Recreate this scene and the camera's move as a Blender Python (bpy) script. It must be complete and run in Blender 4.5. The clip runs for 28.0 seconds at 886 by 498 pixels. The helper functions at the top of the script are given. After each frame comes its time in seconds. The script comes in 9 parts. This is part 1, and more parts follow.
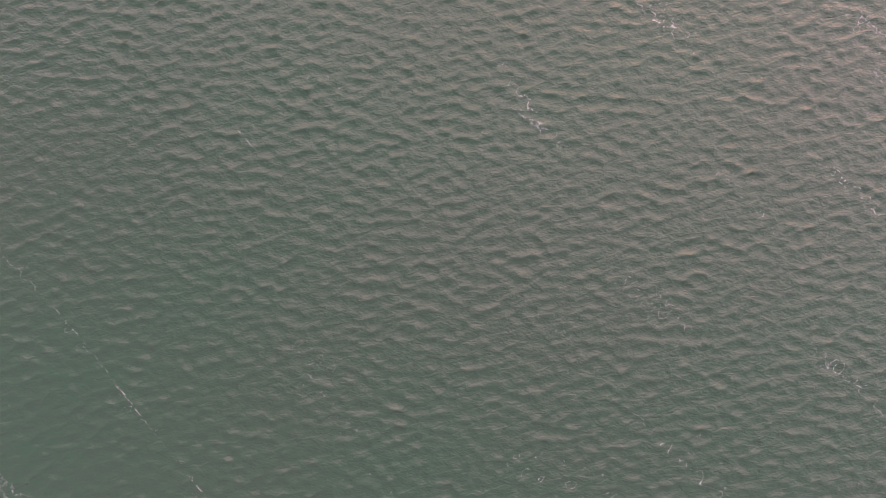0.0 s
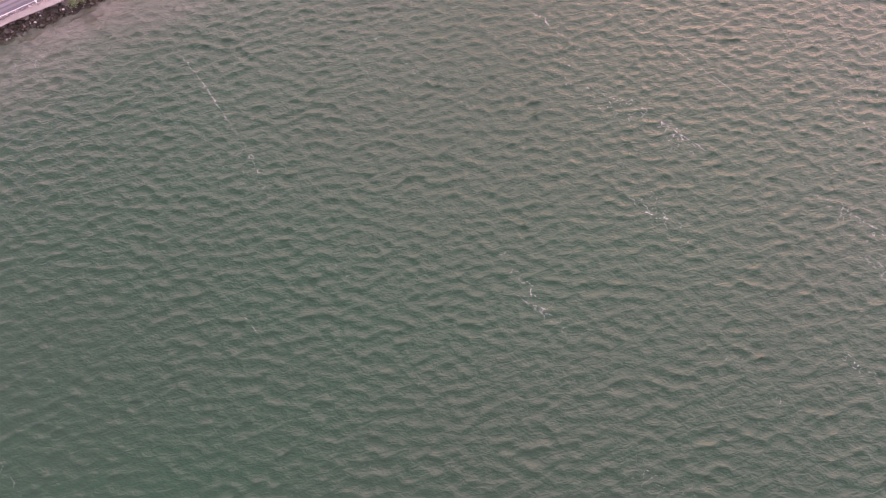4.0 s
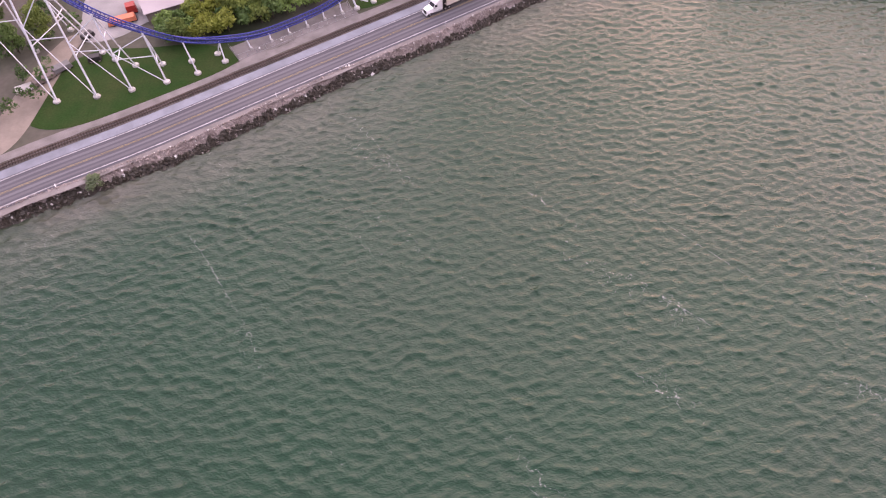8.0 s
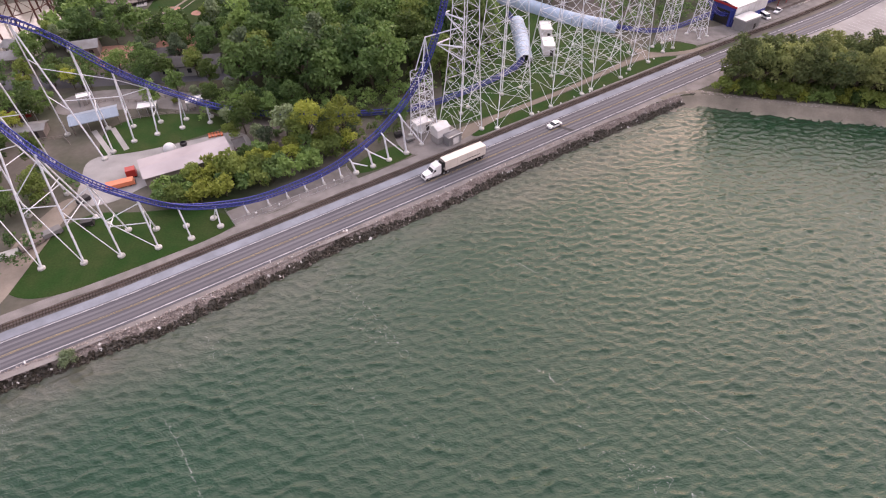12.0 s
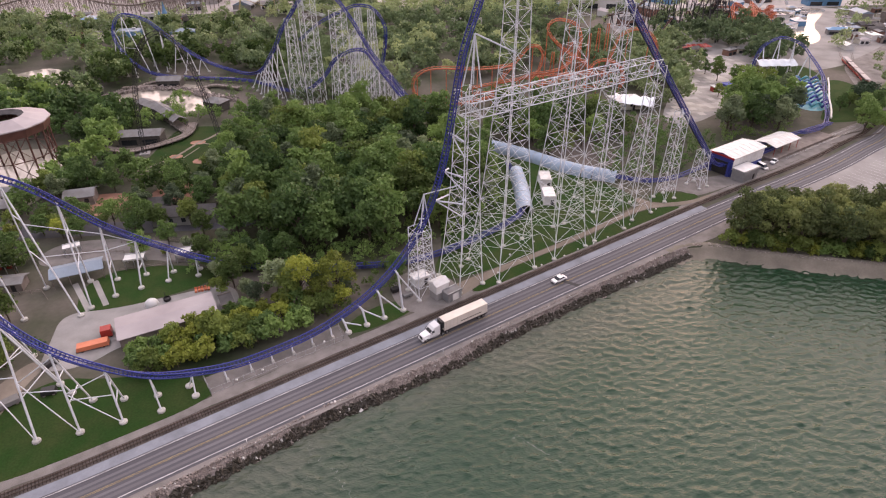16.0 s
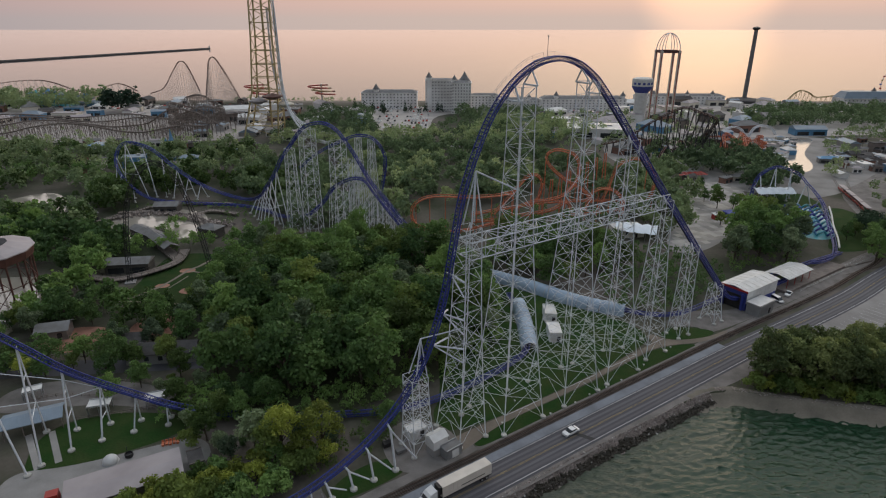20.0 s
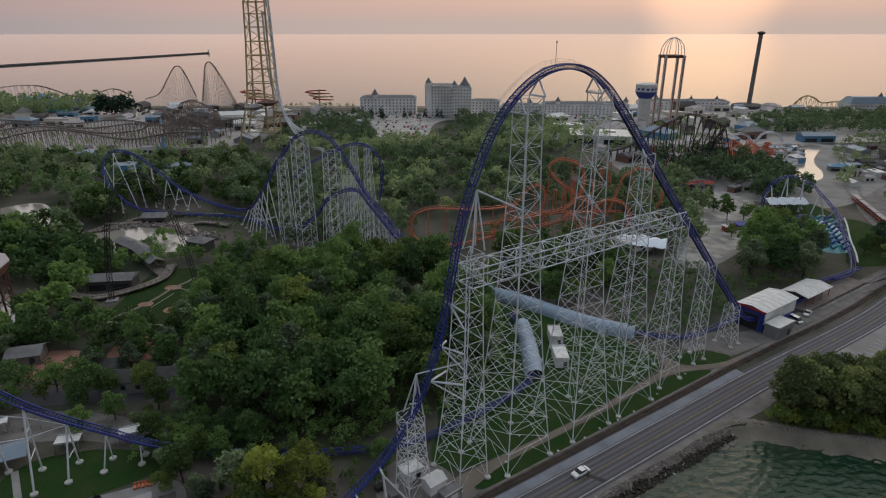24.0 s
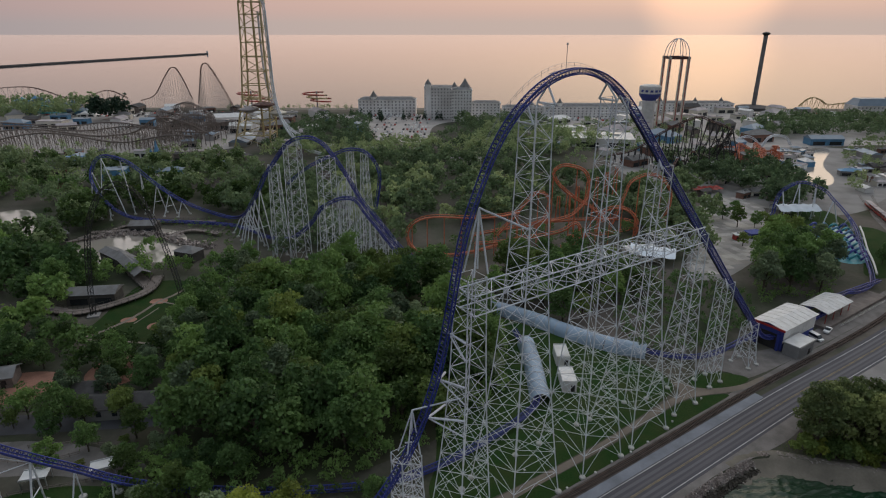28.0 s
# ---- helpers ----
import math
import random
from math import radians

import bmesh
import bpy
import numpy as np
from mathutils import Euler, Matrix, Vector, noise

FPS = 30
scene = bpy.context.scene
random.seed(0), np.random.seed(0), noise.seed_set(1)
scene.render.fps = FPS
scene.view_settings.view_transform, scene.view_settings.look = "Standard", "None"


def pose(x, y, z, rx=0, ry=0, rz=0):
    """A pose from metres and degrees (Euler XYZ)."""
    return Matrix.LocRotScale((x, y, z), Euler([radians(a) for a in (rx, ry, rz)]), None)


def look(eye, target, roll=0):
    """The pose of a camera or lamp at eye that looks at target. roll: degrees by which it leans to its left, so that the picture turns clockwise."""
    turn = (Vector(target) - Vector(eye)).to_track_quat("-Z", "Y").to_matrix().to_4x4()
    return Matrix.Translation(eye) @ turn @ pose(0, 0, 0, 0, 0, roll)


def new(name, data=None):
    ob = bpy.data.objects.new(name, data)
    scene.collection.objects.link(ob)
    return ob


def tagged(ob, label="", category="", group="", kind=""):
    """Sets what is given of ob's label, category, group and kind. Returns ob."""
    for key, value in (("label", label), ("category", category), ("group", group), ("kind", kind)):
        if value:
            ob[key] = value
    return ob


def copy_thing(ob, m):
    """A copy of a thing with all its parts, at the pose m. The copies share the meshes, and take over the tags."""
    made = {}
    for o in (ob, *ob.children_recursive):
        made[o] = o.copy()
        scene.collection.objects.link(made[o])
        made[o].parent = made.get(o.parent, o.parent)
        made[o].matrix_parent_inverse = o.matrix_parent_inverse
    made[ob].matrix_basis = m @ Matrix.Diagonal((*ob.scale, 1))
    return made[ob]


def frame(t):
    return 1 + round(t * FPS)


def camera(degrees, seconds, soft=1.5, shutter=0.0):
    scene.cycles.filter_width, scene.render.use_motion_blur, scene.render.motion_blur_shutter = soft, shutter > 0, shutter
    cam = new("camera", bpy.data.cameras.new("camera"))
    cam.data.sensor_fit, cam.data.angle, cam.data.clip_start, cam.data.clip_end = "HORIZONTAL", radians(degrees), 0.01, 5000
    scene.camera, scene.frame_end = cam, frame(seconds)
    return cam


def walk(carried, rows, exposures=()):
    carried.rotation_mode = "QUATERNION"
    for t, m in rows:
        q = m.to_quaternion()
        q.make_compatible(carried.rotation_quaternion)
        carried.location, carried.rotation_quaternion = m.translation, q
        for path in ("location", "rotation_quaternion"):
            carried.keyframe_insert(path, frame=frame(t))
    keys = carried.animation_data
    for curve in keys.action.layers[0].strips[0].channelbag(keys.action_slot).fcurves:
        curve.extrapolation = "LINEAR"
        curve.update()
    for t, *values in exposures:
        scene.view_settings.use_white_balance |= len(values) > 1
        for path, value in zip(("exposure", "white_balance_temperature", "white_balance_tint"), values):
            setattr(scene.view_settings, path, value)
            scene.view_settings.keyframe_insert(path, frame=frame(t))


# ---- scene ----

cam = camera(72.9, 28.0, soft=1.15)
PATH = [
    (0, (5.600, -16.164, 99.650), (5.594, -16.066, 97.652), -1.8),
    (1, (5.600, -15.934, 99.650), (5.586, -15.695, 97.664), -1.8),
    (2, (5.600, -15.534, 99.650), (5.578, -15.152, 97.687), -1.8),
    (3, (5.600, -14.964, 99.650), (5.570, -14.439, 97.720), -1.8),
    (4, (5.600, -14.224, 99.650), (5.562, -13.562, 97.763), -1.8),
    (5, (5.600, -13.314, 99.650), (5.555, -12.521, 97.814), -1.8),
    (5.75, (5.600, -12.520, 99.650), (5.549, -11.637, 97.855), -1.8),
    (6.5, (5.593, -11.625, 99.648), (5.539, -10.665, 97.894), -1.8),
    (7, (5.543, -11.005, 99.684), (5.49, -9.993, 97.96), -1.8),
    (7.5, (5.484, -10.251, 99.713), (5.433, -9.186, 98.021), -1.6),
    (8, (5.416, -9.384, 99.744), (5.367, -8.271, 98.084), -1.5),
    (8.5, (5.324, -8.397, 99.786), (5.277, -7.238, 98.157), -1.4),
    (9, (5.184, -7.258, 99.831), (5.139, -6.053, 98.236), -1.3),
    (9.5, (4.982, -5.899, 99.861), (4.94, -4.654, 98.297), -1.2),
    (10, (4.734, -4.368, 99.881), (4.695, -3.08, 98.351), -1.0),
    (10.5, (4.478, -2.705, 99.891), (4.442, -1.376, 98.396), -0.8),
    (11, (4.21, -0.936, 99.895), (4.176, 0.43, 98.435), -0.7),
    (11.5, (3.963, 0.814, 99.898), (3.932, 2.218, 98.475), -0.6),
    (12, (3.787, 2.553, 99.9), (3.756, 3.993, 98.513), -0.6),
    (12.5, (3.679, 4.293, 99.917), (3.65, 5.769, 98.568), -0.5),
    (14.5, (3.651, 11.584, 100.157), (3.62, 13.191, 98.967), -0.3),
    (15, (3.647, 13.399, 100.202), (3.616, 15.037, 99.055), -0.3),
    (15.5, (3.653, 15.175, 100.257), (3.622, 16.842, 99.151), -0.3),
    (16, (3.625, 17.01, 100.299), (3.595, 18.704, 99.237), -0.3),
    (16.5, (3.576, 18.869, 100.336), (3.546, 20.589, 99.316), -0.2),
    (17, (3.489, 20.701, 100.361), (3.461, 22.446, 99.385), -0.2),
    (17.5, (3.363, 22.473, 100.408), (3.336, 24.243, 99.477), -0.1),
    (18, (3.279, 24.292, 100.461), (3.253, 26.085, 99.575), -0.1),
    (18.5, (3.244, 26.136, 100.497), (3.219, 27.95, 99.656), -0.0),
    (19, (3.248, 27.914, 100.517), (3.222, 29.749, 99.722), -0.0),
    (19.5, (3.303, 29.606, 100.551), (3.276, 31.459, 99.797), 0.0),
    (20, (3.374, 31.351, 100.641), (3.347, 33.216, 99.919), -0.0),
    (20.5, (3.44, 33.072, 100.673), (3.413, 34.941, 99.961), 0.0),
    (21, (3.479, 34.768, 100.662), (3.452, 36.637, 99.95), 0.0),
    (21.5, (3.51, 36.445, 100.652), (3.483, 38.314, 99.941), 0.1),
    (23.5, (3.64, 42.951, 100.561), (3.613, 44.82, 99.851), -0.0),
    (24, (3.683, 44.559, 100.53), (3.655, 46.429, 99.82), -0.0),
    (24.5, (3.695, 46.098, 100.485), (3.667, 47.967, 99.776), -0.0),
    (25, (3.675, 47.606, 100.447), (3.648, 49.475, 99.737), -0.0),
    (25.5, (3.673, 49.163, 100.426), (3.645, 51.033, 99.717), -0.0),
    (26, (3.672, 50.702, 100.42), (3.645, 52.572, 99.711), 0.0),
    (26.5, (3.658, 52.26, 100.425), (3.63, 54.13, 99.717), -0.0),
    (27, (3.685, 53.828, 100.415), (3.658, 55.698, 99.706), -0.0),
    (27.5, (3.707, 55.347, 100.409), (3.678, 57.218, 99.701), -0.0),
    (28, (3.716, 56.868, 100.407), (3.688, 58.738, 99.699), 0.0),
]
walk(cam, [(t, look(eye, target, roll)) for t, eye, target, roll in PATH],
     exposures=[(0, 2.14, 7500, 68), (3, 2.1, 7450, 63), (6, 1.96, 7200, 55), (9, 1.81, 7050, 41), (13, 1.72, 7200, 30), (17, 1.03, 7300, 29), (18, 0.58, 7100, 19), (19, 0.42, 6850, 11), (20, 0.15, 6500, 8), (21, 0.03, 6450, 8), (28, -0.01, 6450, 8)])

# ---------------------------------------------------------------- light
SUN_AZ, SUN_EL = 21.5, 20.0        # degrees to the right of +y, above the horizon
sky_world = bpy.data.worlds.new("world")
scene.world = sky_world
sky_world.use_nodes = True
wn = sky_world.node_tree
wn.nodes.clear()
sky = wn.nodes.new("ShaderNodeTexSky")
sky.sky_type = "NISHITA"
sky.sun_disc = False
sky.sun_elevation = radians(SUN_EL)
sky.sun_rotation = radians(SUN_AZ)
sky.air_density, sky.dust_density, sky.ozone_density = 1.2, 6.0, 1.0
glow = wn.nodes.new("ShaderNodeBackground")
glow.inputs["Strength"].default_value = 0.01
wn.links.new(sky.outputs[0], glow.inputs[0])
# thin dawn haze: pink at the horizon, pale above, lake-grey just below it
coord = wn.nodes.new("ShaderNodeTexCoord")
split = wn.nodes.new("ShaderNodeSeparateXYZ")
wn.links.new(coord.outputs["Generated"], split.inputs[0])
ramp = wn.nodes.new("ShaderNodeValToRGB")
lift = wn.nodes.new("ShaderNodeMath")
lift.operation = "ADD"
lift.inputs[1].default_value = 0.1
wn.links.new(split.outputs["Z"], lift.inputs[0])
wn.links.new(lift.outputs[0], ramp.inputs["Fac"])
stops = ((0.07, (0.36, 0.302, 0.293)), (0.0985, (0.364, 0.302, 0.291)), (0.106, (0.385, 0.3, 0.286)), (0.118, (0.41, 0.299, 0.28)), (0.15, (0.433, 0.307, 0.282)), (0.22, (0.455, 0.358, 0.34)), (0.32, (0.55, 0.49, 0.47)), (0.6, (0.6, 0.65, 0.7)))
while len(ramp.color_ramp.elements) < len(stops):
    ramp.color_ramp.elements.new(0.5)
for e, (p, c) in zip(ramp.color_ramp.elements, stops):
    e.position, e.color = p, (*c, 1)
haze = wn.nodes.new("ShaderNodeBackground")
# the veil is brighter towards the rising sun than behind it
toward = wn.nodes.new("ShaderNodeVectorMath")
toward.operation = "DOT_PRODUCT"
toward.inputs[1].default_value = (math.sin(radians(SUN_AZ)), math.cos(radians(SUN_AZ)), 0.1)
wn.links.new(coord.outputs["Generated"], toward.inputs[0])
veil = wn.nodes.new("ShaderNodeMapRange")
veil.interpolation_type = "SMOOTHSTEP"
veil.inputs["From Min"].default_value, veil.inputs["From Max"].default_value = -0.2, 1.0
veil.inputs["To Min"].default_value, veil.inputs["To Max"].default_value = 0.55, 1.42
wn.links.new(toward.outputs["Value"], veil.inputs["Value"])
wn.links.new(veil.outputs[0], haze.inputs["Strength"])
cool = wn.nodes.new("ShaderNodeMapRange")
cool.interpolation_type = "SMOOTHSTEP"
cool.inputs["From Min"].default_value, cool.inputs["From Max"].default_value = 0.3, 0.98
wn.links.new(toward.outputs["Value"], cool.inputs["Value"])
shade = wn.nodes.new("ShaderNodeMix")
shade.data_type = "RGBA"
shade.inputs["A"].default_value, shade.inputs["B"].default_value = (0.93, 0.98, 1.06, 1), (1.05, 0.985, 0.92, 1)
wn.links.new(cool.outputs[0], shade.inputs["Factor"])
hue = wn.nodes.new("ShaderNodeMix")
hue.data_type, hue.blend_type = "RGBA", "MULTIPLY"
hue.inputs["Factor"].default_value = 1.0
wn.links.new(ramp.outputs[0], hue.inputs["A"])
wn.links.new(shade.outputs["Result"], hue.inputs["B"])
wn.links.new(hue.outputs["Result"], haze.inputs[0])
# the low sun's aureole in the haze
disc = wn.nodes.new("ShaderNodeVectorMath")
disc.operation = "DOT_PRODUCT"
disc.inputs[1].default_value = tuple(Vector((math.sin(radians(SUN_AZ)), math.cos(radians(SUN_AZ)), 0.05)).normalized())
wn.links.new(coord.outputs["Generated"], disc.inputs[0])
ring = wn.nodes.new("ShaderNodeMapRange")
ring.interpolation_type = "SMOOTHERSTEP"
ring.inputs["From Min"].default_value, ring.inputs["From Max"].default_value = 0.993, 1.0004
ring.inputs["To Max"].default_value = 0.4
wn.links.new(disc.outputs["Value"], ring.inputs["Value"])
halo = wn.nodes.new("ShaderNodeBackground")
halo.inputs[0].default_value = (1.0, 0.5, 0.22, 1)
wn.links.new(ring.outputs[0], halo.inputs["Strength"])
veiled = wn.nodes.new("ShaderNodeAddShader")
both = wn.nodes.new("ShaderNodeAddShader")
wo = wn.nodes.new("ShaderNodeOutputWorld")
wn.links.new(glow.outputs[0], both.inputs[0])
wn.links.new(haze.outputs[0], veiled.inputs[0])
wn.links.new(halo.outputs[0], veiled.inputs[1])
wn.links.new(veiled.outputs[0], both.inputs[1])
wn.links.new(both.outputs[0], wo.inputs[0])

sun = new("sun", bpy.data.lights.new("sun", "SUN"))
sun.data.energy, sun.data.angle, sun.data.color = 0.6, radians(130), (1.0, 0.76, 0.6)
sun_way = Vector((math.sin(radians(SUN_AZ)), math.cos(radians(SUN_AZ)), math.tan(radians(SUN_EL))))
sun.matrix_world = look(sun_way * 100, (0, 0, 0))

# ---------------------------------------------------------------- plan
# The shore road runs along u; v points inland from the bay.
ANG = radians(35.2)
CU, SU = math.cos(ANG), math.sin(ANG)
ROT = 35.2


def W(u, v, z=0.0):
    return Vector((u * CU - v * SU, u * SU + v * CU, z))


def ease(u, table):
    """Smooth value at u of a short table of (u, value)."""
    if u <= table[0][0]:
        return table[0][1]
    for (a, p), (b, q) in zip(table, table[1:]):
        if u <= b:
            k = (u - a) / (b - a)
            return p + (q - p) * k * k * (3 - 2 * k)
    return table[-1][1]


BEND = [(-400, 60), (-150, 14), (-80, 4.5), (-33, 1.3), (0, 0), (180, -0.6), (260, -2.5), (300, -1.0), (345, 5), (420, 30), (560, 110)]


def RD(u, v, z=0.0):
    """A place on the gently curved road corridor."""
    return W(u, v + ease(u, BEND), z)


# ---------------------------------------------------------------- mesh kit
class Geo:
    def __init__(self):
        self.v, self.f = [], []

    def add(self, verts, faces):
        n = len(self.v)
        self.v += [tuple(p) for p in verts]
        self.f += [tuple(i + n for i in q) for q in faces]
        return self

    def strut(self, a, b, r, n=4, r2=None):
        a, b = Vector(a), Vector(b)
        w = (b - a).normalized()
        s = w.cross(Vector((0, 0, 1)))
        s = s.normalized() if s.length > 1e-4 else Vector((1, 0, 0))
        t = s.cross(w)
        r2 = r if r2 is None else r2
        ring = [math.tau * (i + 0.5) / n for i in range(n)]
        verts = [a + (s * math.cos(q) + t * math.sin(q)) * r for q in ring] + [b + (s * math.cos(q) + t * math.sin(q)) * r2 for q in ring]
        faces = [(i, (i + 1) % n, n + (i + 1) % n, n + i) for i in range(n)] + [tuple(range(n))[::-1], tuple(range(n, 2 * n))]
        return self.add(verts, faces)

    def box(self, c, size, rz=0.0, top=1.0):
        """A box on its base centre c; top: how far its upper face narrows."""
        c, (x, y, z) = Vector(c), size
        co, si = math.cos(radians(rz)), math.sin(radians(rz))
        verts = []
        for h, k in ((0, 1.0), (z, top)):
            for sx, sy in ((-1, -1), (1, -1), (1, 1), (-1, 1)):
                px, py = sx * x / 2 * k, sy * y / 2 * k
                verts.append(c + Vector((px * co - py * si, px * si + py * co, h)))
        return self.add(verts, [(3, 2, 1, 0), (4, 5, 6, 7), (0, 1, 5, 4), (1, 2, 6, 5), (2, 3, 7, 6), (3, 0, 4, 7)])

    def prism(self, outline, z0, z1):
        """An upright prism over a flat outline of (x, y), counter-clockwise."""
        n = len(outline)
        verts = [(p[0], p[1], z0) for p in outline] + [(p[0], p[1], z1) for p in outline]
        return self.add(verts, [tuple(range(n))[::-1], tuple(range(n, 2 * n))] + [(i, (i + 1) % n, n + (i + 1) % n, n + i) for i in range(n)])

    def ribbon(self, rows):
        """A sheet through rows of points of one length."""
        m = len(rows[0])
        n = len(rows)
        return self.add([p for r in rows for p in r], [(i * m + j, (i + 1) * m + j, (i + 1) * m + j + 1, i * m + j + 1) for i in range(n - 1) for j in range(m - 1)])

    def tube(self, pts, r, n=6):
        """A round pipe through points."""
        pts = [Vector(p) for p in pts]
        rows = []
        for i, p in enumerate(pts):
            w = (pts[min(i + 1, len(pts) - 1)] - pts[max(i - 1, 0)]).normalized()
            s = w.cross(Vector((0, 0, 1)))
            s = s.normalized() if s.length > 0.02 else Vector((1, 0, 0))
            t = s.cross(w)
            rows.append([p + (s * math.cos(q) + t * math.sin(q)) * r for q in [math.tau * k / n for k in range(n)]])
        faces = [(i * n + j, i * n + (j + 1) % n, (i + 1) * n + (j + 1) % n, (i + 1) * n + j) for i in range(len(pts) - 1) for j in range(n)]
        return self.add([p for r_ in rows for p in r_], faces)

    def lathe(self, c, profile, n=24):
        """A turned body of (radius, height) steps about the upright axis at c."""
        c = Vector(c)
        verts = [c + Vector((r * math.cos(math.tau * k / n), r * math.sin(math.tau * k / n), h)) for r, h in profile for k in range(n)]
        m = len(profile)
        faces = [(i * n + j, i * n + (j + 1) % n, (i + 1) * n + (j + 1) % n, (i + 1) * n + j) for i in range(m - 1) for j in range(n)]
        faces += [tuple(range(n))[::-1], tuple(range((m - 1) * n, m * n))]
        return self.add(verts, faces)

    def mesh(self, name, material, smooth=False):
        me = bpy.data.meshes.new(name)
        me.from_pydata(self.v, [], self.f)
        if material:
            me.materials.append(material)
        if smooth:
            me.polygons.foreach_set("use_smooth", [True] * len(me.polygons))
        me.update()
        return me


def part(name, geo, material, parent, label="", smooth=False):
    """One mesh object; under parent, or a thing of its own when parent is None."""
    ob = new(name, geo.mesh(name, material, smooth) if isinstance(geo, Geo) else geo)
    if parent is not None:
        ob.parent = parent
        ob.matrix_parent_inverse = parent.matrix_basis.inverted()
    if label:
        tagged(ob, label)
    return ob


def thing(name, label, category, at=(0, 0, 0), rz=0.0, group="", kind=""):
    ob = new(name)
    ob.matrix_basis = pose(*at, 0, 0, rz)
    ob.empty_display_size = 0.5
    return tagged(ob, label, category, group, kind)


# ---------------------------------------------------------------- materials
def material(name, base, rough=0.7, metal=0.0, var=0.18, scale=0.35, fine=6.0, bump=0.15, tint=None, amount=0.5, spread=0.12, spec=0.4, island=False):
    """A worn surface: base colour, slow stains (towards tint), fine grain, relief, and a shift from piece to piece."""
    m = bpy.data.materials.new(name)
    m.use_nodes = True
    nt = m.node_tree
    p = nt.nodes["Principled BSDF"]
    p.inputs["Roughness"].default_value = rough
    p.inputs["Metallic"].default_value = metal
    p.inputs["Specular IOR Level"].default_value = spec
    geo = nt.nodes.new("ShaderNodeNewGeometry")
    n1, n2 = nt.nodes.new("ShaderNodeTexNoise"), nt.nodes.new("ShaderNodeTexNoise")
    n1.inputs["Scale"].default_value, n1.inputs["Detail"].default_value = scale, 5
    n2.inputs["Scale"].default_value, n2.inputs["Detail"].default_value = fine, 3
    for n in (n1, n2):
        nt.links.new(geo.outputs["Position"], n.inputs["Vector"])
    ramp = nt.nodes.new("ShaderNodeMapRange")
    ramp.inputs["From Min"].default_value, ramp.inputs["From Max"].default_value = 0.35, 0.68
    nt.links.new(n1.outputs["Fac"], ramp.inputs["Value"])
    mix = nt.nodes.new("ShaderNodeMix")
    mix.data_type = "RGBA"
    tint = tint or [c * (1 - var * 1.6) for c in base]
    mix.inputs["A"].default_value = (*base, 1)
    mix.inputs["B"].default_value = (*[b + (t - b) * amount * 2 if amount < 0.5 else t for b, t in zip(base, tint)], 1)
    nt.links.new(ramp.outputs[0], mix.inputs["Factor"])
    hsv = nt.nodes.new("ShaderNodeHueSaturation")
    info = nt.nodes.new("ShaderNodeObjectInfo")
    add = nt.nodes.new("ShaderNodeMath")
    add.operation = "MULTIPLY_ADD"
    add.inputs[1].default_value, add.inputs[2].default_value = var * 2, 1 - var
    nt.links.new(n2.outputs["Fac"], add.inputs[0])
    add2 = nt.nodes.new("ShaderNodeMath")
    add2.operation = "MULTIPLY_ADD"
    add2.inputs[1].default_value = spread * 2
    sub = nt.nodes.new("ShaderNodeMath")
    sub.operation = "SUBTRACT"
    sub.inputs[1].default_value = spread
    nt.links.new(add.outputs[0], sub.inputs[0])
    nt.links.new(geo.outputs["Random Per Island"] if island else info.outputs["Random"], add2.inputs[0])
    nt.links.new(sub.outputs[0], add2.inputs[2])
    nt.links.new(add2.outputs[0], hsv.inputs["Value"])
    nt.links.new(mix.outputs["Result"], hsv.inputs["Color"])
    nt.links.new(hsv.outputs["Color"], p.inputs["Base Color"])
    if bump:
        b = nt.nodes.new("ShaderNodeBump")
        b.inputs["Strength"].default_value, b.inputs["Distance"].default_value = bump, 0.05
        nt.links.new(n2.outputs["Fac"], b.inputs["Height"])
        nt.links.new(b.outputs[0], p.inputs["Normal"])
    return m


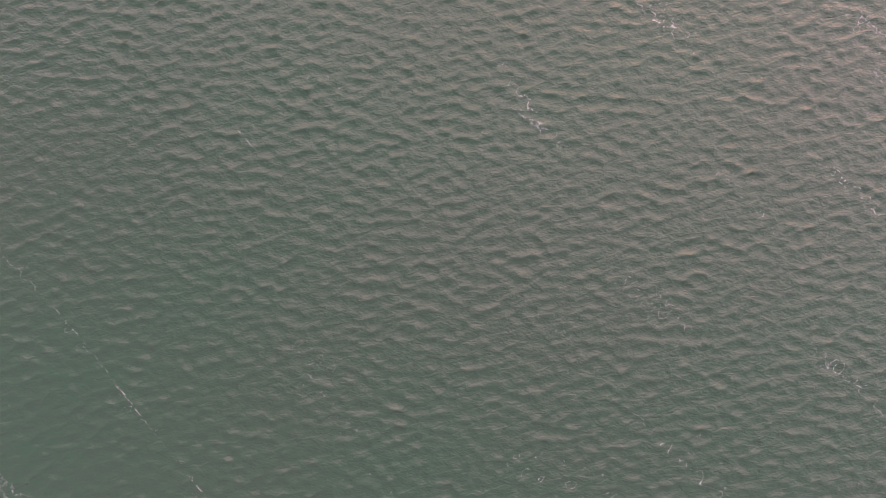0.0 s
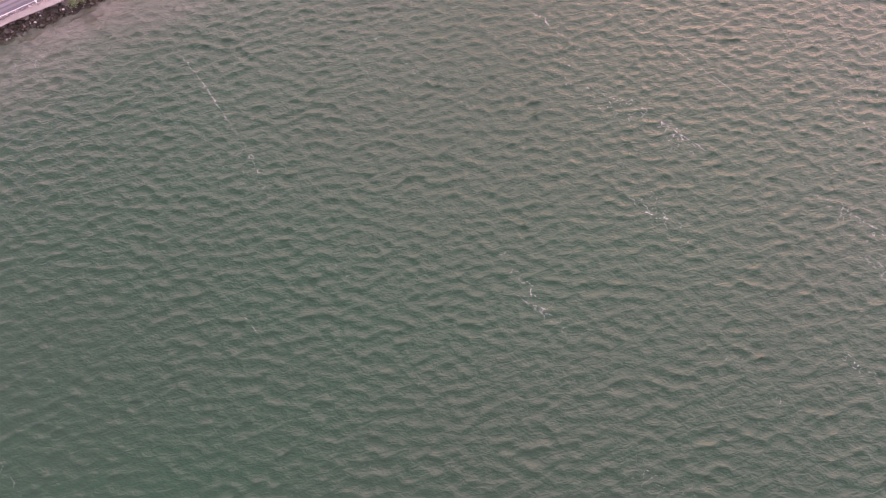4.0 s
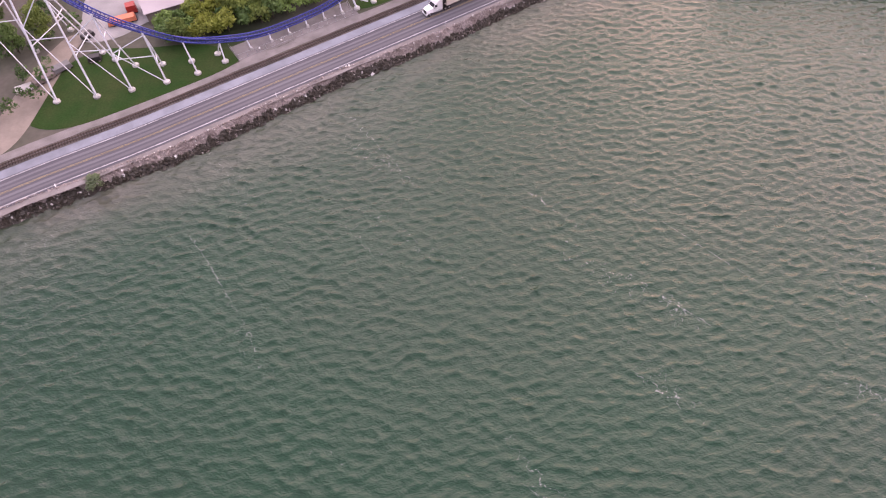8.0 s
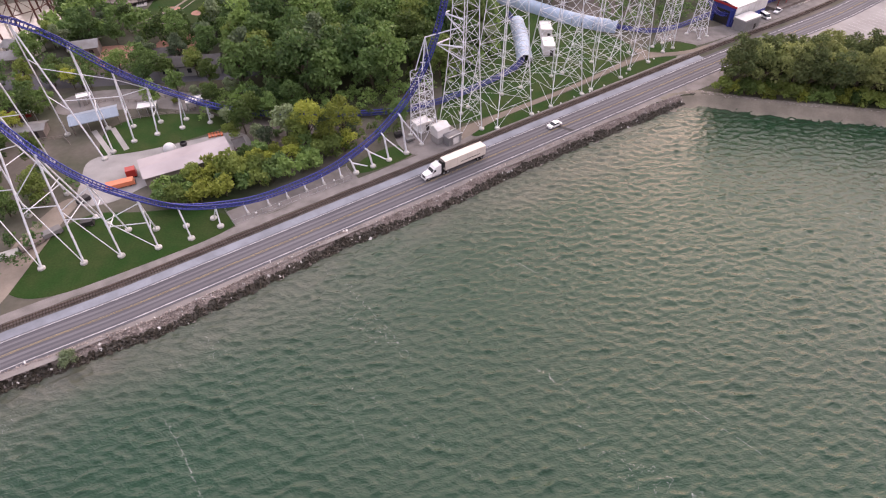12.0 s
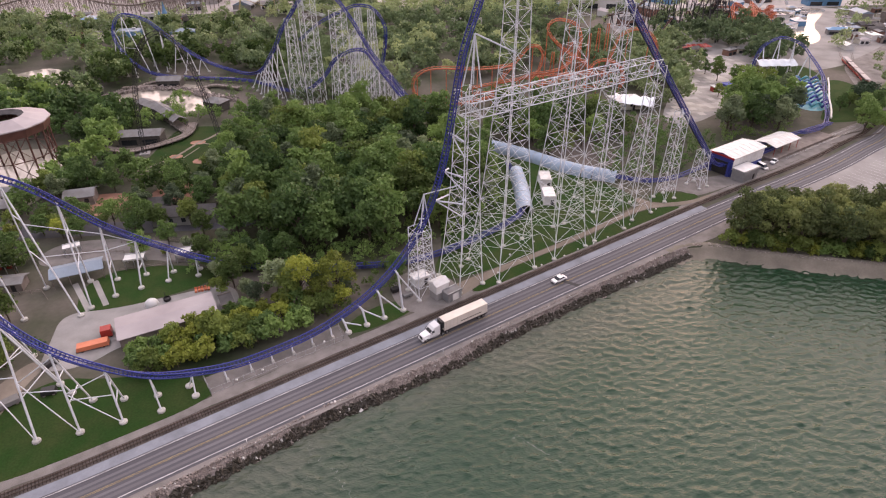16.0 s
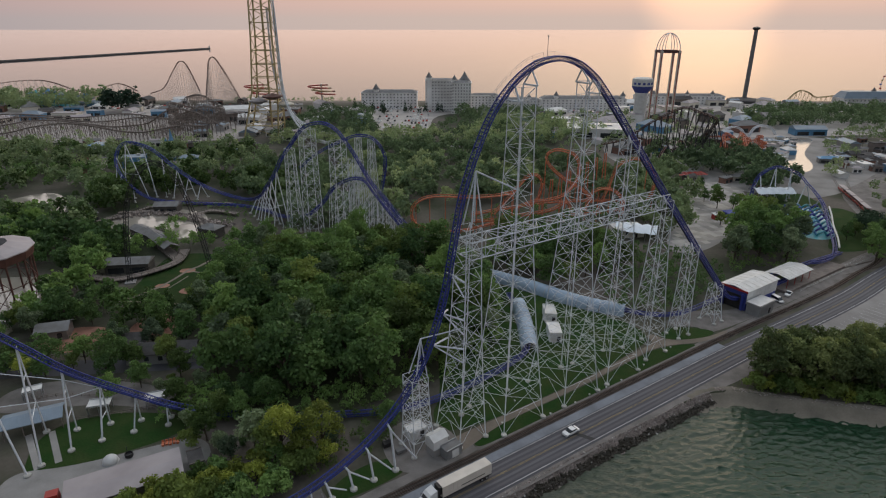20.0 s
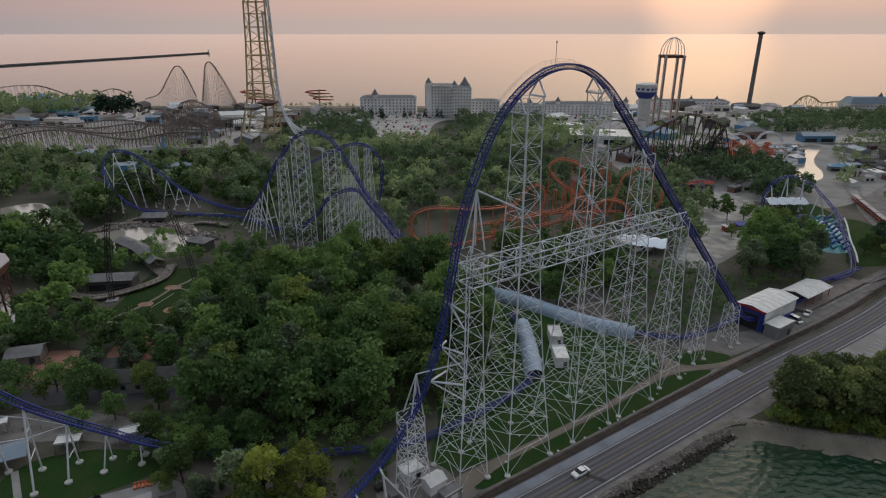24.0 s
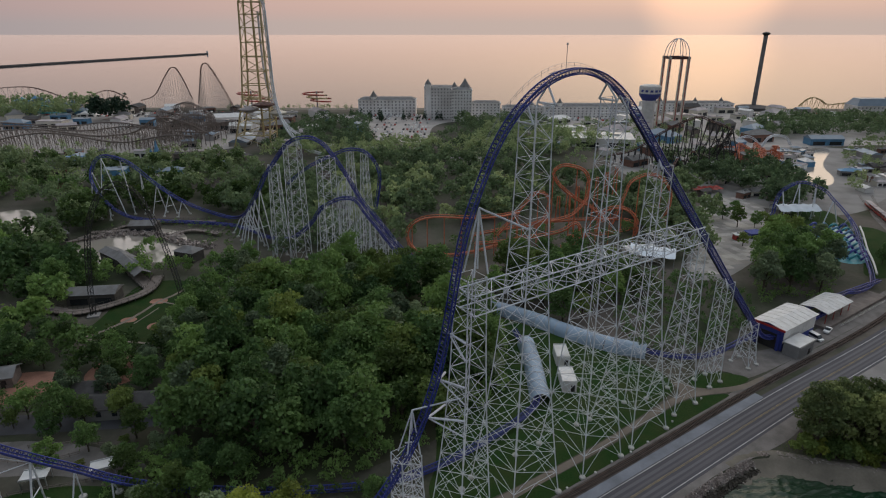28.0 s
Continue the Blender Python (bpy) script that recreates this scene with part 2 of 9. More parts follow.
def leaf_material(name, dark, light, warm):
    """Foliage: tone by leaf clump and by tree, a little light let through."""
    m = bpy.data.materials.new(name)
    m.use_nodes = True
    nt = m.node_tree
    p = nt.nodes["Principled BSDF"]
    out = nt.nodes["Material Output"]
    p.inputs["Roughness"].default_value = 0.6
    p.inputs["Specular IOR Level"].default_value = 0.25
    geo, info = nt.nodes.new("ShaderNodeNewGeometry"), nt.nodes.new("ShaderNodeObjectInfo")
    a, b = nt.nodes.new("ShaderNodeMix"), nt.nodes.new("ShaderNodeMix")
    a.data_type = b.data_type = "RGBA"
    a.inputs["A"].default_value, a.inputs["B"].default_value = (*dark, 1), (*light, 1)
    b.inputs["B"].default_value = (*warm, 1)
    nt.links.new(geo.outputs["Random Per Island"], a.inputs["Factor"])
    nt.links.new(a.outputs["Result"], b.inputs["A"])
    k = nt.nodes.new("ShaderNodeMath")
    k.operation = "MULTIPLY"
    k.inputs[1].default_value = 0.9
    nt.links.new(info.outputs["Random"], k.inputs[0])
    tone = nt.nodes.new("ShaderNodeHueSaturation")
    lift = nt.nodes.new("ShaderNodeMath")
    lift.operation = "MULTIPLY_ADD"
    lift.inputs[1].default_value, lift.inputs[2].default_value = 0.6, 0.19
    nt.links.new(info.outputs["Random"], lift.inputs[0])
    stand = nt.nodes.new("ShaderNodeTexNoise")
    stand.inputs["Scale"].default_value, stand.inputs["Detail"].default_value = 0.12, 1.0
    nt.links.new(geo.outputs["Position"], stand.inputs["Vector"])
    lift2 = nt.nodes.new("ShaderNodeMath")
    lift2.operation = "MULTIPLY_ADD"
    lift2.inputs[1].default_value = 0.75
    nt.links.new(stand.outputs["Fac"], lift2.inputs[0])
    nt.links.new(lift.outputs[0], lift2.inputs[2])
    nt.links.new(lift2.outputs[0], tone.inputs["Value"])
    nt.links.new(b.outputs["Result"], tone.inputs["Color"])
    nz = nt.nodes.new("ShaderNodeTexNoise")
    nz.inputs["Scale"].default_value = 0.05
    nt.links.new(geo.outputs["Position"], nz.inputs["Vector"])
    k2 = nt.nodes.new("ShaderNodeMath")
    k2.operation = "MULTIPLY"
    nt.links.new(k.outputs[0], k2.inputs[0])
    nt.links.new(nz.outputs["Fac"], k2.inputs[1])
    k3 = nt.nodes.new("ShaderNodeMath")
    k3.operation = "MULTIPLY"
    k3.inputs[1].default_value = 2.0
    nt.links.new(k2.outputs[0], k3.inputs[0])
    nt.links.new(k3.outputs[0], b.inputs["Factor"])
    nt.links.new(tone.outputs["Color"], p.inputs["Base Color"])
    tr = nt.nodes.new("ShaderNodeBsdfTranslucent")
    nt.links.new(tone.outputs["Color"], tr.inputs["Color"])
    mx = nt.nodes.new("ShaderNodeMixShader")
    mx.inputs[0].default_value = 0.36
    nt.links.new(p.outputs[0], mx.inputs[1])
    nt.links.new(tr.outputs[0], mx.inputs[2])
    nt.links.new(mx.outputs[0], out.inputs["Surface"])
    return m


def water_material(name, deep, shoal, rough, scale, strength, foam, ior=1.33):
    """Murky open water: drifting colour, wind ripples, thin foam streaks; foam marks the bay, whose larger waves are modelled."""
    m = bpy.data.materials.new(name)
    m.use_nodes = True
    nt = m.node_tree
    p = nt.nodes["Principled BSDF"]
    p.inputs["Roughness"].default_value = rough
    p.inputs["IOR"].default_value = ior
    geo = nt.nodes.new("ShaderNodeNewGeometry")

    def mapped(rz, sx, sy):
        mp = nt.nodes.new("ShaderNodeMapping")
        mp.vector_type = "TEXTURE"
        mp.inputs["Rotation"].default_value = (0, 0, radians(rz))
        mp.inputs["Scale"].default_value = (1 / sx, 1 / sy, 1)
        nt.links.new(geo.outputs["Position"], mp.inputs["Vector"])
        return mp.outputs[0]

    def noise_tex(vec, s, detail=4, distort=0.0, rough_=0.5, ridged=False):
        n = nt.nodes.new("ShaderNodeTexNoise")
        if ridged:
            n.noise_type = "RIDGED_MULTIFRACTAL"
            n.normalize = True
        n.inputs["Scale"].default_value, n.inputs["Detail"].default_value = s, detail
        n.inputs["Distortion"].default_value, n.inputs["Roughness"].default_value = distort, rough_
        nt.links.new(vec, n.inputs["Vector"])
        return n.outputs["Fac"]

    def maths(op, a, b):
        n = nt.nodes.new("ShaderNodeMath")
        n.operation = op
        for i, q in enumerate((a, b)):
            if isinstance(q, (int, float)):
                n.inputs[i].default_value = q
            else:
                nt.links.new(q, n.inputs[i])
        return n.outputs[0]

    def span(v, a, b):
        n = nt.nodes.new("ShaderNodeMapRange")
        n.inputs["From Min"].default_value, n.inputs["From Max"].default_value = a, b
        nt.links.new(v, n.inputs["Value"])
        return n.outputs[0]

    def ridge_of(v):
        return maths("SUBTRACT", 1.0, maths("ABSOLUTE", maths("SUBTRACT", maths("MULTIPLY", v, 2.0), 1.0), 0.0))

    swell = noise_tex(mapped(7, 0.42, 1.0), 0.27 * scale, 2, 0.6)
    chop = noise_tex(mapped(14, 0.65, 1.1), 0.75 * scale, 4, 0.4, 0.5)
    if foam:
        h = maths("ADD", maths("MULTIPLY", noise_tex(mapped(16, 0.5, 1.1), 1.0, 3, 0.5), 0.5), maths("MULTIPLY", noise_tex(mapped(-20, 0.55, 1.3), 2.2, 3, 0.3), 0.17))
    else:
        crests = ridge_of(noise_tex(mapped(4, 0.4, 1.0), 0.33 * scale, 3, 0.5))
        ripple = noise_tex(mapped(-12, 0.8, 1.4), 2.4 * scale, 3, 0.2)
        h = maths("ADD", maths("ADD", maths("ADD", maths("MULTIPLY", swell, 1.5), maths("MULTIPLY", crests, 0.3)), maths("MULTIPLY", chop, 0.75)), maths("MULTIPLY", ripple, 0.1))
    b = nt.nodes.new("ShaderNodeBump")
    b.inputs["Strength"].default_value, b.inputs["Distance"].default_value = 1.0, strength
    nt.links.new(h, b.inputs["Height"])
    nt.links.new(b.outputs[0], p.inputs["Normal"])
    drift = noise_tex(mapped(20, 0.6, 1.0), 0.018, 4)
    mix = nt.nodes.new("ShaderNodeMix")
    mix.data_type = "RGBA"
    mix.inputs["A"].default_value, mix.inputs["B"].default_value = (*deep, 1), (*shoal, 1)
    relief = maths("ADD", maths("MULTIPLY", swell, 0.7), maths("MULTIPLY", chop, 0.9))
    crest = maths("ADD", maths("MULTIPLY", span(drift, 0.35, 0.65), 0.35), maths("MULTIPLY", span(relief, 0.62, 1.05), 0.12 if foam else 0.45))
    nt.links.new(crest, mix.inputs["Factor"])
    base = mix.outputs["Result"]
    if foam:
        # silt stirred up along the stone bank
        off = nt.nodes.new("ShaderNodeVectorMath")
        off.operation = "DOT_PRODUCT"
        off.inputs[1].default_value = (-SU, CU, 0)
        nt.links.new(geo.outputs["Position"], off.inputs[0])
        near = maths("MULTIPLY", span(off.outputs["Value"], 80, 98), span(noise_tex(mapped(35, 0.4, 1), 0.07, 3), 0.25, 0.7))
        m1 = nt.nodes.new("ShaderNodeMix")
        m1.data_type = "RGBA"
        m1.inputs["B"].default_value = (0.085, 0.085, 0.066, 1)
        nt.links.new(maths("MULTIPLY", near, 0.9), m1.inputs["Factor"])
        nt.links.new(base, m1.inputs["A"])
        base = m1.outputs["Result"]
    if foam:
        line = noise_tex(mapped(-42, 0.006, 0.05), 1.0, 1, 0.05)
        fine = noise_tex(mapped(-42, 0.6, 1.6), 1.6, 5, 0.4, 0.7)
        ridge = maths("SUBTRACT", 1.0, maths("MULTIPLY", maths("ABSOLUTE", maths("SUBTRACT", line, 0.5), 0.0), 300.0))
        gate = maths("MULTIPLY", span(noise_tex(mapped(-42, 0.4, 1), 0.06, 2), 0.5, 0.6), span(fine, 0.47, 0.62))
        streak = maths("MULTIPLY", maths("MAXIMUM", ridge, 0.0), gate)
        fleck = maths("MULTIPLY", span(noise_tex(mapped(10, 0.6, 1.3), 1.1, 4, 0.3, 0.6), 0.76, 0.84), span(noise_tex(mapped(-30, 1, 1), 0.11, 2), 0.55, 0.7))
        white = maths("MINIMUM", maths("ADD", maths("MULTIPLY", streak, 0.38), maths("MULTIPLY", fleck, 0.3)), 0.75)
        m2 = nt.nodes.new("ShaderNodeMix")
        m2.data_type = "RGBA"
        m2.inputs["B"].default_value = (0.72, 0.74, 0.72, 1)
        nt.links.new(white, m2.inputs["Factor"])
        nt.links.new(base, m2.inputs["A"])
        base = m2.outputs["Result"]
    nt.links.new(base, p.inputs["Base Color"])
    return m


M_BAY = water_material("bay_water", (0.0038, 0.0385, 0.0155), (0.019, 0.035, 0.02), 0.045, 1.0, 0.48, True, 1.39)
M_LAKE = water_material("lake_water", (0.02, 0.024, 0.03), (0.03, 0.034, 0.04), 0.06, 0.3, 0.022, False, 1.18)
# ponds: the bright sky reflection is painted into the pale base colour
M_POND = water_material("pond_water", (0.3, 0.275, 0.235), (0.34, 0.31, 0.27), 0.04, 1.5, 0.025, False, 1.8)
M_GROUND = material("park_ground", (0.125, 0.108, 0.095), 0.9, var=0.25, scale=0.03, fine=0.8, tint=(0.027, 0.042, 0.017), amount=0.9, spec=0.15)
M_SOIL = material("leaf_litter", (0.06, 0.055, 0.035), 0.95, var=0.3, scale=0.1, fine=1.5, tint=(0.04, 0.055, 0.02))
M_GRASS = material("mown_grass", (0.018, 0.05, 0.011), 0.95, var=0.42, scale=0.16, fine=2.2, tint=(0.036, 0.056, 0.017), bump=0.4, spec=0.1)
M_ASPHALT = material("asphalt", (0.08, 0.079, 0.091), 0.85, var=0.14, scale=0.06, fine=4.0, tint=(0.098, 0.096, 0.108))
M_LOT = material("parking_asphalt", (0.27, 0.26, 0.25), 0.9, var=0.14, scale=0.08, fine=1.5, tint=(0.19, 0.18, 0.175))
# pale paving of the far grounds, its colour also lightened for distance haze
M_PAVED = material("pale_paved_ground", (0.4, 0.37, 0.345), 0.9, var=0.16, scale=0.05, fine=0.9, tint=(0.29, 0.265, 0.25))
M_WORN = material("tyre_track", (0.121, 0.117, 0.128), 0.82, var=0.12, scale=0.1, fine=4.0, tint=(0.112, 0.109, 0.12))
M_TAR = material("fresh_tar", (0.035, 0.035, 0.037), 0.7, var=0.2)
M_CONCRETE = material("concrete", (0.31, 0.297, 0.29), 0.85, var=0.12, scale=0.15, fine=3.0, tint=(0.205, 0.201, 0.194))
M_APRON = material("concrete_apron", (0.2, 0.217, 0.25), 0.8, var=0.16, scale=0.2, fine=2.0, tint=(0.14, 0.152, 0.176))
M_GRAVEL = material("gravel", (0.205, 0.188, 0.178), 0.95, var=0.3, scale=0.25, fine=4.0, tint=(0.128, 0.118, 0.11), bump=0.5)
M_SAND = material("sand", (0.225, 0.198, 0.16), 0.95, var=0.2, scale=0.15, fine=2.0, tint=(0.14, 0.125, 0.1))
M_PATH = material("pale_path", (0.225, 0.19, 0.155), 0.9, var=0.15, scale=0.2, fine=2.0)
M_BRICKPAVE = material("brick_paving", (0.35, 0.18, 0.13), 0.9, var=0.2, scale=0.3, fine=2.5)
M_BALLAST = material("ballast", (0.12, 0.1, 0.09), 0.95, var=0.35, scale=0.4, fine=6.0, bump=0.6)
M_SLEEPER = material("sleeper_wood", (0.05, 0.038, 0.03), 0.9, var=0.25, fine=5)
M_RAIL = material("rail_steel", (0.1, 0.07, 0.055), 0.5, 0.6, var=0.25)
M_WHITELINE = material("white_road_paint", (0.547, 0.547, 0.547), 0.7, var=0.15, fine=2.0, tint=(0.304, 0.304, 0.304))
M_YELLOW = material("yellow_road_paint", (0.319, 0.243, 0.122), 0.7, var=0.2, fine=2.0, tint=(0.228, 0.167, 0.076))
M_WHITESTEEL = material("white_painted_steel", (0.66, 0.69, 0.735), 0.45, var=0.08, scale=0.5, fine=3.0, tint=(0.56, 0.58, 0.61), bump=0.03, spread=0.03)
M_BLUE = material("blue_painted_steel", (0.024, 0.042, 0.28), 0.4, var=0.12, scale=0.5, fine=3.0, tint=(0.035, 0.048, 0.21), bump=0.03)
M_BLUEDARK = material("blue_tie_paint", (0.02, 0.03, 0.18), 0.5, var=0.15)
M_FOOT = material("footing_concrete", (0.5, 0.49, 0.46), 0.9, var=0.15, fine=4)
M_GALV = material("galvanised_steel", (0.42, 0.43, 0.44), 0.4, 0.7, var=0.12)
M_DARKSTEEL = material("dark_steel", (0.05, 0.048, 0.05), 0.5, 0.5, var=0.2)
M_WHITE = material("white_sheet_cladding", (0.66, 0.66, 0.651), 0.5, var=0.06, scale=0.4, fine=1.5, tint=(0.546, 0.537, 0.519), bump=0.04)
M_TUNNEL = material("pale_blue_fabric", (0.33, 0.42, 0.52), 0.6, var=0.1, scale=0.15, fine=1.0, tint=(0.26, 0.34, 0.44), bump=0.1)
M_REDTRIM = material("red_trim", (0.35, 0.03, 0.03), 0.5, var=0.15)
M_BLUECLAD = material("blue_cladding", (0.05, 0.07, 0.3), 0.5, var=0.15)
M_ROOFGREY = material("grey_roof", (0.2, 0.2, 0.205), 0.8, var=0.15, scale=0.3, fine=2.0, tint=(0.14, 0.135, 0.13))
M_ROOFPINK = material("pinkish_metal_roof", (0.36, 0.325, 0.335), 0.55, var=0.08, scale=0.15, fine=1.2, tint=(0.28, 0.25, 0.26))
M_ROOFBLUE = material("blue_grey_metal_roof", (0.21, 0.27, 0.335), 0.45, var=0.1, scale=0.2, fine=1.5)
M_SHINGLE = material("dark_shingle", (0.09, 0.085, 0.085), 0.9, var=0.25, scale=0.4, fine=2.5)
M_BOARD = material("dark_grey_boards", (0.085, 0.078, 0.07), 0.9, var=0.25, scale=0.5, fine=3.0, tint=(0.06, 0.055, 0.05))
M_TIMBER = material("weathered_timber", (0.225, 0.19, 0.17), 0.85, var=0.25, scale=0.5, fine=3.0, tint=(0.15, 0.125, 0.112))
M_BRICK = material("brick_wall", (0.24, 0.13, 0.1), 0.9, var=0.2, scale=0.5, fine=4.0)
M_CREAM = material("cream_wall", (0.62, 0.58, 0.5), 0.8, var=0.08, scale=0.1, fine=1.0)
M_HOTEL = material("white_stucco", (0.8, 0.79, 0.78), 0.85, var=0.06, scale=0.05, fine=0.6, tint=(0.6, 0.58, 0.56))
M_GLASS = material("dark_window_glass", (0.03, 0.035, 0.04), 0.1, var=0.2, bump=0, spec=0.6)
# hotel windows: dark glass lightened to grey, the haze painted into its colour
M_HAZYGLASS = material("pale_window_glass", (0.17, 0.175, 0.18), 0.3, var=0.25, bump=0, spec=0.5)
M_SKYBLUE = material("faded_blue_paint", (0.1, 0.25, 0.42), 0.5, var=0.15, scale=0.3, fine=2.0)
M_BARK = material("bark", (0.1, 0.08, 0.06), 0.95, var=0.3, scale=1.0, fine=6.0, bump=0.5)
M_ROCK = material("limestone_riprap", (0.33, 0.285, 0.262), 0.9, var=0.25, scale=0.4, fine=4.0, tint=(0.2, 0.165, 0.148), bump=0.5, spread=0.3, island=True)
M_PALEROCK = material("pale_rock", (0.62, 0.6, 0.57), 0.85, var=0.15, scale=0.6, fine=4.0)
M_SLAB = material("paving_slabs", (0.42, 0.39, 0.355), 0.9, var=0.12, scale=0.08, fine=2.0, tint=(0.28, 0.265, 0.25), spread=0.3, island=True)
M_WETROCK = material("wet_algae_rock", (0.05, 0.042, 0.032), 0.5, var=0.35, scale=0.6, fine=4.0, tint=(0.03, 0.026, 0.018), bump=0.5, spread=0.25, island=True)
M_ORANGE = material("orange_painted_steel", (0.6, 0.18, 0.09), 0.5, var=0.15)
M_RED = material("red_painted_steel", (0.4, 0.04, 0.03), 0.45, var=0.15)
M_RUST = material("dark_red_brown_steel", (0.12, 0.055, 0.045), 0.6, var=0.2)
M_YELLOWSTEEL = material("faded_yellow_steel", (0.5, 0.4, 0.2), 0.5, var=0.12)
M_BLACK = material("black_rubber", (0.02, 0.02, 0.02), 0.8, var=0.2)
M_CARWHITE = material("white_vehicle_paint", (0.78, 0.78, 0.78), 0.25, var=0.04, bump=0, spec=0.5)
M_TRAILER = material("cream_trailer_panel", (0.68, 0.62, 0.55), 0.4, var=0.06, scale=0.4, fine=1.0, bump=0.02)
M_TENT = material("white_tent_fabric", (0.7, 0.76, 0.82), 0.6, var=0.06)
M_TEAL = material("teal_fibreglass", (0.06, 0.3, 0.35), 0.35, var=0.15)
M_LEAF = [leaf_material("leaf_oak", (0.059, 0.132, 0.047), (0.144, 0.265, 0.085), (0.186, 0.288, 0.082)),
          leaf_material("leaf_maple", (0.052, 0.112, 0.031), (0.139, 0.232, 0.062), (0.190, 0.246, 0.062)),
          leaf_material("leaf_willow", (0.086, 0.144, 0.085), (0.190, 0.265, 0.151), (0.225, 0.280, 0.151)),
          leaf_material("leaf_yellowing", (0.115, 0.155, 0.03), (0.29, 0.36, 0.07), (0.33, 0.37, 0.07)),
          leaf_material("leaf_poplar", (0.095, 0.15, 0.06), (0.235, 0.31, 0.12), (0.28, 0.31, 0.115)),
          leaf_material("leaf_conifer", (0.020, 0.053, 0.033), (0.051, 0.097, 0.058), (0.051, 0.087, 0.047))]

# far leaves: distance haze put into the colour, paler and greyer than near ones
M_HAZYLEAF = leaf_material("leaf_far_wood", (0.12, 0.2, 0.1), (0.25, 0.37, 0.18), (0.32, 0.38, 0.18))

# ---------------------------------------------------------------- water and land
G = 2.2                                                     # level of the made ground


def wave_field(n, step, length, toward, spread, slope, seed):
    """Heights and sideways shifts of a short-crested wind sea on an n x n grid; toward: the way the waves run, in degrees."""
    rs = np.random.RandomState(seed)
    k1 = np.fft.fftfreq(n, step) * math.tau
    kx, ky = np.meshgrid(k1, k1)
    k = np.hypot(kx, ky)
    k[0, 0] = 1.0
    kp = math.tau / length
    turn = np.cos(np.arctan2(ky, kx) - radians(toward))
    power = k ** -3.3 * np.exp(-1.3 * (kp / k) ** 4) * (np.clip(turn, 0, 1) ** spread + 0.03) * np.exp(-(k * step * 0.42) ** 4)
    power[0, 0] = 0.0
    amp = np.sqrt(power) * (rs.normal(size=(n, n)) + 1j * rs.normal(size=(n, n)))
    field = lambda a: np.real(np.fft.ifft2(a))
    steep = math.sqrt((field(1j * kx * amp) ** 2 + field(1j * ky * amp) ** 2).mean())
    amp *= slope / steep
    return field(amp), field(1j * kx / k * amp), field(1j * ky / k * amp)


def bay_mesh():
    """The bay: one sheet, modelled in waves off the shore road, plain far out."""
    n, step, x0, y0 = 576, 0.5, -136.0, -76.0
    h, sx, sy = wave_field(n, step, 3.4, 103, 2.3, 0.275, 4)
    gx, gy = np.meshgrid(x0 + np.arange(n) * step, y0 + np.arange(n) * step)
    edge = np.minimum(np.minimum(gx - x0, x0 + (n - 1) * step - gx), np.minimum(gy - y0, y0 + (n - 1) * step - gy))
    calm = np.clip(edge / 9.0, 0, 1) * np.clip((112 - (gy * CU - gx * SU)) / 10.0, 0.35, 1)
    inner = (edge > 0.01).astype(float)
    verts = np.stack([gx + sx * calm * 1.35 * inner, gy + sy * calm * 1.35 * inner, h * calm], -1).reshape(-1, 3)
    i = np.arange(n * n).reshape(n, n)
    quads = np.stack([i[:-1, :-1], i[:-1, 1:], i[1:, 1:], i[1:, :-1]], -1).reshape(-1, 4)
    land = (verts[quads[:, 0], 1] * CU - verts[quads[:, 0], 0] * SU > 107) & (verts[quads[:, 0], 0] * CU + verts[quads[:, 0], 1] * SU < 150)
    quads = quads[~land]
    x1, y1 = x0 + (n - 1) * step, y0 + (n - 1) * step
    m = n * n
    far = np.array([(-2500, -1500, 0), (2500, -1500, 0), (2500, 600, 0), (-2500, 600, 0)], float)
    c = (0, n - 1, n * n - 1, n * n - n)
    ring = np.array([(m, m + 1, c[1], c[0]), (m + 1, m + 2, c[2], c[1]), (m + 2, m + 3, c[3], c[2]), (m + 3, m, c[0], c[3])])
    verts, quads = np.concatenate([verts, far]), np.concatenate([quads, ring])
    me = bpy.data.meshes.new("water_bay")
    me.vertices.add(len(verts))
    me.vertices.foreach_set("co", verts.ravel())
    me.loops.add(quads.size)
    me.loops.foreach_set("vertex_index", quads.ravel().astype(np.int32))
    me.polygons.add(len(quads))
    me.polygons.foreach_set("loop_start", np.arange(0, quads.size, 4, dtype=np.int32))
    me.update(calc_edges=True)
    me.polygons.foreach_set("use_smooth", [True] * len(quads))
    me.materials.append(M_BAY)
    me.update()
    return me


bay = part("water_bay", bay_mesh(), None, None)
tagged(bay, "choppy grey-green bay water with thin foam streaks", "water", kind="structure")
lake = part("water_lake", Geo().ribbon([[(x, y, z) for x in (-16000, -4000, 0, 4000, 16000)] for y, z in
            ((780, 0), (1800, 0), (3400, 0), (7000, 0), (20000, 0))]), M_LAKE, None, smooth=True)
tagged(lake, "calm lake reflecting the pale orange dawn sky", "water", kind="structure")

shore = [RD(u, v) for u, v in ((-420, 101), (-300, 101), (-200, 101), (-120, 100.5), (-70, 100.5), (-37, 100.8), (-14, 99.6), (0, 98.6), (13, 98.8), (28, 99.4), (42, 100.2),
                               (57, 99.0), (75, 98.6), (93, 99.5), (111, 99.4), (131, 98.8), (150, 98.0), (161, 97.3))]
shore += [Vector(p) for p in ((82, 173.5, 0), (95.5, 169.5, 0), (110, 166, 0), (127, 163, 0), (200, 152, 0), (420, 120, 0), (1600, 60, 0), (1600, 812, 0), (700, 806, 0),
                              (150, 804, 0), (-260, 800, 0), (-700, 795, 0), (-1600, 790, 0))]


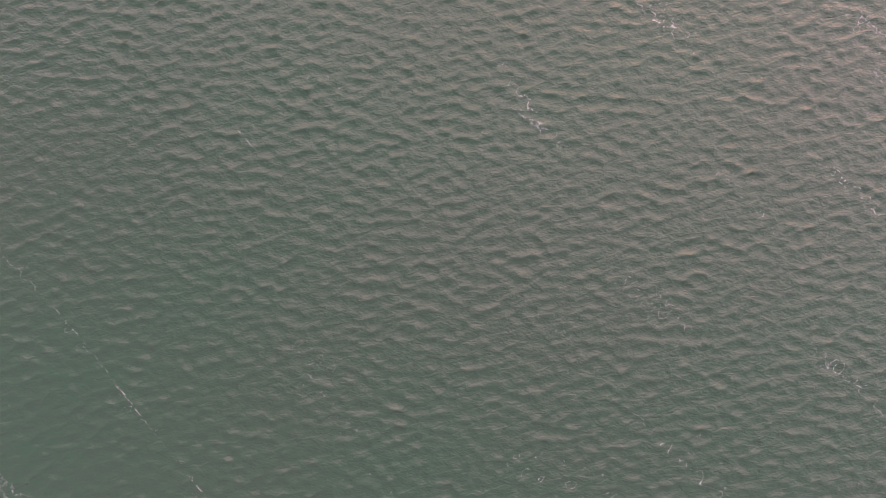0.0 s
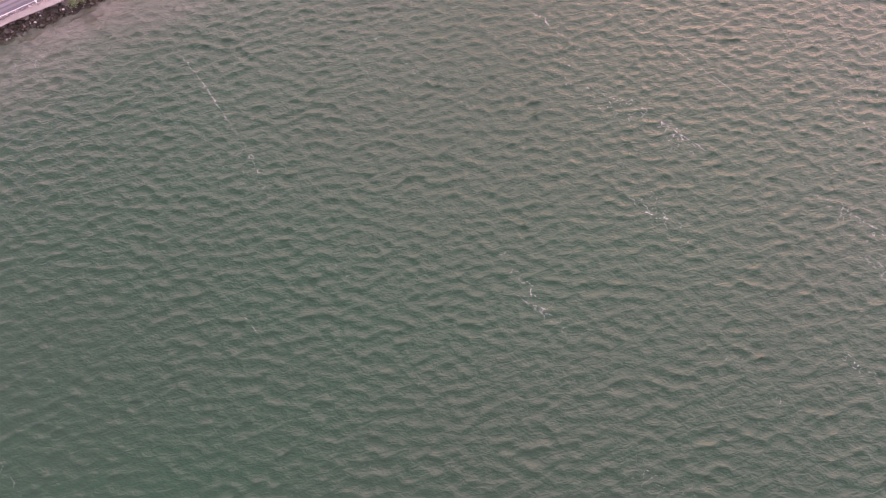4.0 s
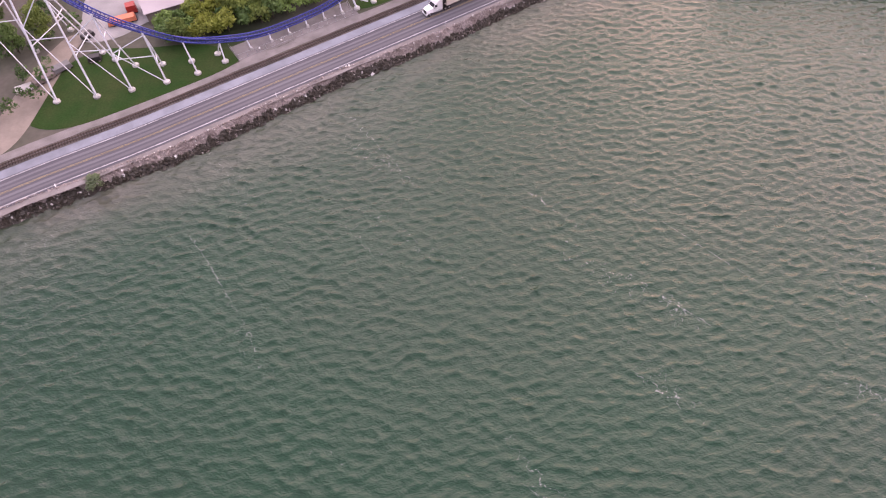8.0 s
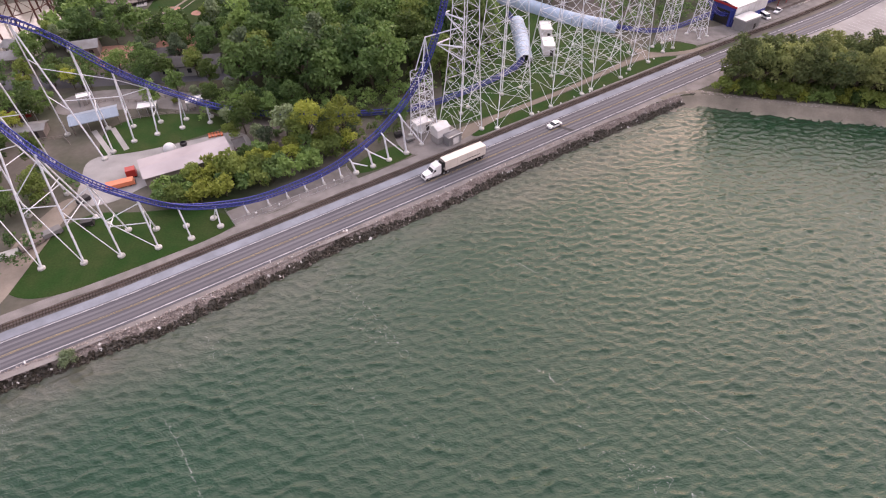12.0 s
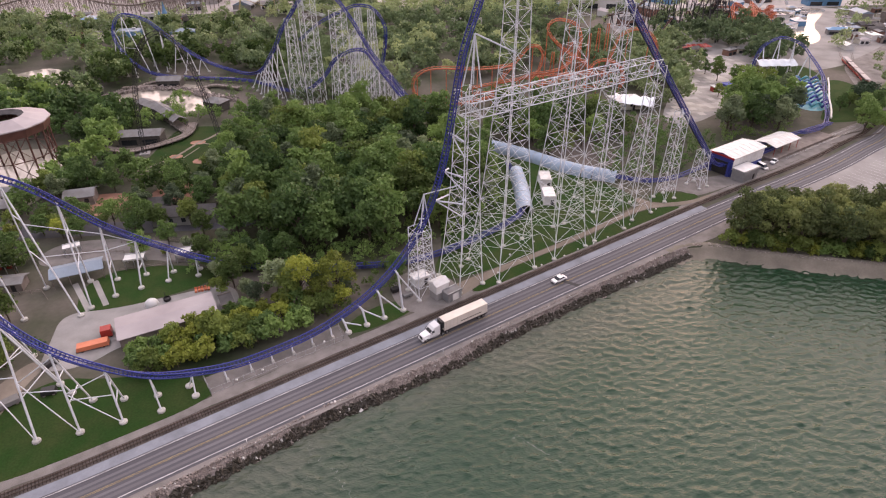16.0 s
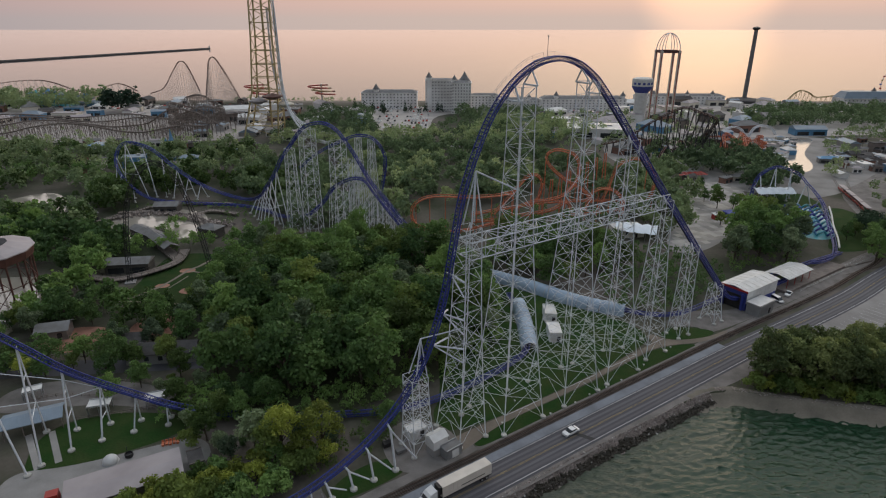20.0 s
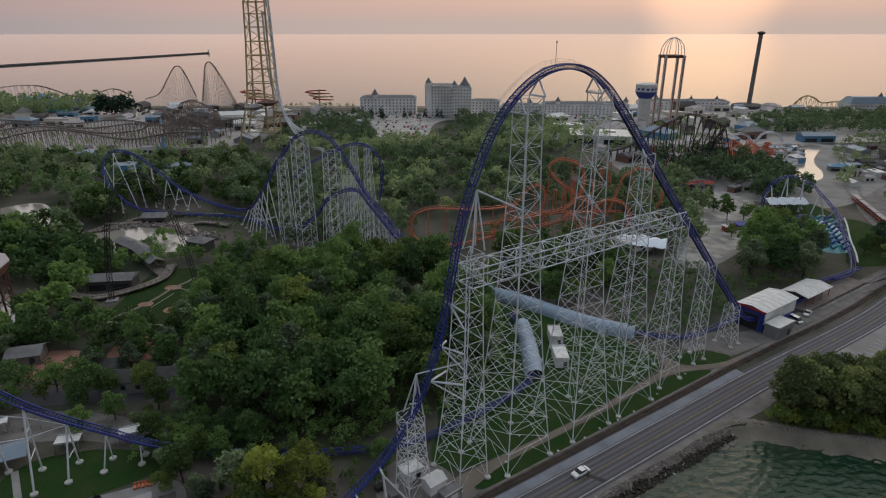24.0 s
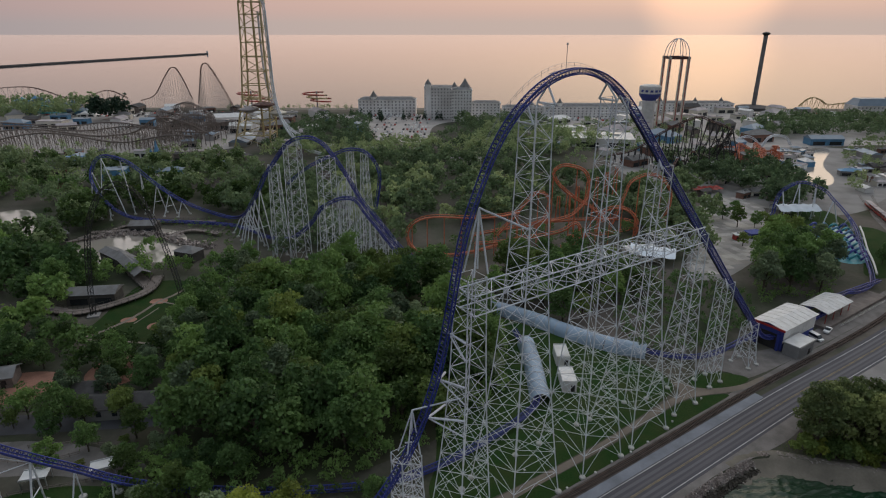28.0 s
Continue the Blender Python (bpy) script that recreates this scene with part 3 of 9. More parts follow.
def land_mesh():
    n = len(shore)
    inner = []
    for i, p in enumerate(shore):
        d = (shore[(i + 1) % n] - shore[i - 1]).normalized()
        inner.append(p + Vector((-d.y, d.x, 0)) * 3.2)
    g = Geo()
    top = [(p.x, p.y, G) for p in inner]
    g.add(top + [(p.x, p.y, -0.4) for p in shore], [(n + i, n + (i + 1) % n, (i + 1) % n, i) for i in range(n)])
    bm = bmesh.new()
    bm.from_mesh(g.mesh("ground", None))
    bm.verts.ensure_lookup_table()
    bm.faces.new([bm.verts[i] for i in range(n)])
    bmesh.ops.triangulate(bm, faces=[f for f in bm.faces if len(f.verts) > 4])
    bmesh.ops.recalc_face_normals(bm, faces=bm.faces)
    me = bpy.data.meshes.new("ground")
    bm.to_mesh(me)
    me.materials.append(M_GROUND)
    return me


tagged(part("ground", land_mesh(), None, None), "park ground of worn paving, soil and thin grass", "ground", kind="structure")


def strip(name, v0, v1, u0, u1, z, mat_, label, category, step=6.0, wobble=0.0, kind="structure"):
    """A band of ground along the road corridor, a few centimetres proud."""
    rows, n = [], max(2, int((u1 - u0) / step))
    for i in range(n + 1):
        u = u0 + (u1 - u0) * i / n
        w0 = wobble * noise.noise((u * 0.12, v0, 3.1))
        w1 = wobble * noise.noise((u * 0.12, v1, 7.7))
        rows.append([RD(u, v1 + w1, z), RD(u, v0 + w0, z)])
    ob = part(name, Geo().ribbon(rows), mat_, None)
    return tagged(ob, label, category, kind=kind)


def patch(name, outline, z, mat_, label, category, kind="structure"):
    """A flat piece of ground within an outline of (x, y), with rounded corners."""
    pts = [Vector((p[0], p[1], 0)) for p in outline]
    for _ in range(3):
        pts = [q for i, p in enumerate(pts) for q in (p * 0.75 + pts[(i + 1) % len(pts)] * 0.25, p * 0.25 + pts[(i + 1) % len(pts)] * 0.75)]
    bm = bmesh.new()
    f = bm.faces.new([bm.verts.new((p.x, p.y, z)) for p in pts])
    f.normal_update()
    if f.normal.z < 0:
        f.normal_flip()
    bmesh.ops.triangulate(bm, faces=bm.faces[:])
    me = bpy.data.meshes.new(name)
    bm.to_mesh(me)
    bm.free()
    me.materials.append(mat_)
    return tagged(part(name, me, None, None), label, category, kind=kind)


def inside(x, y, poly):
    hit = False
    for (x0, y0), (x1, y1) in zip(poly, poly[1:] + poly[:1]):
        if (y0 > y) != (y1 > y) and x < (x1 - x0) * (y - y0) / (y1 - y0) + x0:
            hit = not hit
    return hit


def uv(*pairs):
    return [tuple(W(u, v))[:2] for u, v in pairs]


# shore road, apron, railway, verges
strip("gravel_shoulder", 101.3, 103.4, -400, 168, G + 0.03, M_GRAVEL, "gravel shoulder between road and riprap", "shoulder", wobble=0.9)
strip("road", 102.9, 112.6, -400, 560, G + 0.08, M_ASPHALT, "two-lane asphalt shore road with worn lines", "road")
for v in (104.9, 106.2, 108.6, 109.9):
    strip("wheel_track", v - 0.35, v + 0.35, -400, 400, G + 0.085, M_WORN, "polished wheel track in the asphalt", "road", wobble=0.2)
strip("edge_line", 103.62, 103.8, -400, 480, G + 0.095, M_WHITELINE, "white painted edge line", "road marking")
strip("edge_line", 111.3, 111.46, -400, 480, G + 0.095, M_WHITELINE, "white painted edge line", "road marking")
for v in (107.3, 107.62):
    strip("centre_line", v, v + 0.12, -400, 480, G + 0.095, M_YELLOW, "yellow double centre line", "road marking")
tagged(part("tar_patch", Geo().ribbon([[RD(118.5, 110.3, G + 0.1), RD(117.3, 110.3, G + 0.1)], [RD(121.7, 103.9, G + 0.1), RD(120.2, 103.9, G + 0.1)]]), M_TAR, None),
       "dark tar repair across the road", "road repair", kind="structure")
strip("concrete_apron", 111.75, 114.3, -400, 190, G + 0.1, M_APRON, "pale concrete apron beside the road", "pavement")
strip("ballast", 114.35, 116.75, -400, 420, G + 0.14, M_BALLAST, "dark oily stone ballast under the railway", "ballast", wobble=0.25)
strip("gravel_verge", 116.9, 119.6, -400, 95, G + 0.057, M_GRAVEL, "pale gravel verge beside the railway", "verge", wobble=0.6)
strip("gravel_verge", 116.4, 118.2, 95, 330, G + 0.057, M_GRAVEL, "pale gravel verge beside the railway", "verge", wobble=0.4)
strip("road", 83.0, 103.4, 212, 560, G + 0.07, M_LOT, "grey concrete parking edge", "pavement", wobble=0.5)

railway = thing("railway", "narrow railway with rusty rails on dark sleepers", "railway", kind="structure")
for v in (115.05, 115.99):
    pts = [RD(u, v, G + 0.33) for u in range(-120, 400, 6)]
    part("rail", Geo().tube(pts, 0.1, 5), M_RAIL, railway)
sl = Geo().box((0, 0, 0), (0.17, 1.9, 0.14)).mesh("sleeper", M_SLEEPER)
far_sleepers = Geo()
for i in range(640):
    u = -52 + i * 0.62
    p, q = RD(u, 115.52, G + 0.13), RD(u + 0.5, 115.52, 0)
    rz = math.degrees(math.atan2(q.y - p.y, q.x - p.x)) + random.uniform(-1.5, 1.5)
    if i < 220:
        ob = part("sleeper", sl, None, railway)
        ob.matrix_basis = pose(*p, 0, 0, rz)
    else:
        far_sleepers.box(p, (0.17, 1.9, 0.14), rz)
tagged(part("far_sleepers", far_sleepers, M_SLEEPER, railway), kind="stuff")

# lawns, paths, paved yards
patch("lawn", uv((-28, 133), (-22, 120.2), (0, 118.9), (24, 118.7), (25, 124), (18, 133), (5, 139), (-4, 146), (-16, 142)), G + 0.06, M_GRASS, "dark green mown lawn under the coaster", "lawn")
patch("lawn", uv((58, 120.2), (76, 119.6), (80, 124), (72, 128), (60, 126)), G + 0.06, M_GRASS, "small mown lawn beside the coaster", "lawn")
patch("lawn", uv((95, 117.4), (100, 117.0), (140, 117.0), (178, 116.8), (185, 117.0), (176, 121.6), (166, 123.2), (140, 121.0), (105, 121.5), (96, 120.5)), G + 0.06, M_GRASS, "mown lawn strip below the lift hill", "lawn")
patch("lawn", uv((92, 124), (140, 123.6), (166, 126), (174, 128), (178, 136), (172, 160), (160, 190), (150, 215), (120, 215), (118, 170), (100, 140), (92, 134)), G + 0.055, M_GRASS, "shaded mown lawn behind the lift hill", "lawn")
patch("lawn", uv((177.5, 124.5), (180, 129), (188, 128.5), (196, 121), (195.5, 117.6), (184, 119.0)), G + 0.06, M_GRASS, "rounded grass island at the lift foot", "lawn")
patch("gravel_path", uv((86, 118), (96, 119), (105, 121.5), (137, 121.4), (166, 123.4), (175, 122.4), (187, 116.4), (200, 115.9), (200, 117.4), (190, 117.8), (178, 123.8), (177.5, 130), (174.5, 130), (173.5, 125.4), (166, 125.4), (137, 123.2), (104, 123.8), (88, 124)), G + 0.08, M_PATH, "pale gravel footpath below the lift hill", "path")
strip("gravel_yard", 119.5, 126.4, 24, 58, G + 0.064, M_GRAVEL, "fenced gravel strip under the low track", "yard", wobble=0.3)
patch("gravel_yard", uv((74, 118), (92, 117), (94, 128), (88, 138), (76, 134)), G + 0.065, M_GRAVEL, "gravel yard round the machinery shed", "yard")
patch("gravel_yard", uv((190, 117), (330, 114.5), (335, 124), (250, 122), (214, 124), (206, 132), (190, 134), (186, 129), (196, 124)), G + 0.05, M_GRAVEL, "packed gravel yard before the ride station", "yard")
patch("paved_yard", uv((-8, 150), (2, 146), (12, 150), (40, 147), (42, 160), (30, 163), (12, 166), (0, 172), (-4, 160)), G + 0.076, M_CONCRETE, "pale beige service yard", "yard")
patch("lawn", uv((2, 165), (10, 166), (38, 163), (40, 172), (20, 186), (6, 184)), G + 0.065, M_GRASS, "dark lawn between the return track legs", "lawn")
patch("dirt_track", uv((-40, 121), (-30, 120), (-18, 136), (-10, 147), (-5, 152), (-8, 156), (-16, 150), (-26, 139)), G + 0.07, M_PATH, "pale dirt service track", "track")
patch("wood_floor", [(-76, 170), (-80, 215), (-66, 268), (-40, 292), (8, 282), (24, 245), (34, 262), (24, 210), (6, 184), (-25, 164), (-50, 160)], G + 0.05, M_SOIL, "shaded leaf litter under the trees", "soil")
cove = [RD(156, 97.6), RD(161, 97.3)] + shore[18:24]
rows = []
for i in range(60):
    k = i / 59 * (len(cove) - 1.001)
    a, b = cove[int(k)], cove[int(k) + 1]
    p, d = a.lerp(b, k - int(k)), (b - a).normalized()
    inland = Vector((-d.y, d.x, 0))
    w = 1.0 + 0.5 * noise.noise((i * 0.35, 2, 5))
    rows.append([p + inland * (3.9 + 0.9 * w) + Vector((0, 0, G + 0.068)), p + inland * 3.3 + Vector((0, 0, G + 0.066)), p + inland * 1.9 + Vector((0, 0, 1.42)), p + inland * 0.8 + Vector((0, 0, 0.45)), p - inland * 1.8 * w + Vector((0, 0, -0.12))])
tagged(part("beach", Geo().ribbon(rows), M_SAND, None, smooth=True), "narrow strip of wet sand along the cove", "beach", kind="structure")
patch("parking_lot", [(128, 196), (400, 175), (520, 320), (330, 300), (235, 266), (160, 222)], G + 0.04, M_LOT, "empty pale asphalt parking lot", "parking lot")
patch("midway", [(150, 400), (190, 380), (214, 366), (262, 400), (330, 470), (345, 575), (150, 575), (112, 480)], G + 0.035, M_LOT, "grey paved midway between rides and trees", "pavement")
patch("gravel_yard", [(206, 298), (228, 304), (262, 322), (300, 400), (330, 470), (262, 404), (236, 384), (222, 345)], G + 0.036, M_GRAVEL, "grey gravel round the train sidings", "yard")
patch("plaza", [(98, 284), (112, 280), (134, 300), (153, 322), (184, 388), (176, 410), (160, 408), (146, 392), (124, 340)], G + 0.05, M_LOT, "pale paved midway plaza", "plaza")
slabs = Geo()
for i in range(34):
    for j in range(36):
        p = Vector((96 + i * 3.4 - j * 0.9, 280 + j * 3.6 + i * 0.85, G + 0.06))
        if inside(p.x, p.y, [(104, 290), (112, 284), (132, 301), (150, 323), (180, 388), (174, 405), (162, 404), (148, 390), (126, 340)]):
            slabs.add([p, p + Vector((3.36, 0.84, 0)), p + Vector((2.46, 4.4, 0)), p + Vector((-0.89, 3.56, 0))], [(0, 1, 2, 3)])
tagged(part("paving_slabs", slabs, M_SLAB, None), "grey paving slabs of the midway plaza", "paving", kind="stuff")
patch("gravel_bank", uv((148, 103.2), (158, 99.8), (166, 98.6), (178, 97.4), (190, 99.0), (206, 103.4), (180, 103.6)), G + 0.062, M_GRAVEL, "weedy gravel bank between road and cove", "bank")
patch("lawn", [(176, 356), (192, 381), (213, 384), (212, 356), (207, 350), (188, 356)], G + 0.052, M_GRASS, "grass beyond the water ride", "lawn")
patch("lawn", [(172, 284), (196, 286), (216, 316), (222, 350), (208, 352), (196, 320), (182, 300)], G + 0.045, M_GRASS, "grass inside the final curve", "lawn")
patch("plaza", [(-130, 196), (-112, 192), (-104, 206), (-118, 212), (-134, 206)], G + 0.06, M_BRICKPAVE, "brick-red paved plaza", "plaza")
patch("plaza", [(-104, 204), (-92, 202), (-84, 214), (-98, 222), (-106, 214)], G + 0.06, M_BRICKPAVE, "brick-red paved plaza", "plaza")
patch("midway_path", [(-150, 176), (-100, 182), (-62, 186), (-60, 194), (-100, 190), (-150, 186)], G + 0.068, M_ASPHALT, "grey asphalt midway between trees", "path")
patch("midway_path", [(-120, 160), (-95, 168), (-70, 164), (-66, 172), (-96, 180), (-122, 176)], G + 0.074, M_GRAVEL, "sandy queue yard", "path")
patch("lawn", [(-121, 278), (-98, 279), (-90, 262), (-86, 232), (-92, 226), (-122, 226), (-120, 240), (-121, 258)], G + 0.06, M_GRASS, "mown garden lawn with pink paths", "lawn")
for k, (x, y, l, d) in enumerate(((-106.1, 259.1, 6.4, 4.4), (-109.7, 243.9, 5.4, 3.8), (-97.6, 239.6, 6.8, 5.4), (-95.0, 254.0, 4.4, 3.6))):
    patch("garden_pad", [(x - l / 2, y - d / 2), (x + l / 2, y - d / 2), (x + l / 2, y + d / 2), (x - l / 2, y + d / 2)], G + 0.082, M_BRICKPAVE, "pink paved square in the garden lawn", "paving")
for k, line in enumerate((((-98.7, 276), (-103, 264), (-106, 259)), ((-106, 259), (-108, 250), (-109.7, 244)), ((-109.7, 244), (-114, 236), (-120, 229)), ((-97.6, 239.6), (-96, 247), (-95, 254)), ((-106, 259), (-100, 257), (-95, 254)), ((-103.5, 253.5), (-105, 247), (-106.5, 241)), ((-92, 227), (-104, 229), (-119, 230)))):
    w_ = (1.3, 1.2, 1.4, 1.1, 0.7, 0.5, 1.0)[k]
    rows = []
    for (x0, y0), (x1, y1) in zip(line, line[1:]):
        d = Vector((y1 - y0, x0 - x1, 0)).normalized() * w_ / 2
        for q in (0, 0.5, 1):
            p = Vector((x0 + (x1 - x0) * q, y0 + (y1 - y0) * q, G + 0.09 + 0.004 * k))
            rows.append([p + d, p - d])
    tagged(part("garden_path", Geo().ribbon(rows), M_PATH, None), "narrow pale path across the garden lawn", "path", kind="structure")
patch("pond", [(-250, 366), (-236, 378), (-218, 362), (-204, 336), (-202, 318), (-212, 322), (-222, 341), (-236, 344), (-252, 350)], G + 0.05, M_POND, "pale pond among trees, sky reflection painted into its colour", "water")
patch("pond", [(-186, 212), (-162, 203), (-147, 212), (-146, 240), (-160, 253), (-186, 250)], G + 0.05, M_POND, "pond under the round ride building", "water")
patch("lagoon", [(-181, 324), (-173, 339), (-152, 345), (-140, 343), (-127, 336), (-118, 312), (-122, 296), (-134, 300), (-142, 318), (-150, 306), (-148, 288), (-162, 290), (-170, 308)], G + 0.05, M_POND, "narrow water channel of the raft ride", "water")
patch("lagoon", [(222, 436), (244, 430), (262, 455), (272, 490), (300, 530), (318, 556), (300, 560), (276, 528), (256, 494), (238, 466), (216, 450)], G + 0.05, M_POND, "bright water channel with the sky's reflection painted in", "water")
patch("paved_loop", [(270, 440), (330, 430), (420, 420), (430, 470), (340, 490), (290, 480)], G + 0.045, M_LOT, "pale paved turning loop", "road")
patch("parking_lot", [(-66, 576), (-16, 566), (-18, 690), (40, 700), (40, 745), (-150, 745), (-150, 700), (-84, 690)], G + 0.05, M_PAVED, "parking lot filled with cars", "parking lot")
patch("parking_lot", [(-620, 540), (-180, 520), (-170, 600), (-220, 760), (-620, 770)], G + 0.04, M_PAVED, "pale paved park grounds", "pavement")
patch("midway", [(60, 560), (380, 560), (520, 640), (420, 790), (90, 760)], G + 0.04, M_PAVED, "pale paved midway grounds", "pavement")
patch("beach", [(-1500, 770), (-260, 782), (150, 786), (700, 788), (1500, 792), (1500, 808), (-1500, 796)], G + 0.05, M_SAND, "pale lake beach", "beach")

# ---------------------------------------------------------------- riprap
def rock_mesh(seed, mat_, name):
    r = random.Random(seed)
    bm = bmesh.new()
    bmesh.ops.create_icosphere(bm, subdivisions=1, radius=0.5)
    for v in bm.verts:
        v.co *= r.uniform(0.75, 1.2)
        v.co.z *= 0.7
    me = bpy.data.meshes.new(name)
    bm.to_mesh(me)
    bm.free()
    me.materials.append(mat_)
    return me


def bank_height(d):
    """Height of the stone bank, d metres inland of the water's edge."""
    return max(-0.2, min(G - 0.05, -0.1 + d * 0.78))


EDGE = [(-130, 100.2), (-37, 100.4), (-14, 99.3), (0, 98.3), (13, 98.5), (28, 99.1), (42, 99.8), (57, 98.7), (75, 98.3), (93, 99.1), (111, 99.0), (131, 98.5), (150, 97.7), (163, 97.0)]
riprap = thing("riprap", "limestone riprap bank with dark weedy waterline", "riprap", kind="structure")
dry = [rock_mesh(k, M_ROCK, "stone") for k in range(4)]
wet = [rock_mesh(k + 9, M_WETROCK, "stone") for k in range(4)]
rows = []
for i in range(150):
    u = -130 + i * 2
    rows.append([RD(u, ease(u, EDGE) + d, bank_height(d) - 0.12) for d in (4.0, 2.6, 1.4, 0.4, -0.7)])
part("bank", Geo().ribbon(rows), M_ROCK, riprap)
heaps = {M_ROCK: Geo(), M_WETROCK: Geo(), M_PALEROCK: Geo()}
rr = random.Random(5)
made = 0


def lump(g, m, r):
    """A rough eight-cornered stone."""
    pts = [m @ Vector((sx * r.uniform(0.3, 0.55), sy * r.uniform(0.3, 0.55), sz * r.uniform(0.25, 0.5))) for sz in (-1, 1) for sx, sy in ((-1, -1), (1, -1), (1, 1), (-1, 1))]
    g.add(pts, [(3, 2, 1, 0), (4, 5, 6, 7), (0, 1, 5, 4), (1, 2, 6, 5), (2, 3, 7, 6), (3, 0, 4, 7)])


for i in range(21000):
    u = rr.uniform(-98, 163)
    d = rr.uniform(-0.9, 3.3)
    ragged = 1.45 + 0.8 * noise.noise((u * 0.16, 3.3, 1)) + 0.5 * noise.noise((u * 0.7, 8.1, d))
    out = 0.55 * noise.noise((u * 0.23, 1.7, 4))
    is_wet = d < ragged
    if d < -0.3 + out:
        continue
    s = rr.uniform(0.22, 0.6) * (1.5 if rr.random() < 0.15 else 1) if is_wet else rr.uniform(0.12, 0.34) * (1.7 if rr.random() < 0.08 else 1)
    z = bank_height(d) + rr.uniform(-0.1, 0.12) + (0.1 if 1.6 < d < 2.9 else 0)
    m = Matrix.LocRotScale(RD(u, ease(u, EDGE) + d, z), Euler((rr.uniform(0, 6), rr.uniform(0, 6), rr.uniform(0, 6))), (s * rr.uniform(0.8, 1.5), s, s * 0.85))
    if 20 < u < 110 and s > 0.5 and made < 210:
        part("stone", (wet if is_wet else dry)[i % 4], None, riprap).matrix_basis = m
        made += 1
    else:
        pale = rr.random() < (0.012 if is_wet else 0.03)
        lump(heaps[M_PALEROCK if pale else M_WETROCK if is_wet else M_ROCK], m, rr)
for nm, (mt, g) in zip(("small_stones", "weedy_stones", "pale_stones"), heaps.items()):
    tagged(part(nm, g, mt, riprap), kind="stuff")


# ---------------------------------------------------------------- coaster kit
def curve(points, step=1.2):
    """Even steps along a smooth line through control points (any length of tuple)."""
    P = [np.array(p, float) for p in points]
    P = [2 * P[0] - P[1]] + P + [2 * P[-1] - P[-2]]
    fine = []
    for i in range(1, len(P) - 2):
        a, b, c, d = P[i - 1:i + 3]
        for k in range(24):
            t = k / 24
            fine.append(0.5 * (2 * b + (c - a) * t + (2 * a - 5 * b + 4 * c - d) * t * t + (3 * b - a - 3 * c + d) * t ** 3))
    fine.append(P[-2])
    out, left = [fine[0]], step
    for a, b in zip(fine, fine[1:]):
        w = np.linalg.norm((b - a)[:3])
        at = 0.0
        while w - at > left:
            at += left
            left = step
            out.append(a + (b - a) * at / w)
        left -= w - at
    return out


def coaster_track(name, label, points, rail_mat, tie_mat, gauge=1.3, depth=0.9, rail_r=0.16, step=1.2, single_ties=0, near=None, spine=False, group="", top_rails=True):
    """points: (x, y, z, bank in degrees). Two rails over a truss of chords and ties."""
    t = thing(name, label, "roller coaster", group=group)
    pts = curve(points, step)
    L, R, A, B = [], [], [], []
    frames = []
    for i, p in enumerate(pts):
        a, b = pts[max(i - 1, 0)], pts[min(i + 1, len(pts) - 1)]
        w = Vector((b - a)[:3]).normalized()
        flat = Vector((w.x, w.y, 0))
        if flat.length < 0.12 and frames:
            side = frames[-1][1]
        else:
            side = Vector((w.y, -w.x, 0)).normalized()
            if frames and side.dot(frames[-1][3]) < -0.2:
                side = -side
        flat_side = side
        side = Matrix.Rotation(radians(p[3]), 3, w) @ side
        up = side.cross(w)
        c = Vector(p[:3])
        frames.append((c, side, up, flat_side))
        L.append(c - side * gauge / 2)
        R.append(c + side * gauge / 2)
        A.append(c - side * gauge * 0.3 - up * depth)
        B.append(c + side * gauge * 0.3 - up * depth)
    part("rail", Geo().tube(L, rail_r, 6), rail_mat, t, smooth=True)
    part("rail", Geo().tube(R, rail_r, 6), rail_mat, t, smooth=True)
    if spine:
        part("spine", Geo().tube([(a + b) / 2 for a, b in zip(A, B)], depth * 0.36, 8), rail_mat, t, smooth=True)
    else:
        part("lower_chord", Geo().tube(A, rail_r, 6), rail_mat, t, smooth=True)
        part("lower_chord", Geo().tube(B, rail_r, 6), rail_mat, t, smooth=True)
    rest, count = Geo(), 0
    for i in range(len(pts)):
        g = Geo() if (count < single_ties and near and near(L[i])) else rest
        g.strut(L[i], R[i], 0.1, 4)
        if spine:
            m = (A[i] + B[i]) / 2
            g.strut(L[i], m, 0.09, 3).strut(R[i], m, 0.09, 3)
        else:
            g.strut(A[i], B[i], 0.09, 4).strut(L[i], A[i], 0.08, 3).strut(R[i], B[i], 0.08, 3)
        if i + 1 < len(pts) and not spine:
            g.strut(L[i], A[i + 1], 0.06, 3).strut(R[i], B[i + 1], 0.06, 3)
        if g is not rest:
            part("cross_tie", g, tie_mat, t)
            count += 1
    if rest.v:
        tagged(part("tie_lattice", rest, tie_mat, t), kind="stuff")
    return t, pts, frames


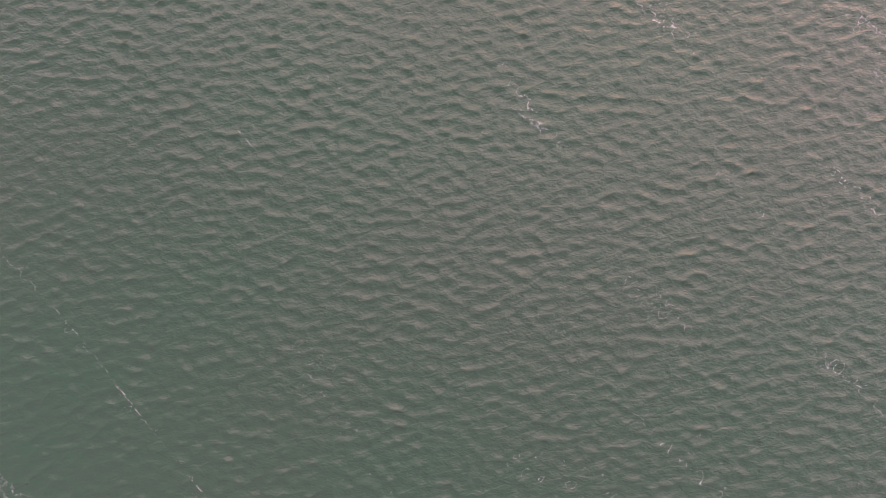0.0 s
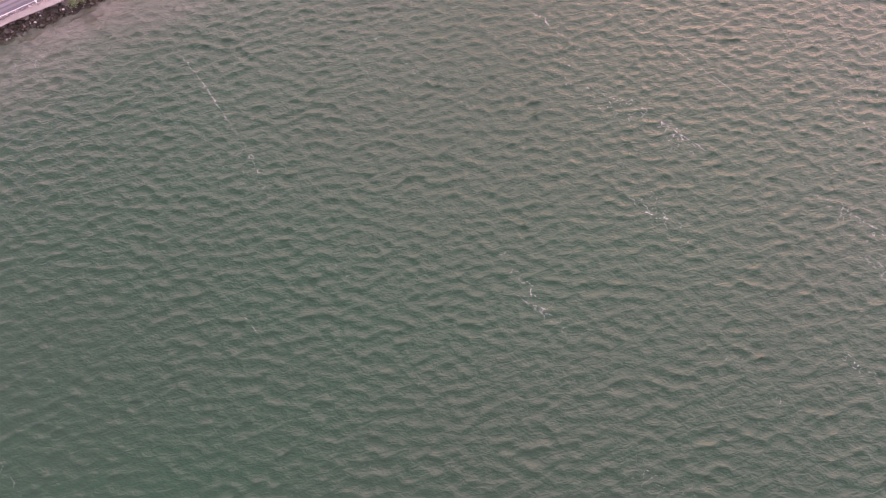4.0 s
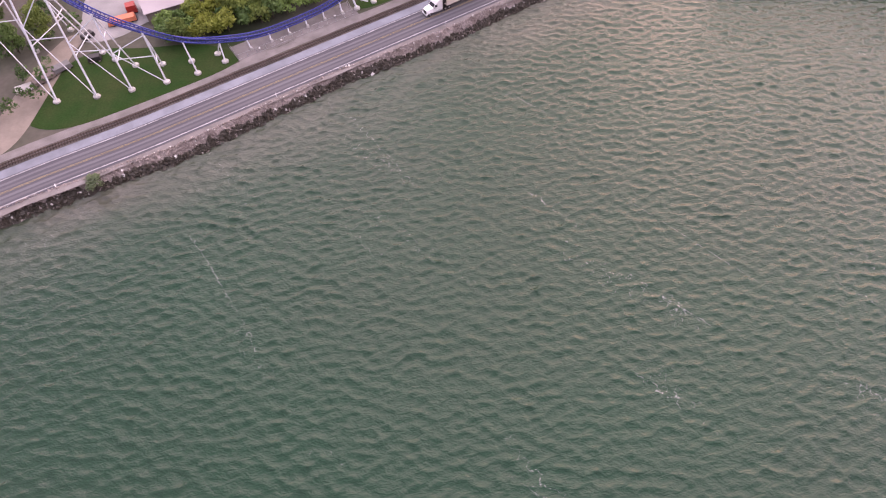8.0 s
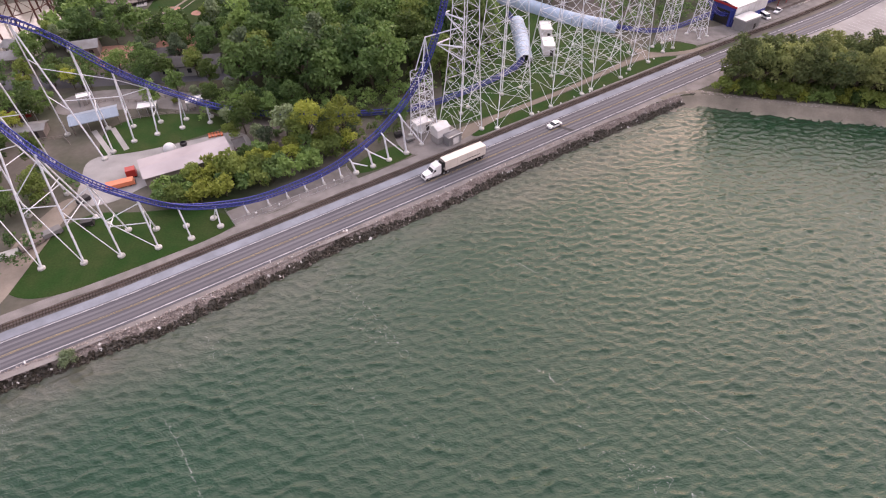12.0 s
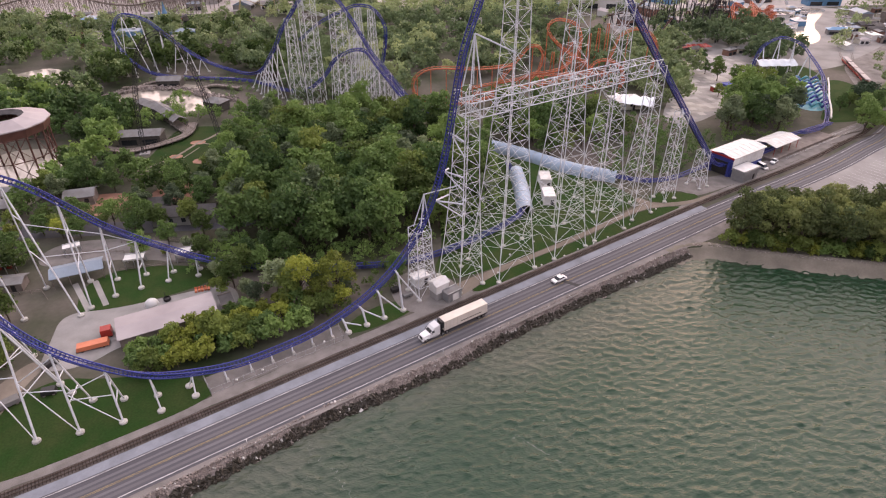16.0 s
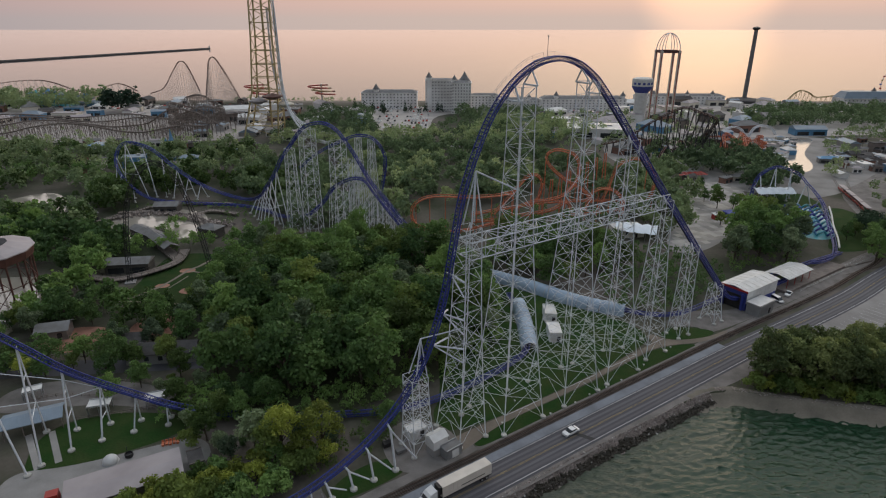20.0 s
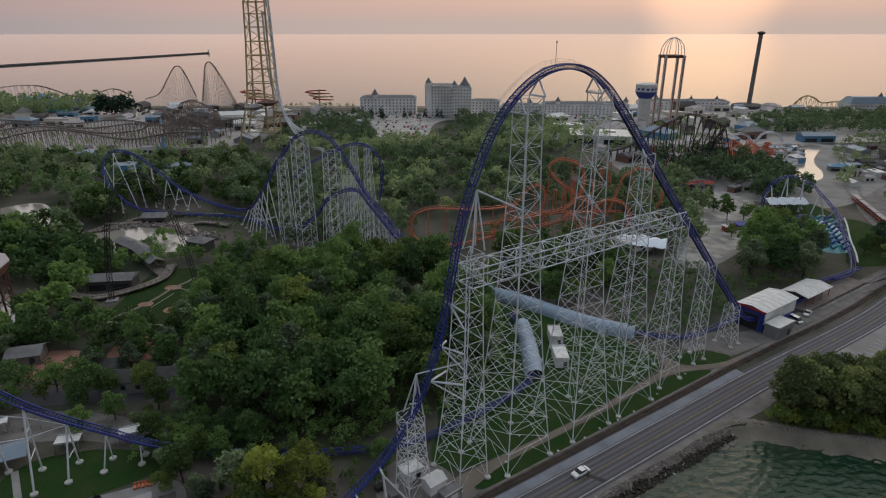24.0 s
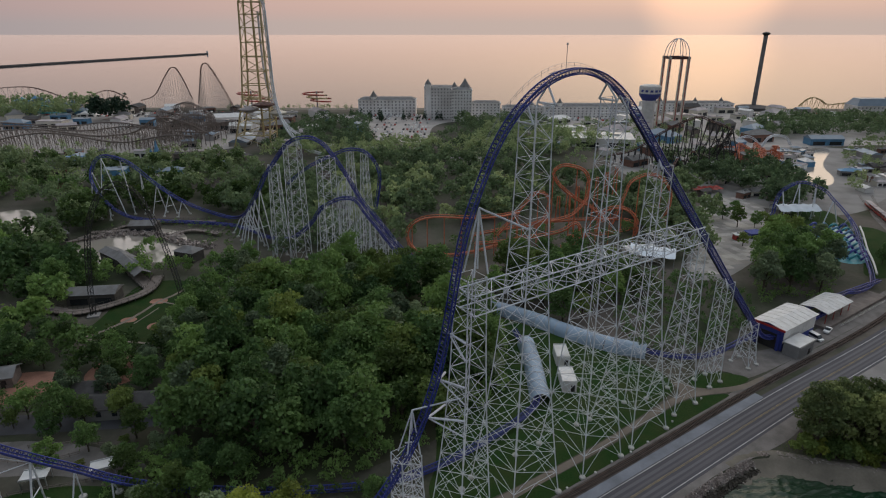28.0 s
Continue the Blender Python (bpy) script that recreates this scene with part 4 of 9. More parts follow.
def lattice_tower(name, label, base, top, z0, z1, panels, leg_r=0.145, brace_r=0.06, group="lift hill towers", mat_=None, flare=1.9, crossed=1.0):
    """base, top: (u, v, width along u, width along v). A square tower, splayed towards its feet; crossed: how far up its panels carry two diagonals."""
    mat_ = mat_ or M_WHITESTEEL
    t = thing(name, label, "lattice tower", tuple(W(base[0], base[1], z0)), group=group)

    def corner(k, h):
        q = 1 - (1 - h) ** flare
        s = [b + (e - b) * q for b, e in zip(base, top)]
        sx, sy = ((-1, -1), (1, -1), (1, 1), (-1, 1))[k % 4]
        return W(s[0] + sx * s[2] / 2, s[1] + sy * s[3] / 2, z0 + (z1 - z0) * h)

    levels, acc = [0.0], 0.0
    for i in range(panels):
        acc += 1.0 - 0.45 * i / panels
        levels.append(acc)
    levels = [q / acc for q in levels]
    for k in range(4):
        leg = part("leg", Geo().tube([corner(k, h) for h in levels], leg_r, 6), mat_, t)
        f = corner(k, 0)
        part("footing", Geo().lathe((f.x, f.y, G - 0.1), [(0.75, 0), (0.75, 0.5), (0.62, 0.62), (0.3, 0.66)], 10), M_FOOT, leg)
    for i, (a, b) in enumerate(zip(levels, levels[1:])):
        ring = Geo()
        for k in range(4):
            ring.strut(corner(k, b), corner(k + 1, b), brace_r)
        ring.strut(corner(0, b), corner(2, b), brace_r * 0.8)
        part("ring_brace", ring, mat_, t)
        for k in range(4):
            mid = (corner(k, b) + corner(k + 1, b)) / 2
            if i == 0:
                g = Geo().strut(corner(k, a), mid, brace_r).strut(corner(k + 1, a), mid, brace_r)
            elif b < crossed:
                g = Geo().strut(corner(k, a), corner(k + 1, b), brace_r).strut(corner(k + 1, a), corner(k, b), brace_r)
            elif (i + k) % 2:
                g = Geo().strut(corner(k, a), corner(k + 1, b), brace_r * 1.15)
            else:
                g = Geo().strut(corner(k + 1, a), corner(k, b), brace_r * 1.15)
            part("cross_brace", g, mat_, t)
    return t


def post_leg(t, foot, head, r=0.3, mat_=None):
    """A raking pipe leg on a round concrete footing."""
    foot, head = Vector(foot), Vector(head)
    g = Geo().strut(foot, head, r, 8)
    leg = part("leg", g, mat_ or M_WHITESTEEL, t)
    part("footing", Geo().lathe((foot.x, foot.y, G - 0.1), [(0.85, 0), (0.85, 0.55), (0.7, 0.7), (0.35, 0.74)], 10), M_FOOT, leg)


# ---------------------------------------------------------------- the great blue coaster
V0 = 124.7
# (u, v, height) along the track: lift hill and crest; drop, pull-out and banked turn; return run
LIFT = [(256, 124.7, 5.5), (236, 124.7, 5.6), (222, 124.7, 6.2), (212, 124.7, 9.0), (204, 124.7, 16.2), (190.3, 124.7, 30.0), (174.9, 124.7, 45.8),
        (158, 124.7, 63.3), (143.2, 124.7, 78.7), (136.2, 124.7, 85.6), (132.2, 124.7, 88.7), (127, 124.7, 91.4), (121.2, 124.7, 92.5), (115.2, 124.7, 91.7),
        (110.0, 124.7, 89.2), (105.2, 124.7, 85.2), (101.4, 124.7, 80.2), (98.0, 124.7, 73.4), (94.7, 124.7, 64.8)]
DROP = [(92.0, 124.7, 52.0), (90.0, 124.7, 42.5), (87.5, 124.7, 34.5), (84.2, 124.7, 27.2), (80.0, 124.7, 20.8), (74.6, 124.6, 15.4), (68.0, 124.4, 10.9),
        (60.4, 124.2, 7.6), (52, 124.0, 5.4), (43, 124.0, 4.6), (32, 124.0, 4.9), (22.8, 124.0, 7.2), (14.4, 124.3, 10.6), (6.9, 126.2, 15.2),
        (-0.7, 130, 20.9), (-7.3, 136.6, 27.6), (-12.5, 145, 34.6), (-15.5, 155, 40.5), (-14.5, 166, 43.8)]
RETURN = [(-9.5, 175.5, 43.0), (-2.2, 180, 39.2), (4.5, 179, 34.0), (8.8, 178, 29.6), (15.3, 176, 22.9), (22.5, 175.3, 16.4), (29.3, 173.4, 11.7),
          (35.7, 170, 8.2), (43.3, 166, 5.4), (51, 161.5, 4.0), (64.5, 152, 3.8), (81, 142.6, 3.8), (92, 139.2, 3.8), (103, 138.5, 3.9),
          (118, 139.6, 4.0), (127, 141.2, 4.0), (136, 145.0, 4.0), (148, 160, 4.2), (156, 178, 4.4)]
PROFILE = LIFT + DROP + RETURN
BANKS = {30: 8, 31: 25, 32: 50, 33: 72, 34: 92, 35: 108, 36: 116, 37: 110, 38: 95, 39: 75, 40: 58, 41: 48, 42: 36, 43: 26, 44: 18, 45: 14, 46: 10, 47: 8}
main_pts = [(*W(u, v, z), BANKS.get(i, 0) * 1.0) for i, (u, v, z) in enumerate(PROFILE)]
coaster, _, cframes = coaster_track("blue_coaster_track", "tall blue steel roller coaster track with steep lift hill", main_pts, M_BLUE, M_BLUEDARK,
                                       gauge=1.5, depth=1.0, rail_r=0.15, step=0.85, single_ties=230, near=lambda p: p.z < 40 and 0 < p.x * CU + p.y * SU < 95 and p.z < 36)


def on_track(u, v=None):
    """The point under the track nearest to a plan position."""
    best = min(cframes, key=lambda f: abs((f[0].x * CU + f[0].y * SU) - u) + (0 if v is None else abs((-f[0].x * SU + f[0].y * CU) - v)))
    return best[0] - best[2] * 1.0


# catwalk with handrail along the lift and over the crest
walkway = Geo()
hand = Geo()
for i, (c, s, u_, _) in enumerate(cframes):
    uu = c.x * CU + c.y * SU
    if 102 < uu < 210 and c.z > 12 and i % 2 == 0:
        for sd in (1,):
            a = c + s * 1.5 * sd - u_ * 0.2
            b = c + s * 2.3 * sd - u_ * 0.2
            hand.strut(b, b + Vector((0, 0, 1.1)), 0.035, 3)
            nxt = cframes[min(i + 2, len(cframes) - 1)]
            b2 = nxt[0] + nxt[1] * 2.3 * sd - nxt[2] * 0.2
            a2 = nxt[0] + nxt[1] * 1.5 * sd - nxt[2] * 0.2
            if uu > 116:
                walkway.add([a, b, b2, a2], [(0, 1, 2, 3)])
            hand.strut(b + Vector((0, 0, 1.1)), b2 + Vector((0, 0, 1.1)), 0.035, 3).strut(b + Vector((0, 0, 0.6)), b2 + Vector((0, 0, 0.6)), 0.03, 3)
part("catwalk", walkway, M_DARKSTEEL, coaster)
part("handrail", hand, M_GALV, coaster)
mast = Geo().strut(W(119.5, 126.6, 92), W(119.5, 126.6, 96.6), 0.06, 5).lathe(tuple(W(119.5, 126.6, 96.5)), [(0.16, 0), (0.2, 0.15), (0.12, 0.4)], 8)
part("beacon_mast", mast, M_GALV, coaster)

TOWER = "white painted lattice steel tower carrying the coaster track"
lattice_tower("lattice_tower", TOWER, (83.6, 126, 6.2, 6.0), (82.8, 125.6, 4.3, 4.2), G, 23.0, 7, 0.135, 0.06)
for base_, top_, z_, n_ in (((95.5, 124.9, 8, 10.4), (96.8, 124.7, 4.3, 4.4), 57, 14), ((110.2, 124.7, 13.4, 14.6), (110.9, 124.7, 4.2, 4.3), 86.6, 20), ((131.2, 124.7, 13.2, 14.6), (131.5, 124.7, 3.4, 4.0), 86.5, 20),
                            ((149.0, 124.7, 13.6, 13.6), (149.0, 124.7, 3.4, 3.8), 71, 17), ((167.0, 124.7, 9.4, 9.0), (167.5, 124.7, 3.4, 3.6), 51.5, 13), ((184.4, 124.9, 5.2, 4.8), (184.6, 124.7, 3.4, 3.4), 34, 9), ((202.5, 124.5, 4.4, 5.6), (202.5, 124.7, 3.4, 3.4), 16, 5)):
    lattice_tower("lattice_tower", TOWER, base_, top_, G, z_, n_, 0.135, 0.052, crossed=0.62)

# slim pyramid over the drop-side tower and its tie to the next tower
pylon = thing("track_pylon", "slim white pyramid strut bracing the drop", "support", tuple(W(96.5, 124.7, 57)), group="lift hill towers")
apex = W(100.2, 126.9, 68.8)
for du, dv in ((-1.6, -1.6), (1.6, -1.6), (1.6, 1.6), (-1.6, 1.6)):
    part("strut", Geo().strut(W(98.4 + du, 125.2 + dv, 57), apex, 0.17, 6), M_WHITESTEEL, pylon)
part("tie", Geo().strut(apex, W(108.3, 122.3, 64.4), 0.2, 6), M_WHITESTEEL, pylon)
for z, du in ((47, -1.2), (37.5, -3.2), (30, -5.8)):
    c = W(92 + du + 1.0, 124.7, z)
    g = Geo().strut(c, W(93.5, 121.5, z - 1.5), 0.24, 6).strut(c, W(93.5, 128, z - 1.5), 0.24, 6).strut(c, W(93.3, 121.3, z - 5), 0.18, 6)
    part("bracket", g, M_WHITESTEEL, pylon)

spike = thing("track_pylon", "slim white pyramid strut over the low tower", "support", tuple(W(82.8, 125.6, 23)), group="lift hill towers")
tip = W(84.6, 126.0, 32.0)
for du, dv in ((-1.2, -1.6), (1.8, -1.6), (1.8, 1.6), (-1.2, 1.6)):
    part("strut", Geo().strut(W(83.2 + du, 125.6 + dv, 23), tip, 0.15, 6), M_WHITESTEEL, spike)
part("tie", Geo().strut(tip, W(92.2, 121.0, 34.5), 0.17, 6), M_WHITESTEEL, spike)
for z_ in (22.4, 26.0):
    part("bracket", Geo().strut(W(82.4, 125.2, z_), on_track(81.2 + (z_ - 22.4) * 0.7, 124.7), 0.17, 6), M_WHITESTEEL, spike)

# box truss that links the towers high up
truss = thing("truss_bridge", "white box truss linking the lift hill towers", "truss", tuple(W(130, 124.7, 52)), group="lift hill towers")
U0, U1 = 95.5, 165.0
for v, z in ((121.6, 50.3), (121.6, 54.3), (126.4, 50.3), (126.4, 54.3)):
    part("chord", Geo().strut(W(U0, v, z), W(U1, v, z), 0.15, 6), M_WHITESTEEL, truss)
n = 18
for i in range(n):
    a, b = U0 + (U1 - U0) * i / n, U0 + (U1 - U0) * (i + 1) / n
    for v in (121.6, 126.4):
        lo, hi = (50.3, 54.3) if i % 2 else (54.3, 50.3)
        part("diagonal", Geo().strut(W(a, v, lo), W(b, v, hi), 0.09), M_WHITESTEEL, truss)
        part("upright", Geo().strut(W(a, v, 50.3), W(a, v, 54.3), 0.09), M_WHITESTEEL, truss)
    for z in (50.3, 54.3):
        v1, v2 = (121.6, 126.4) if i % 2 else (126.4, 121.6)
        part("cross_beam", Geo().strut(W(a, 121.6, z), W(a, 126.4, z), 0.09), M_WHITESTEEL, truss)
        part("diagonal", Geo().strut(W(a, v1, z), W(b, v2, z), 0.08), M_WHITESTEEL, truss)

# wishbone heads under the crest
for uu in (108.2, 113.2, 129.6, 133.4):
    h = on_track(uu, V0)
    g = Geo().strut(h, W(uu, 122.4, h.z - 3.2), 0.2, 6).strut(h, W(uu, 127, h.z - 3.2), 0.2, 6).strut(W(uu, 122.4, h.z - 3.2), W(uu, 127, h.z - 3.2), 0.18, 6)
    part("crest_bracket", g, M_WHITESTEEL, pylon)
for uu in (149, 167.3, 184.6, 202.5):
    h = on_track(uu, V0)
    part("crest_bracket", Geo().strut(h, W(uu - 1.6, 123.2, h.z - 1.7), 0.2, 6).strut(h, W(uu + 1.6, 126.2, h.z - 2.8), 0.2, 6), M_WHITESTEEL, pylon)

# low supports along the pull-out
LOW = "short white post carrying the low blue track"
for k, u in enumerate((28.4, 34.0, 39.1, 44.3, 49.4, 54.6)):
    t = thing("track_post", LOW, "support", tuple(W(u, 122.4, G)), group="low track posts")
    h = on_track(u, 124.2)
    part("leg", Geo().strut(W(u, 122.9, G), h, 0.2, 8), M_WHITESTEEL, t)
    part("footing", Geo().box(W(u, 122.4, G - 0.1), (0.8, 1.1, 0.8), ROT, 0.7), M_FOOT, t)
for u, reach in ((58.7, 3.5), (63.9, 4.0), (69.0, 4.6), (74.7, 5.6)):
    t = thing("track_post", "white goalpost strut beside the blue track", "support", tuple(W(u, 121.9, G)), group="low track posts")
    h = on_track(u - 1.0, 124.4)
    post_leg(t, W(u, 121.9, G), W(u - 0.6, 122.6, h.z - 0.2), 0.26)
    part("arm", Geo().strut(W(u - 0.6, 122.6, h.z - 0.2), h, 0.24, 8), M_WHITESTEEL, t)
    part("brace", Geo().strut(W(u - 0.6, 122.6, h.z - 0.4), W(u + reach, 121.9, G + 0.9), 0.2, 6), M_WHITESTEEL, t)

# raking legs of the first banked turn
AF = "tall white A-frame of steel pipe under the banked track"
for (fu, fv), (bu, bv), (tu, tv) in (((21, 121.7), (20.6, 125.6), (21.5, 124)), ((13.7, 121.4), (14.1, 126.6), (14.0, 124.3)), ((6.3, 122.7), (7.7, 129.7), (6.9, 126.2)),
                                     ((-1.6, 124.8), (2.0, 133.2), (-0.7, 130)), ((-9.3, 127.3), (-1.5, 138.3), (-7.0, 136.4)), ((-17.7, 131.0), (-3.4, 142.9), (-12, 144)),
                                     ((-30, 138), (-17.3, 153.2), (-15.3, 153)), ((-36, 158), (-7.6, 157.2), (-15, 163)), ((-30, 182), (-8.4, 174.5), (-10.5, 174.5)),
                                     ((4.0, 167.9), (-2.2, 187.3), (-2.0, 180)), ((6.8, 170.1), (8.5, 184), (8.0, 178.2)), ((13.1, 172.2), (15.0, 180.5), (15.3, 176)), ((19.7, 172.2), (22.4, 178.4), (22.3, 175.3)),
                                     ((26.8, 171.4), (29.2, 175.4), (29, 173.4)), ((34.6, 169.4), (36, 172.6), (35.5, 170.4))):
    t = thing("track_support", AF, "support", tuple(W(fu, fv, G)), group="A-frame supports")
    h = on_track(tu, tv)
    post_leg(t, W(fu, fv, G), h, 0.22 if h.z > 14 else 0.18)
    post_leg(t, W(bu, bv, G), h, 0.19 if h.z > 14 else 0.16)
    a, b = W(fu, fv, G), W(bu, bv, G)
    if h.z > 12:
        for q in (0.38, 0.7):
            part("brace", Geo().strut(a.lerp(h, q), b.lerp(h, q), 0.12, 6), M_WHITESTEEL, t)
links = thing("bracing", "white horizontal and diagonal pipes between the A-frames", "bracing", tuple(W(-9, 127, G)))
FR = [((6.3, 122.7), (6.9, 126.2)), ((-1.6, 124.8), (-0.7, 130)), ((-9.3, 127.3), (-7.0, 136.4)), ((-17.7, 131.0), (-12, 144)), ((-30, 138), (-15.3, 153))]
for (fa, ta), (fb, tb) in zip(FR, FR[1:]):
    a0, a1, b0, b1 = W(*fa, G), on_track(*ta), W(*fb, G), on_track(*tb)
    part("pipe", Geo().strut(a0.lerp(a1, 0.55), b0.lerp(b1, 0.42), 0.115, 6), M_WHITESTEEL, links)
    part("pipe", Geo().strut(a0, b0.lerp(b1, 0.5), 0.115, 6), M_WHITESTEEL, links)
    part("pipe", Geo().strut(b0.lerp(b1, 0.5), a0.lerp(a1, 0.95), 0.115, 6), M_WHITESTEEL, links)
for q in (0.45, 0.68):
    part("pipe", Geo().strut(W(4, 167.9, G).lerp(on_track(-2, 180), q), W(13.1, 172.2, G).lerp(on_track(15.3, 176), q + 0.2), 0.115, 6), M_WHITESTEEL, links)
    part("pipe", Geo().strut(W(13.1, 172.2, G).lerp(on_track(15.3, 176), q + 0.2), W(19.7, 172.2, G).lerp(on_track(22.3, 175.3), 0.95), 0.11, 6), M_WHITESTEEL, links)


# pale blue fabric tunnels over the ground-level track
def tunnel(pts, r, label):
    t = thing("track_tunnel", label, "tunnel", tuple(pts[0][:2]) + (G,))
    for k, (a, b) in enumerate(zip(pts, pts[1:])):
        a, b = Vector(a), Vector(b)
        w = (b - a).normalized()
        s = Vector((w.y, -w.x, 0))
        rows = []
        for c, q in ((a + w * 0.02, 1.0), (a.lerp(b, 0.5), 1.015), (b - w * 0.02, 1.0)):
            rows.append([c + s * math.cos(math.pi * j / 12) * r * q + Vector((0, 0, math.sin(math.pi * j / 12) * r * q * 1.15)) for j in range(13)])
        g = Geo().ribbon(rows)
        inner = [[p + (Vector((row[6].x, row[6].y, row[0].z)) - p) * 0.03 for p in row] for row in rows]
        g.ribbon([list(reversed(q)) for q in inner])
        part("panel", g, M_TUNNEL, t, smooth=True)
        part("hoop", Geo().tube(rows[0], 0.1, 5), M_GALV, t)
    return t


def along(points, n):
    pts = [Vector(p[:3]) for p in curve([(*W(u, v, G), 0) for u, v in points], 0.5)]
    return [pts[round(i * (len(pts) - 1) / n)] for i in range(n + 1)]


tunnel(along([(136.5, 144), (142, 151.5), (148, 160), (155, 171)], 9), 2.8, "curved pale blue half-round fabric tunnel with a dark mouth")
tunnel(along([(161, 199), (163.8, 192), (168, 180), (171.2, 167), (175.6, 154.8), (182, 144.5)], 14), 3.1, "long pale blue half-round fabric tunnel")
coaster_track("return_track", "low blue return track running to the station", [(*W(u, v, z), 0) for u, v, z in ((161, 199, 4), (163.8, 192, 4), (168, 180, 4), (171.2, 167, 4), (175.6, 154.8, 4), (182, 144.5, 4), (188, 136, 4), (197, 131.5, 4.4), (210, 130.5, 5), (228, 130, 5.4), (262, 129.5, 5.4), (300, 126, 5.6))],
                               M_BLUE, M_BLUEDARK, step=1.6)

# ---------------------------------------------------------------- trees
def leaf_cloud(seed, lobes, count, size, flat=0.8):
    """Leaf clumps on lobes (centre, radius): arrays of vertices and of quads."""
    r = np.random.default_rng(seed)
    C = np.array([c for c, _ in lobes], float)
    R = np.array([q for _, q in lobes], float)
    pick = r.choice(len(lobes), count, p=R ** 2 / (R ** 2).sum())
    d = r.normal(size=(count, 3))
    d[:, 2] = np.where(d[:, 2] < -0.35, -d[:, 2], d[:, 2])
    d /= np.linalg.norm(d, axis=1)[:, None]
    rad = R[pick] * (1 - 0.42 * r.random(count) ** 2.0)
    pos = C[pick] + d * rad[:, None] * np.array([1, 1, flat])
    pos += r.normal(size=(count, 3)) * size * 0.55
    nrm = d + r.normal(size=(count, 3)) * 0.75
    nrm /= np.linalg.norm(nrm, axis=1)[:, None]
    ref = r.normal(size=(count, 3))
    s = np.cross(nrm, ref)
    s /= np.linalg.norm(s, axis=1)[:, None] + 1e-9
    t = np.cross(nrm, s)
    w = size * r.uniform(0.45, 1.3, count)[:, None]
    h = w * r.uniform(0.55, 1.0, count)[:, None]
    bend = nrm * w * 0.25
    v = np.stack([pos - s * w - bend, pos - t * h, pos + s * w - bend, pos + t * h], 1).reshape(-1, 3)
    f = np.arange(count * 4).reshape(-1, 4)
    return v, f


def cloud_mesh(name, v, f, mat_):
    me = bpy.data.meshes.new(name)
    me.vertices.add(len(v))
    me.vertices.foreach_set("co", v.astype(np.float32).ravel())
    me.loops.add(f.size)
    me.loops.foreach_set("vertex_index", f.astype(np.int32).ravel())
    me.polygons.add(len(f))
    me.polygons.foreach_set("loop_start", np.arange(0, f.size, 4, dtype=np.int32))
    me.polygons.foreach_set("loop_total", np.full(len(f), 4, dtype=np.int32))
    me.update(calc_edges=True)
    me.materials.append(mat_)
    return me


def lobes_for(r, height, width, kind):
    """Lobes of a crown: round, tall or conifer."""
    out = []
    if kind == "conifer":
        for k in range(9):
            q = k / 8
            out.append(((r.uniform(-0.2, 0.2), r.uniform(-0.2, 0.2), height * (0.12 + 0.82 * q)), width * 0.5 * (1.02 - q) + 0.25))
        return out
    base = height * (0.1 if kind == "bush" else 0.2)
    out.append(((0, 0, base + (height - base) * 0.48), width * 0.34))
    n = {"bush": 10, "airy": 17}.get(kind, 17)
    slim = {"bush": 0.85, "airy": 0.66}.get(kind, 0.82)
    for k in range(n):
        a = math.tau * k / n * 1.618 * 2
        q = r.uniform(0.05, 0.95)
        reach = width * 0.34 * math.sin(math.pi * (0.18 + 0.74 * q)) * r.uniform(0.75, 1.15)
        out.append(((reach * math.cos(a), reach * math.sin(a), base + (height - base) * (0.08 + 0.78 * q)), width * r.uniform(0.15, 0.24) * slim))
    return out


def make_tree(seed, height, width, kind, leaf, count, size, label):
    r = random.Random(seed)
    t = thing("tree" if kind != "bush" else "shrub", label, "tree" if kind != "bush" else "shrub")
    lobes = lobes_for(r, height, width, kind)
    g = Geo()
    g.tube([(0, 0, -0.3), (r.uniform(-0.1, 0.1), 0.05, height * 0.2), (r.uniform(-0.3, 0.3), r.uniform(-0.3, 0.3), height * 0.45)], 0.02 * height + 0.03, 7)
    for c, q in lobes[1:7]:
        g.strut((0, 0, height * r.uniform(0.18, 0.36)), c, 0.012 * height, 5, 0.02)
    part("trunk", g, M_BARK, t)
    v, f = leaf_cloud(seed, lobes, int(count * 1.08), size * 0.8)
    part("crown", cloud_mesh("crown", v, f, leaf), None, t)
    return t


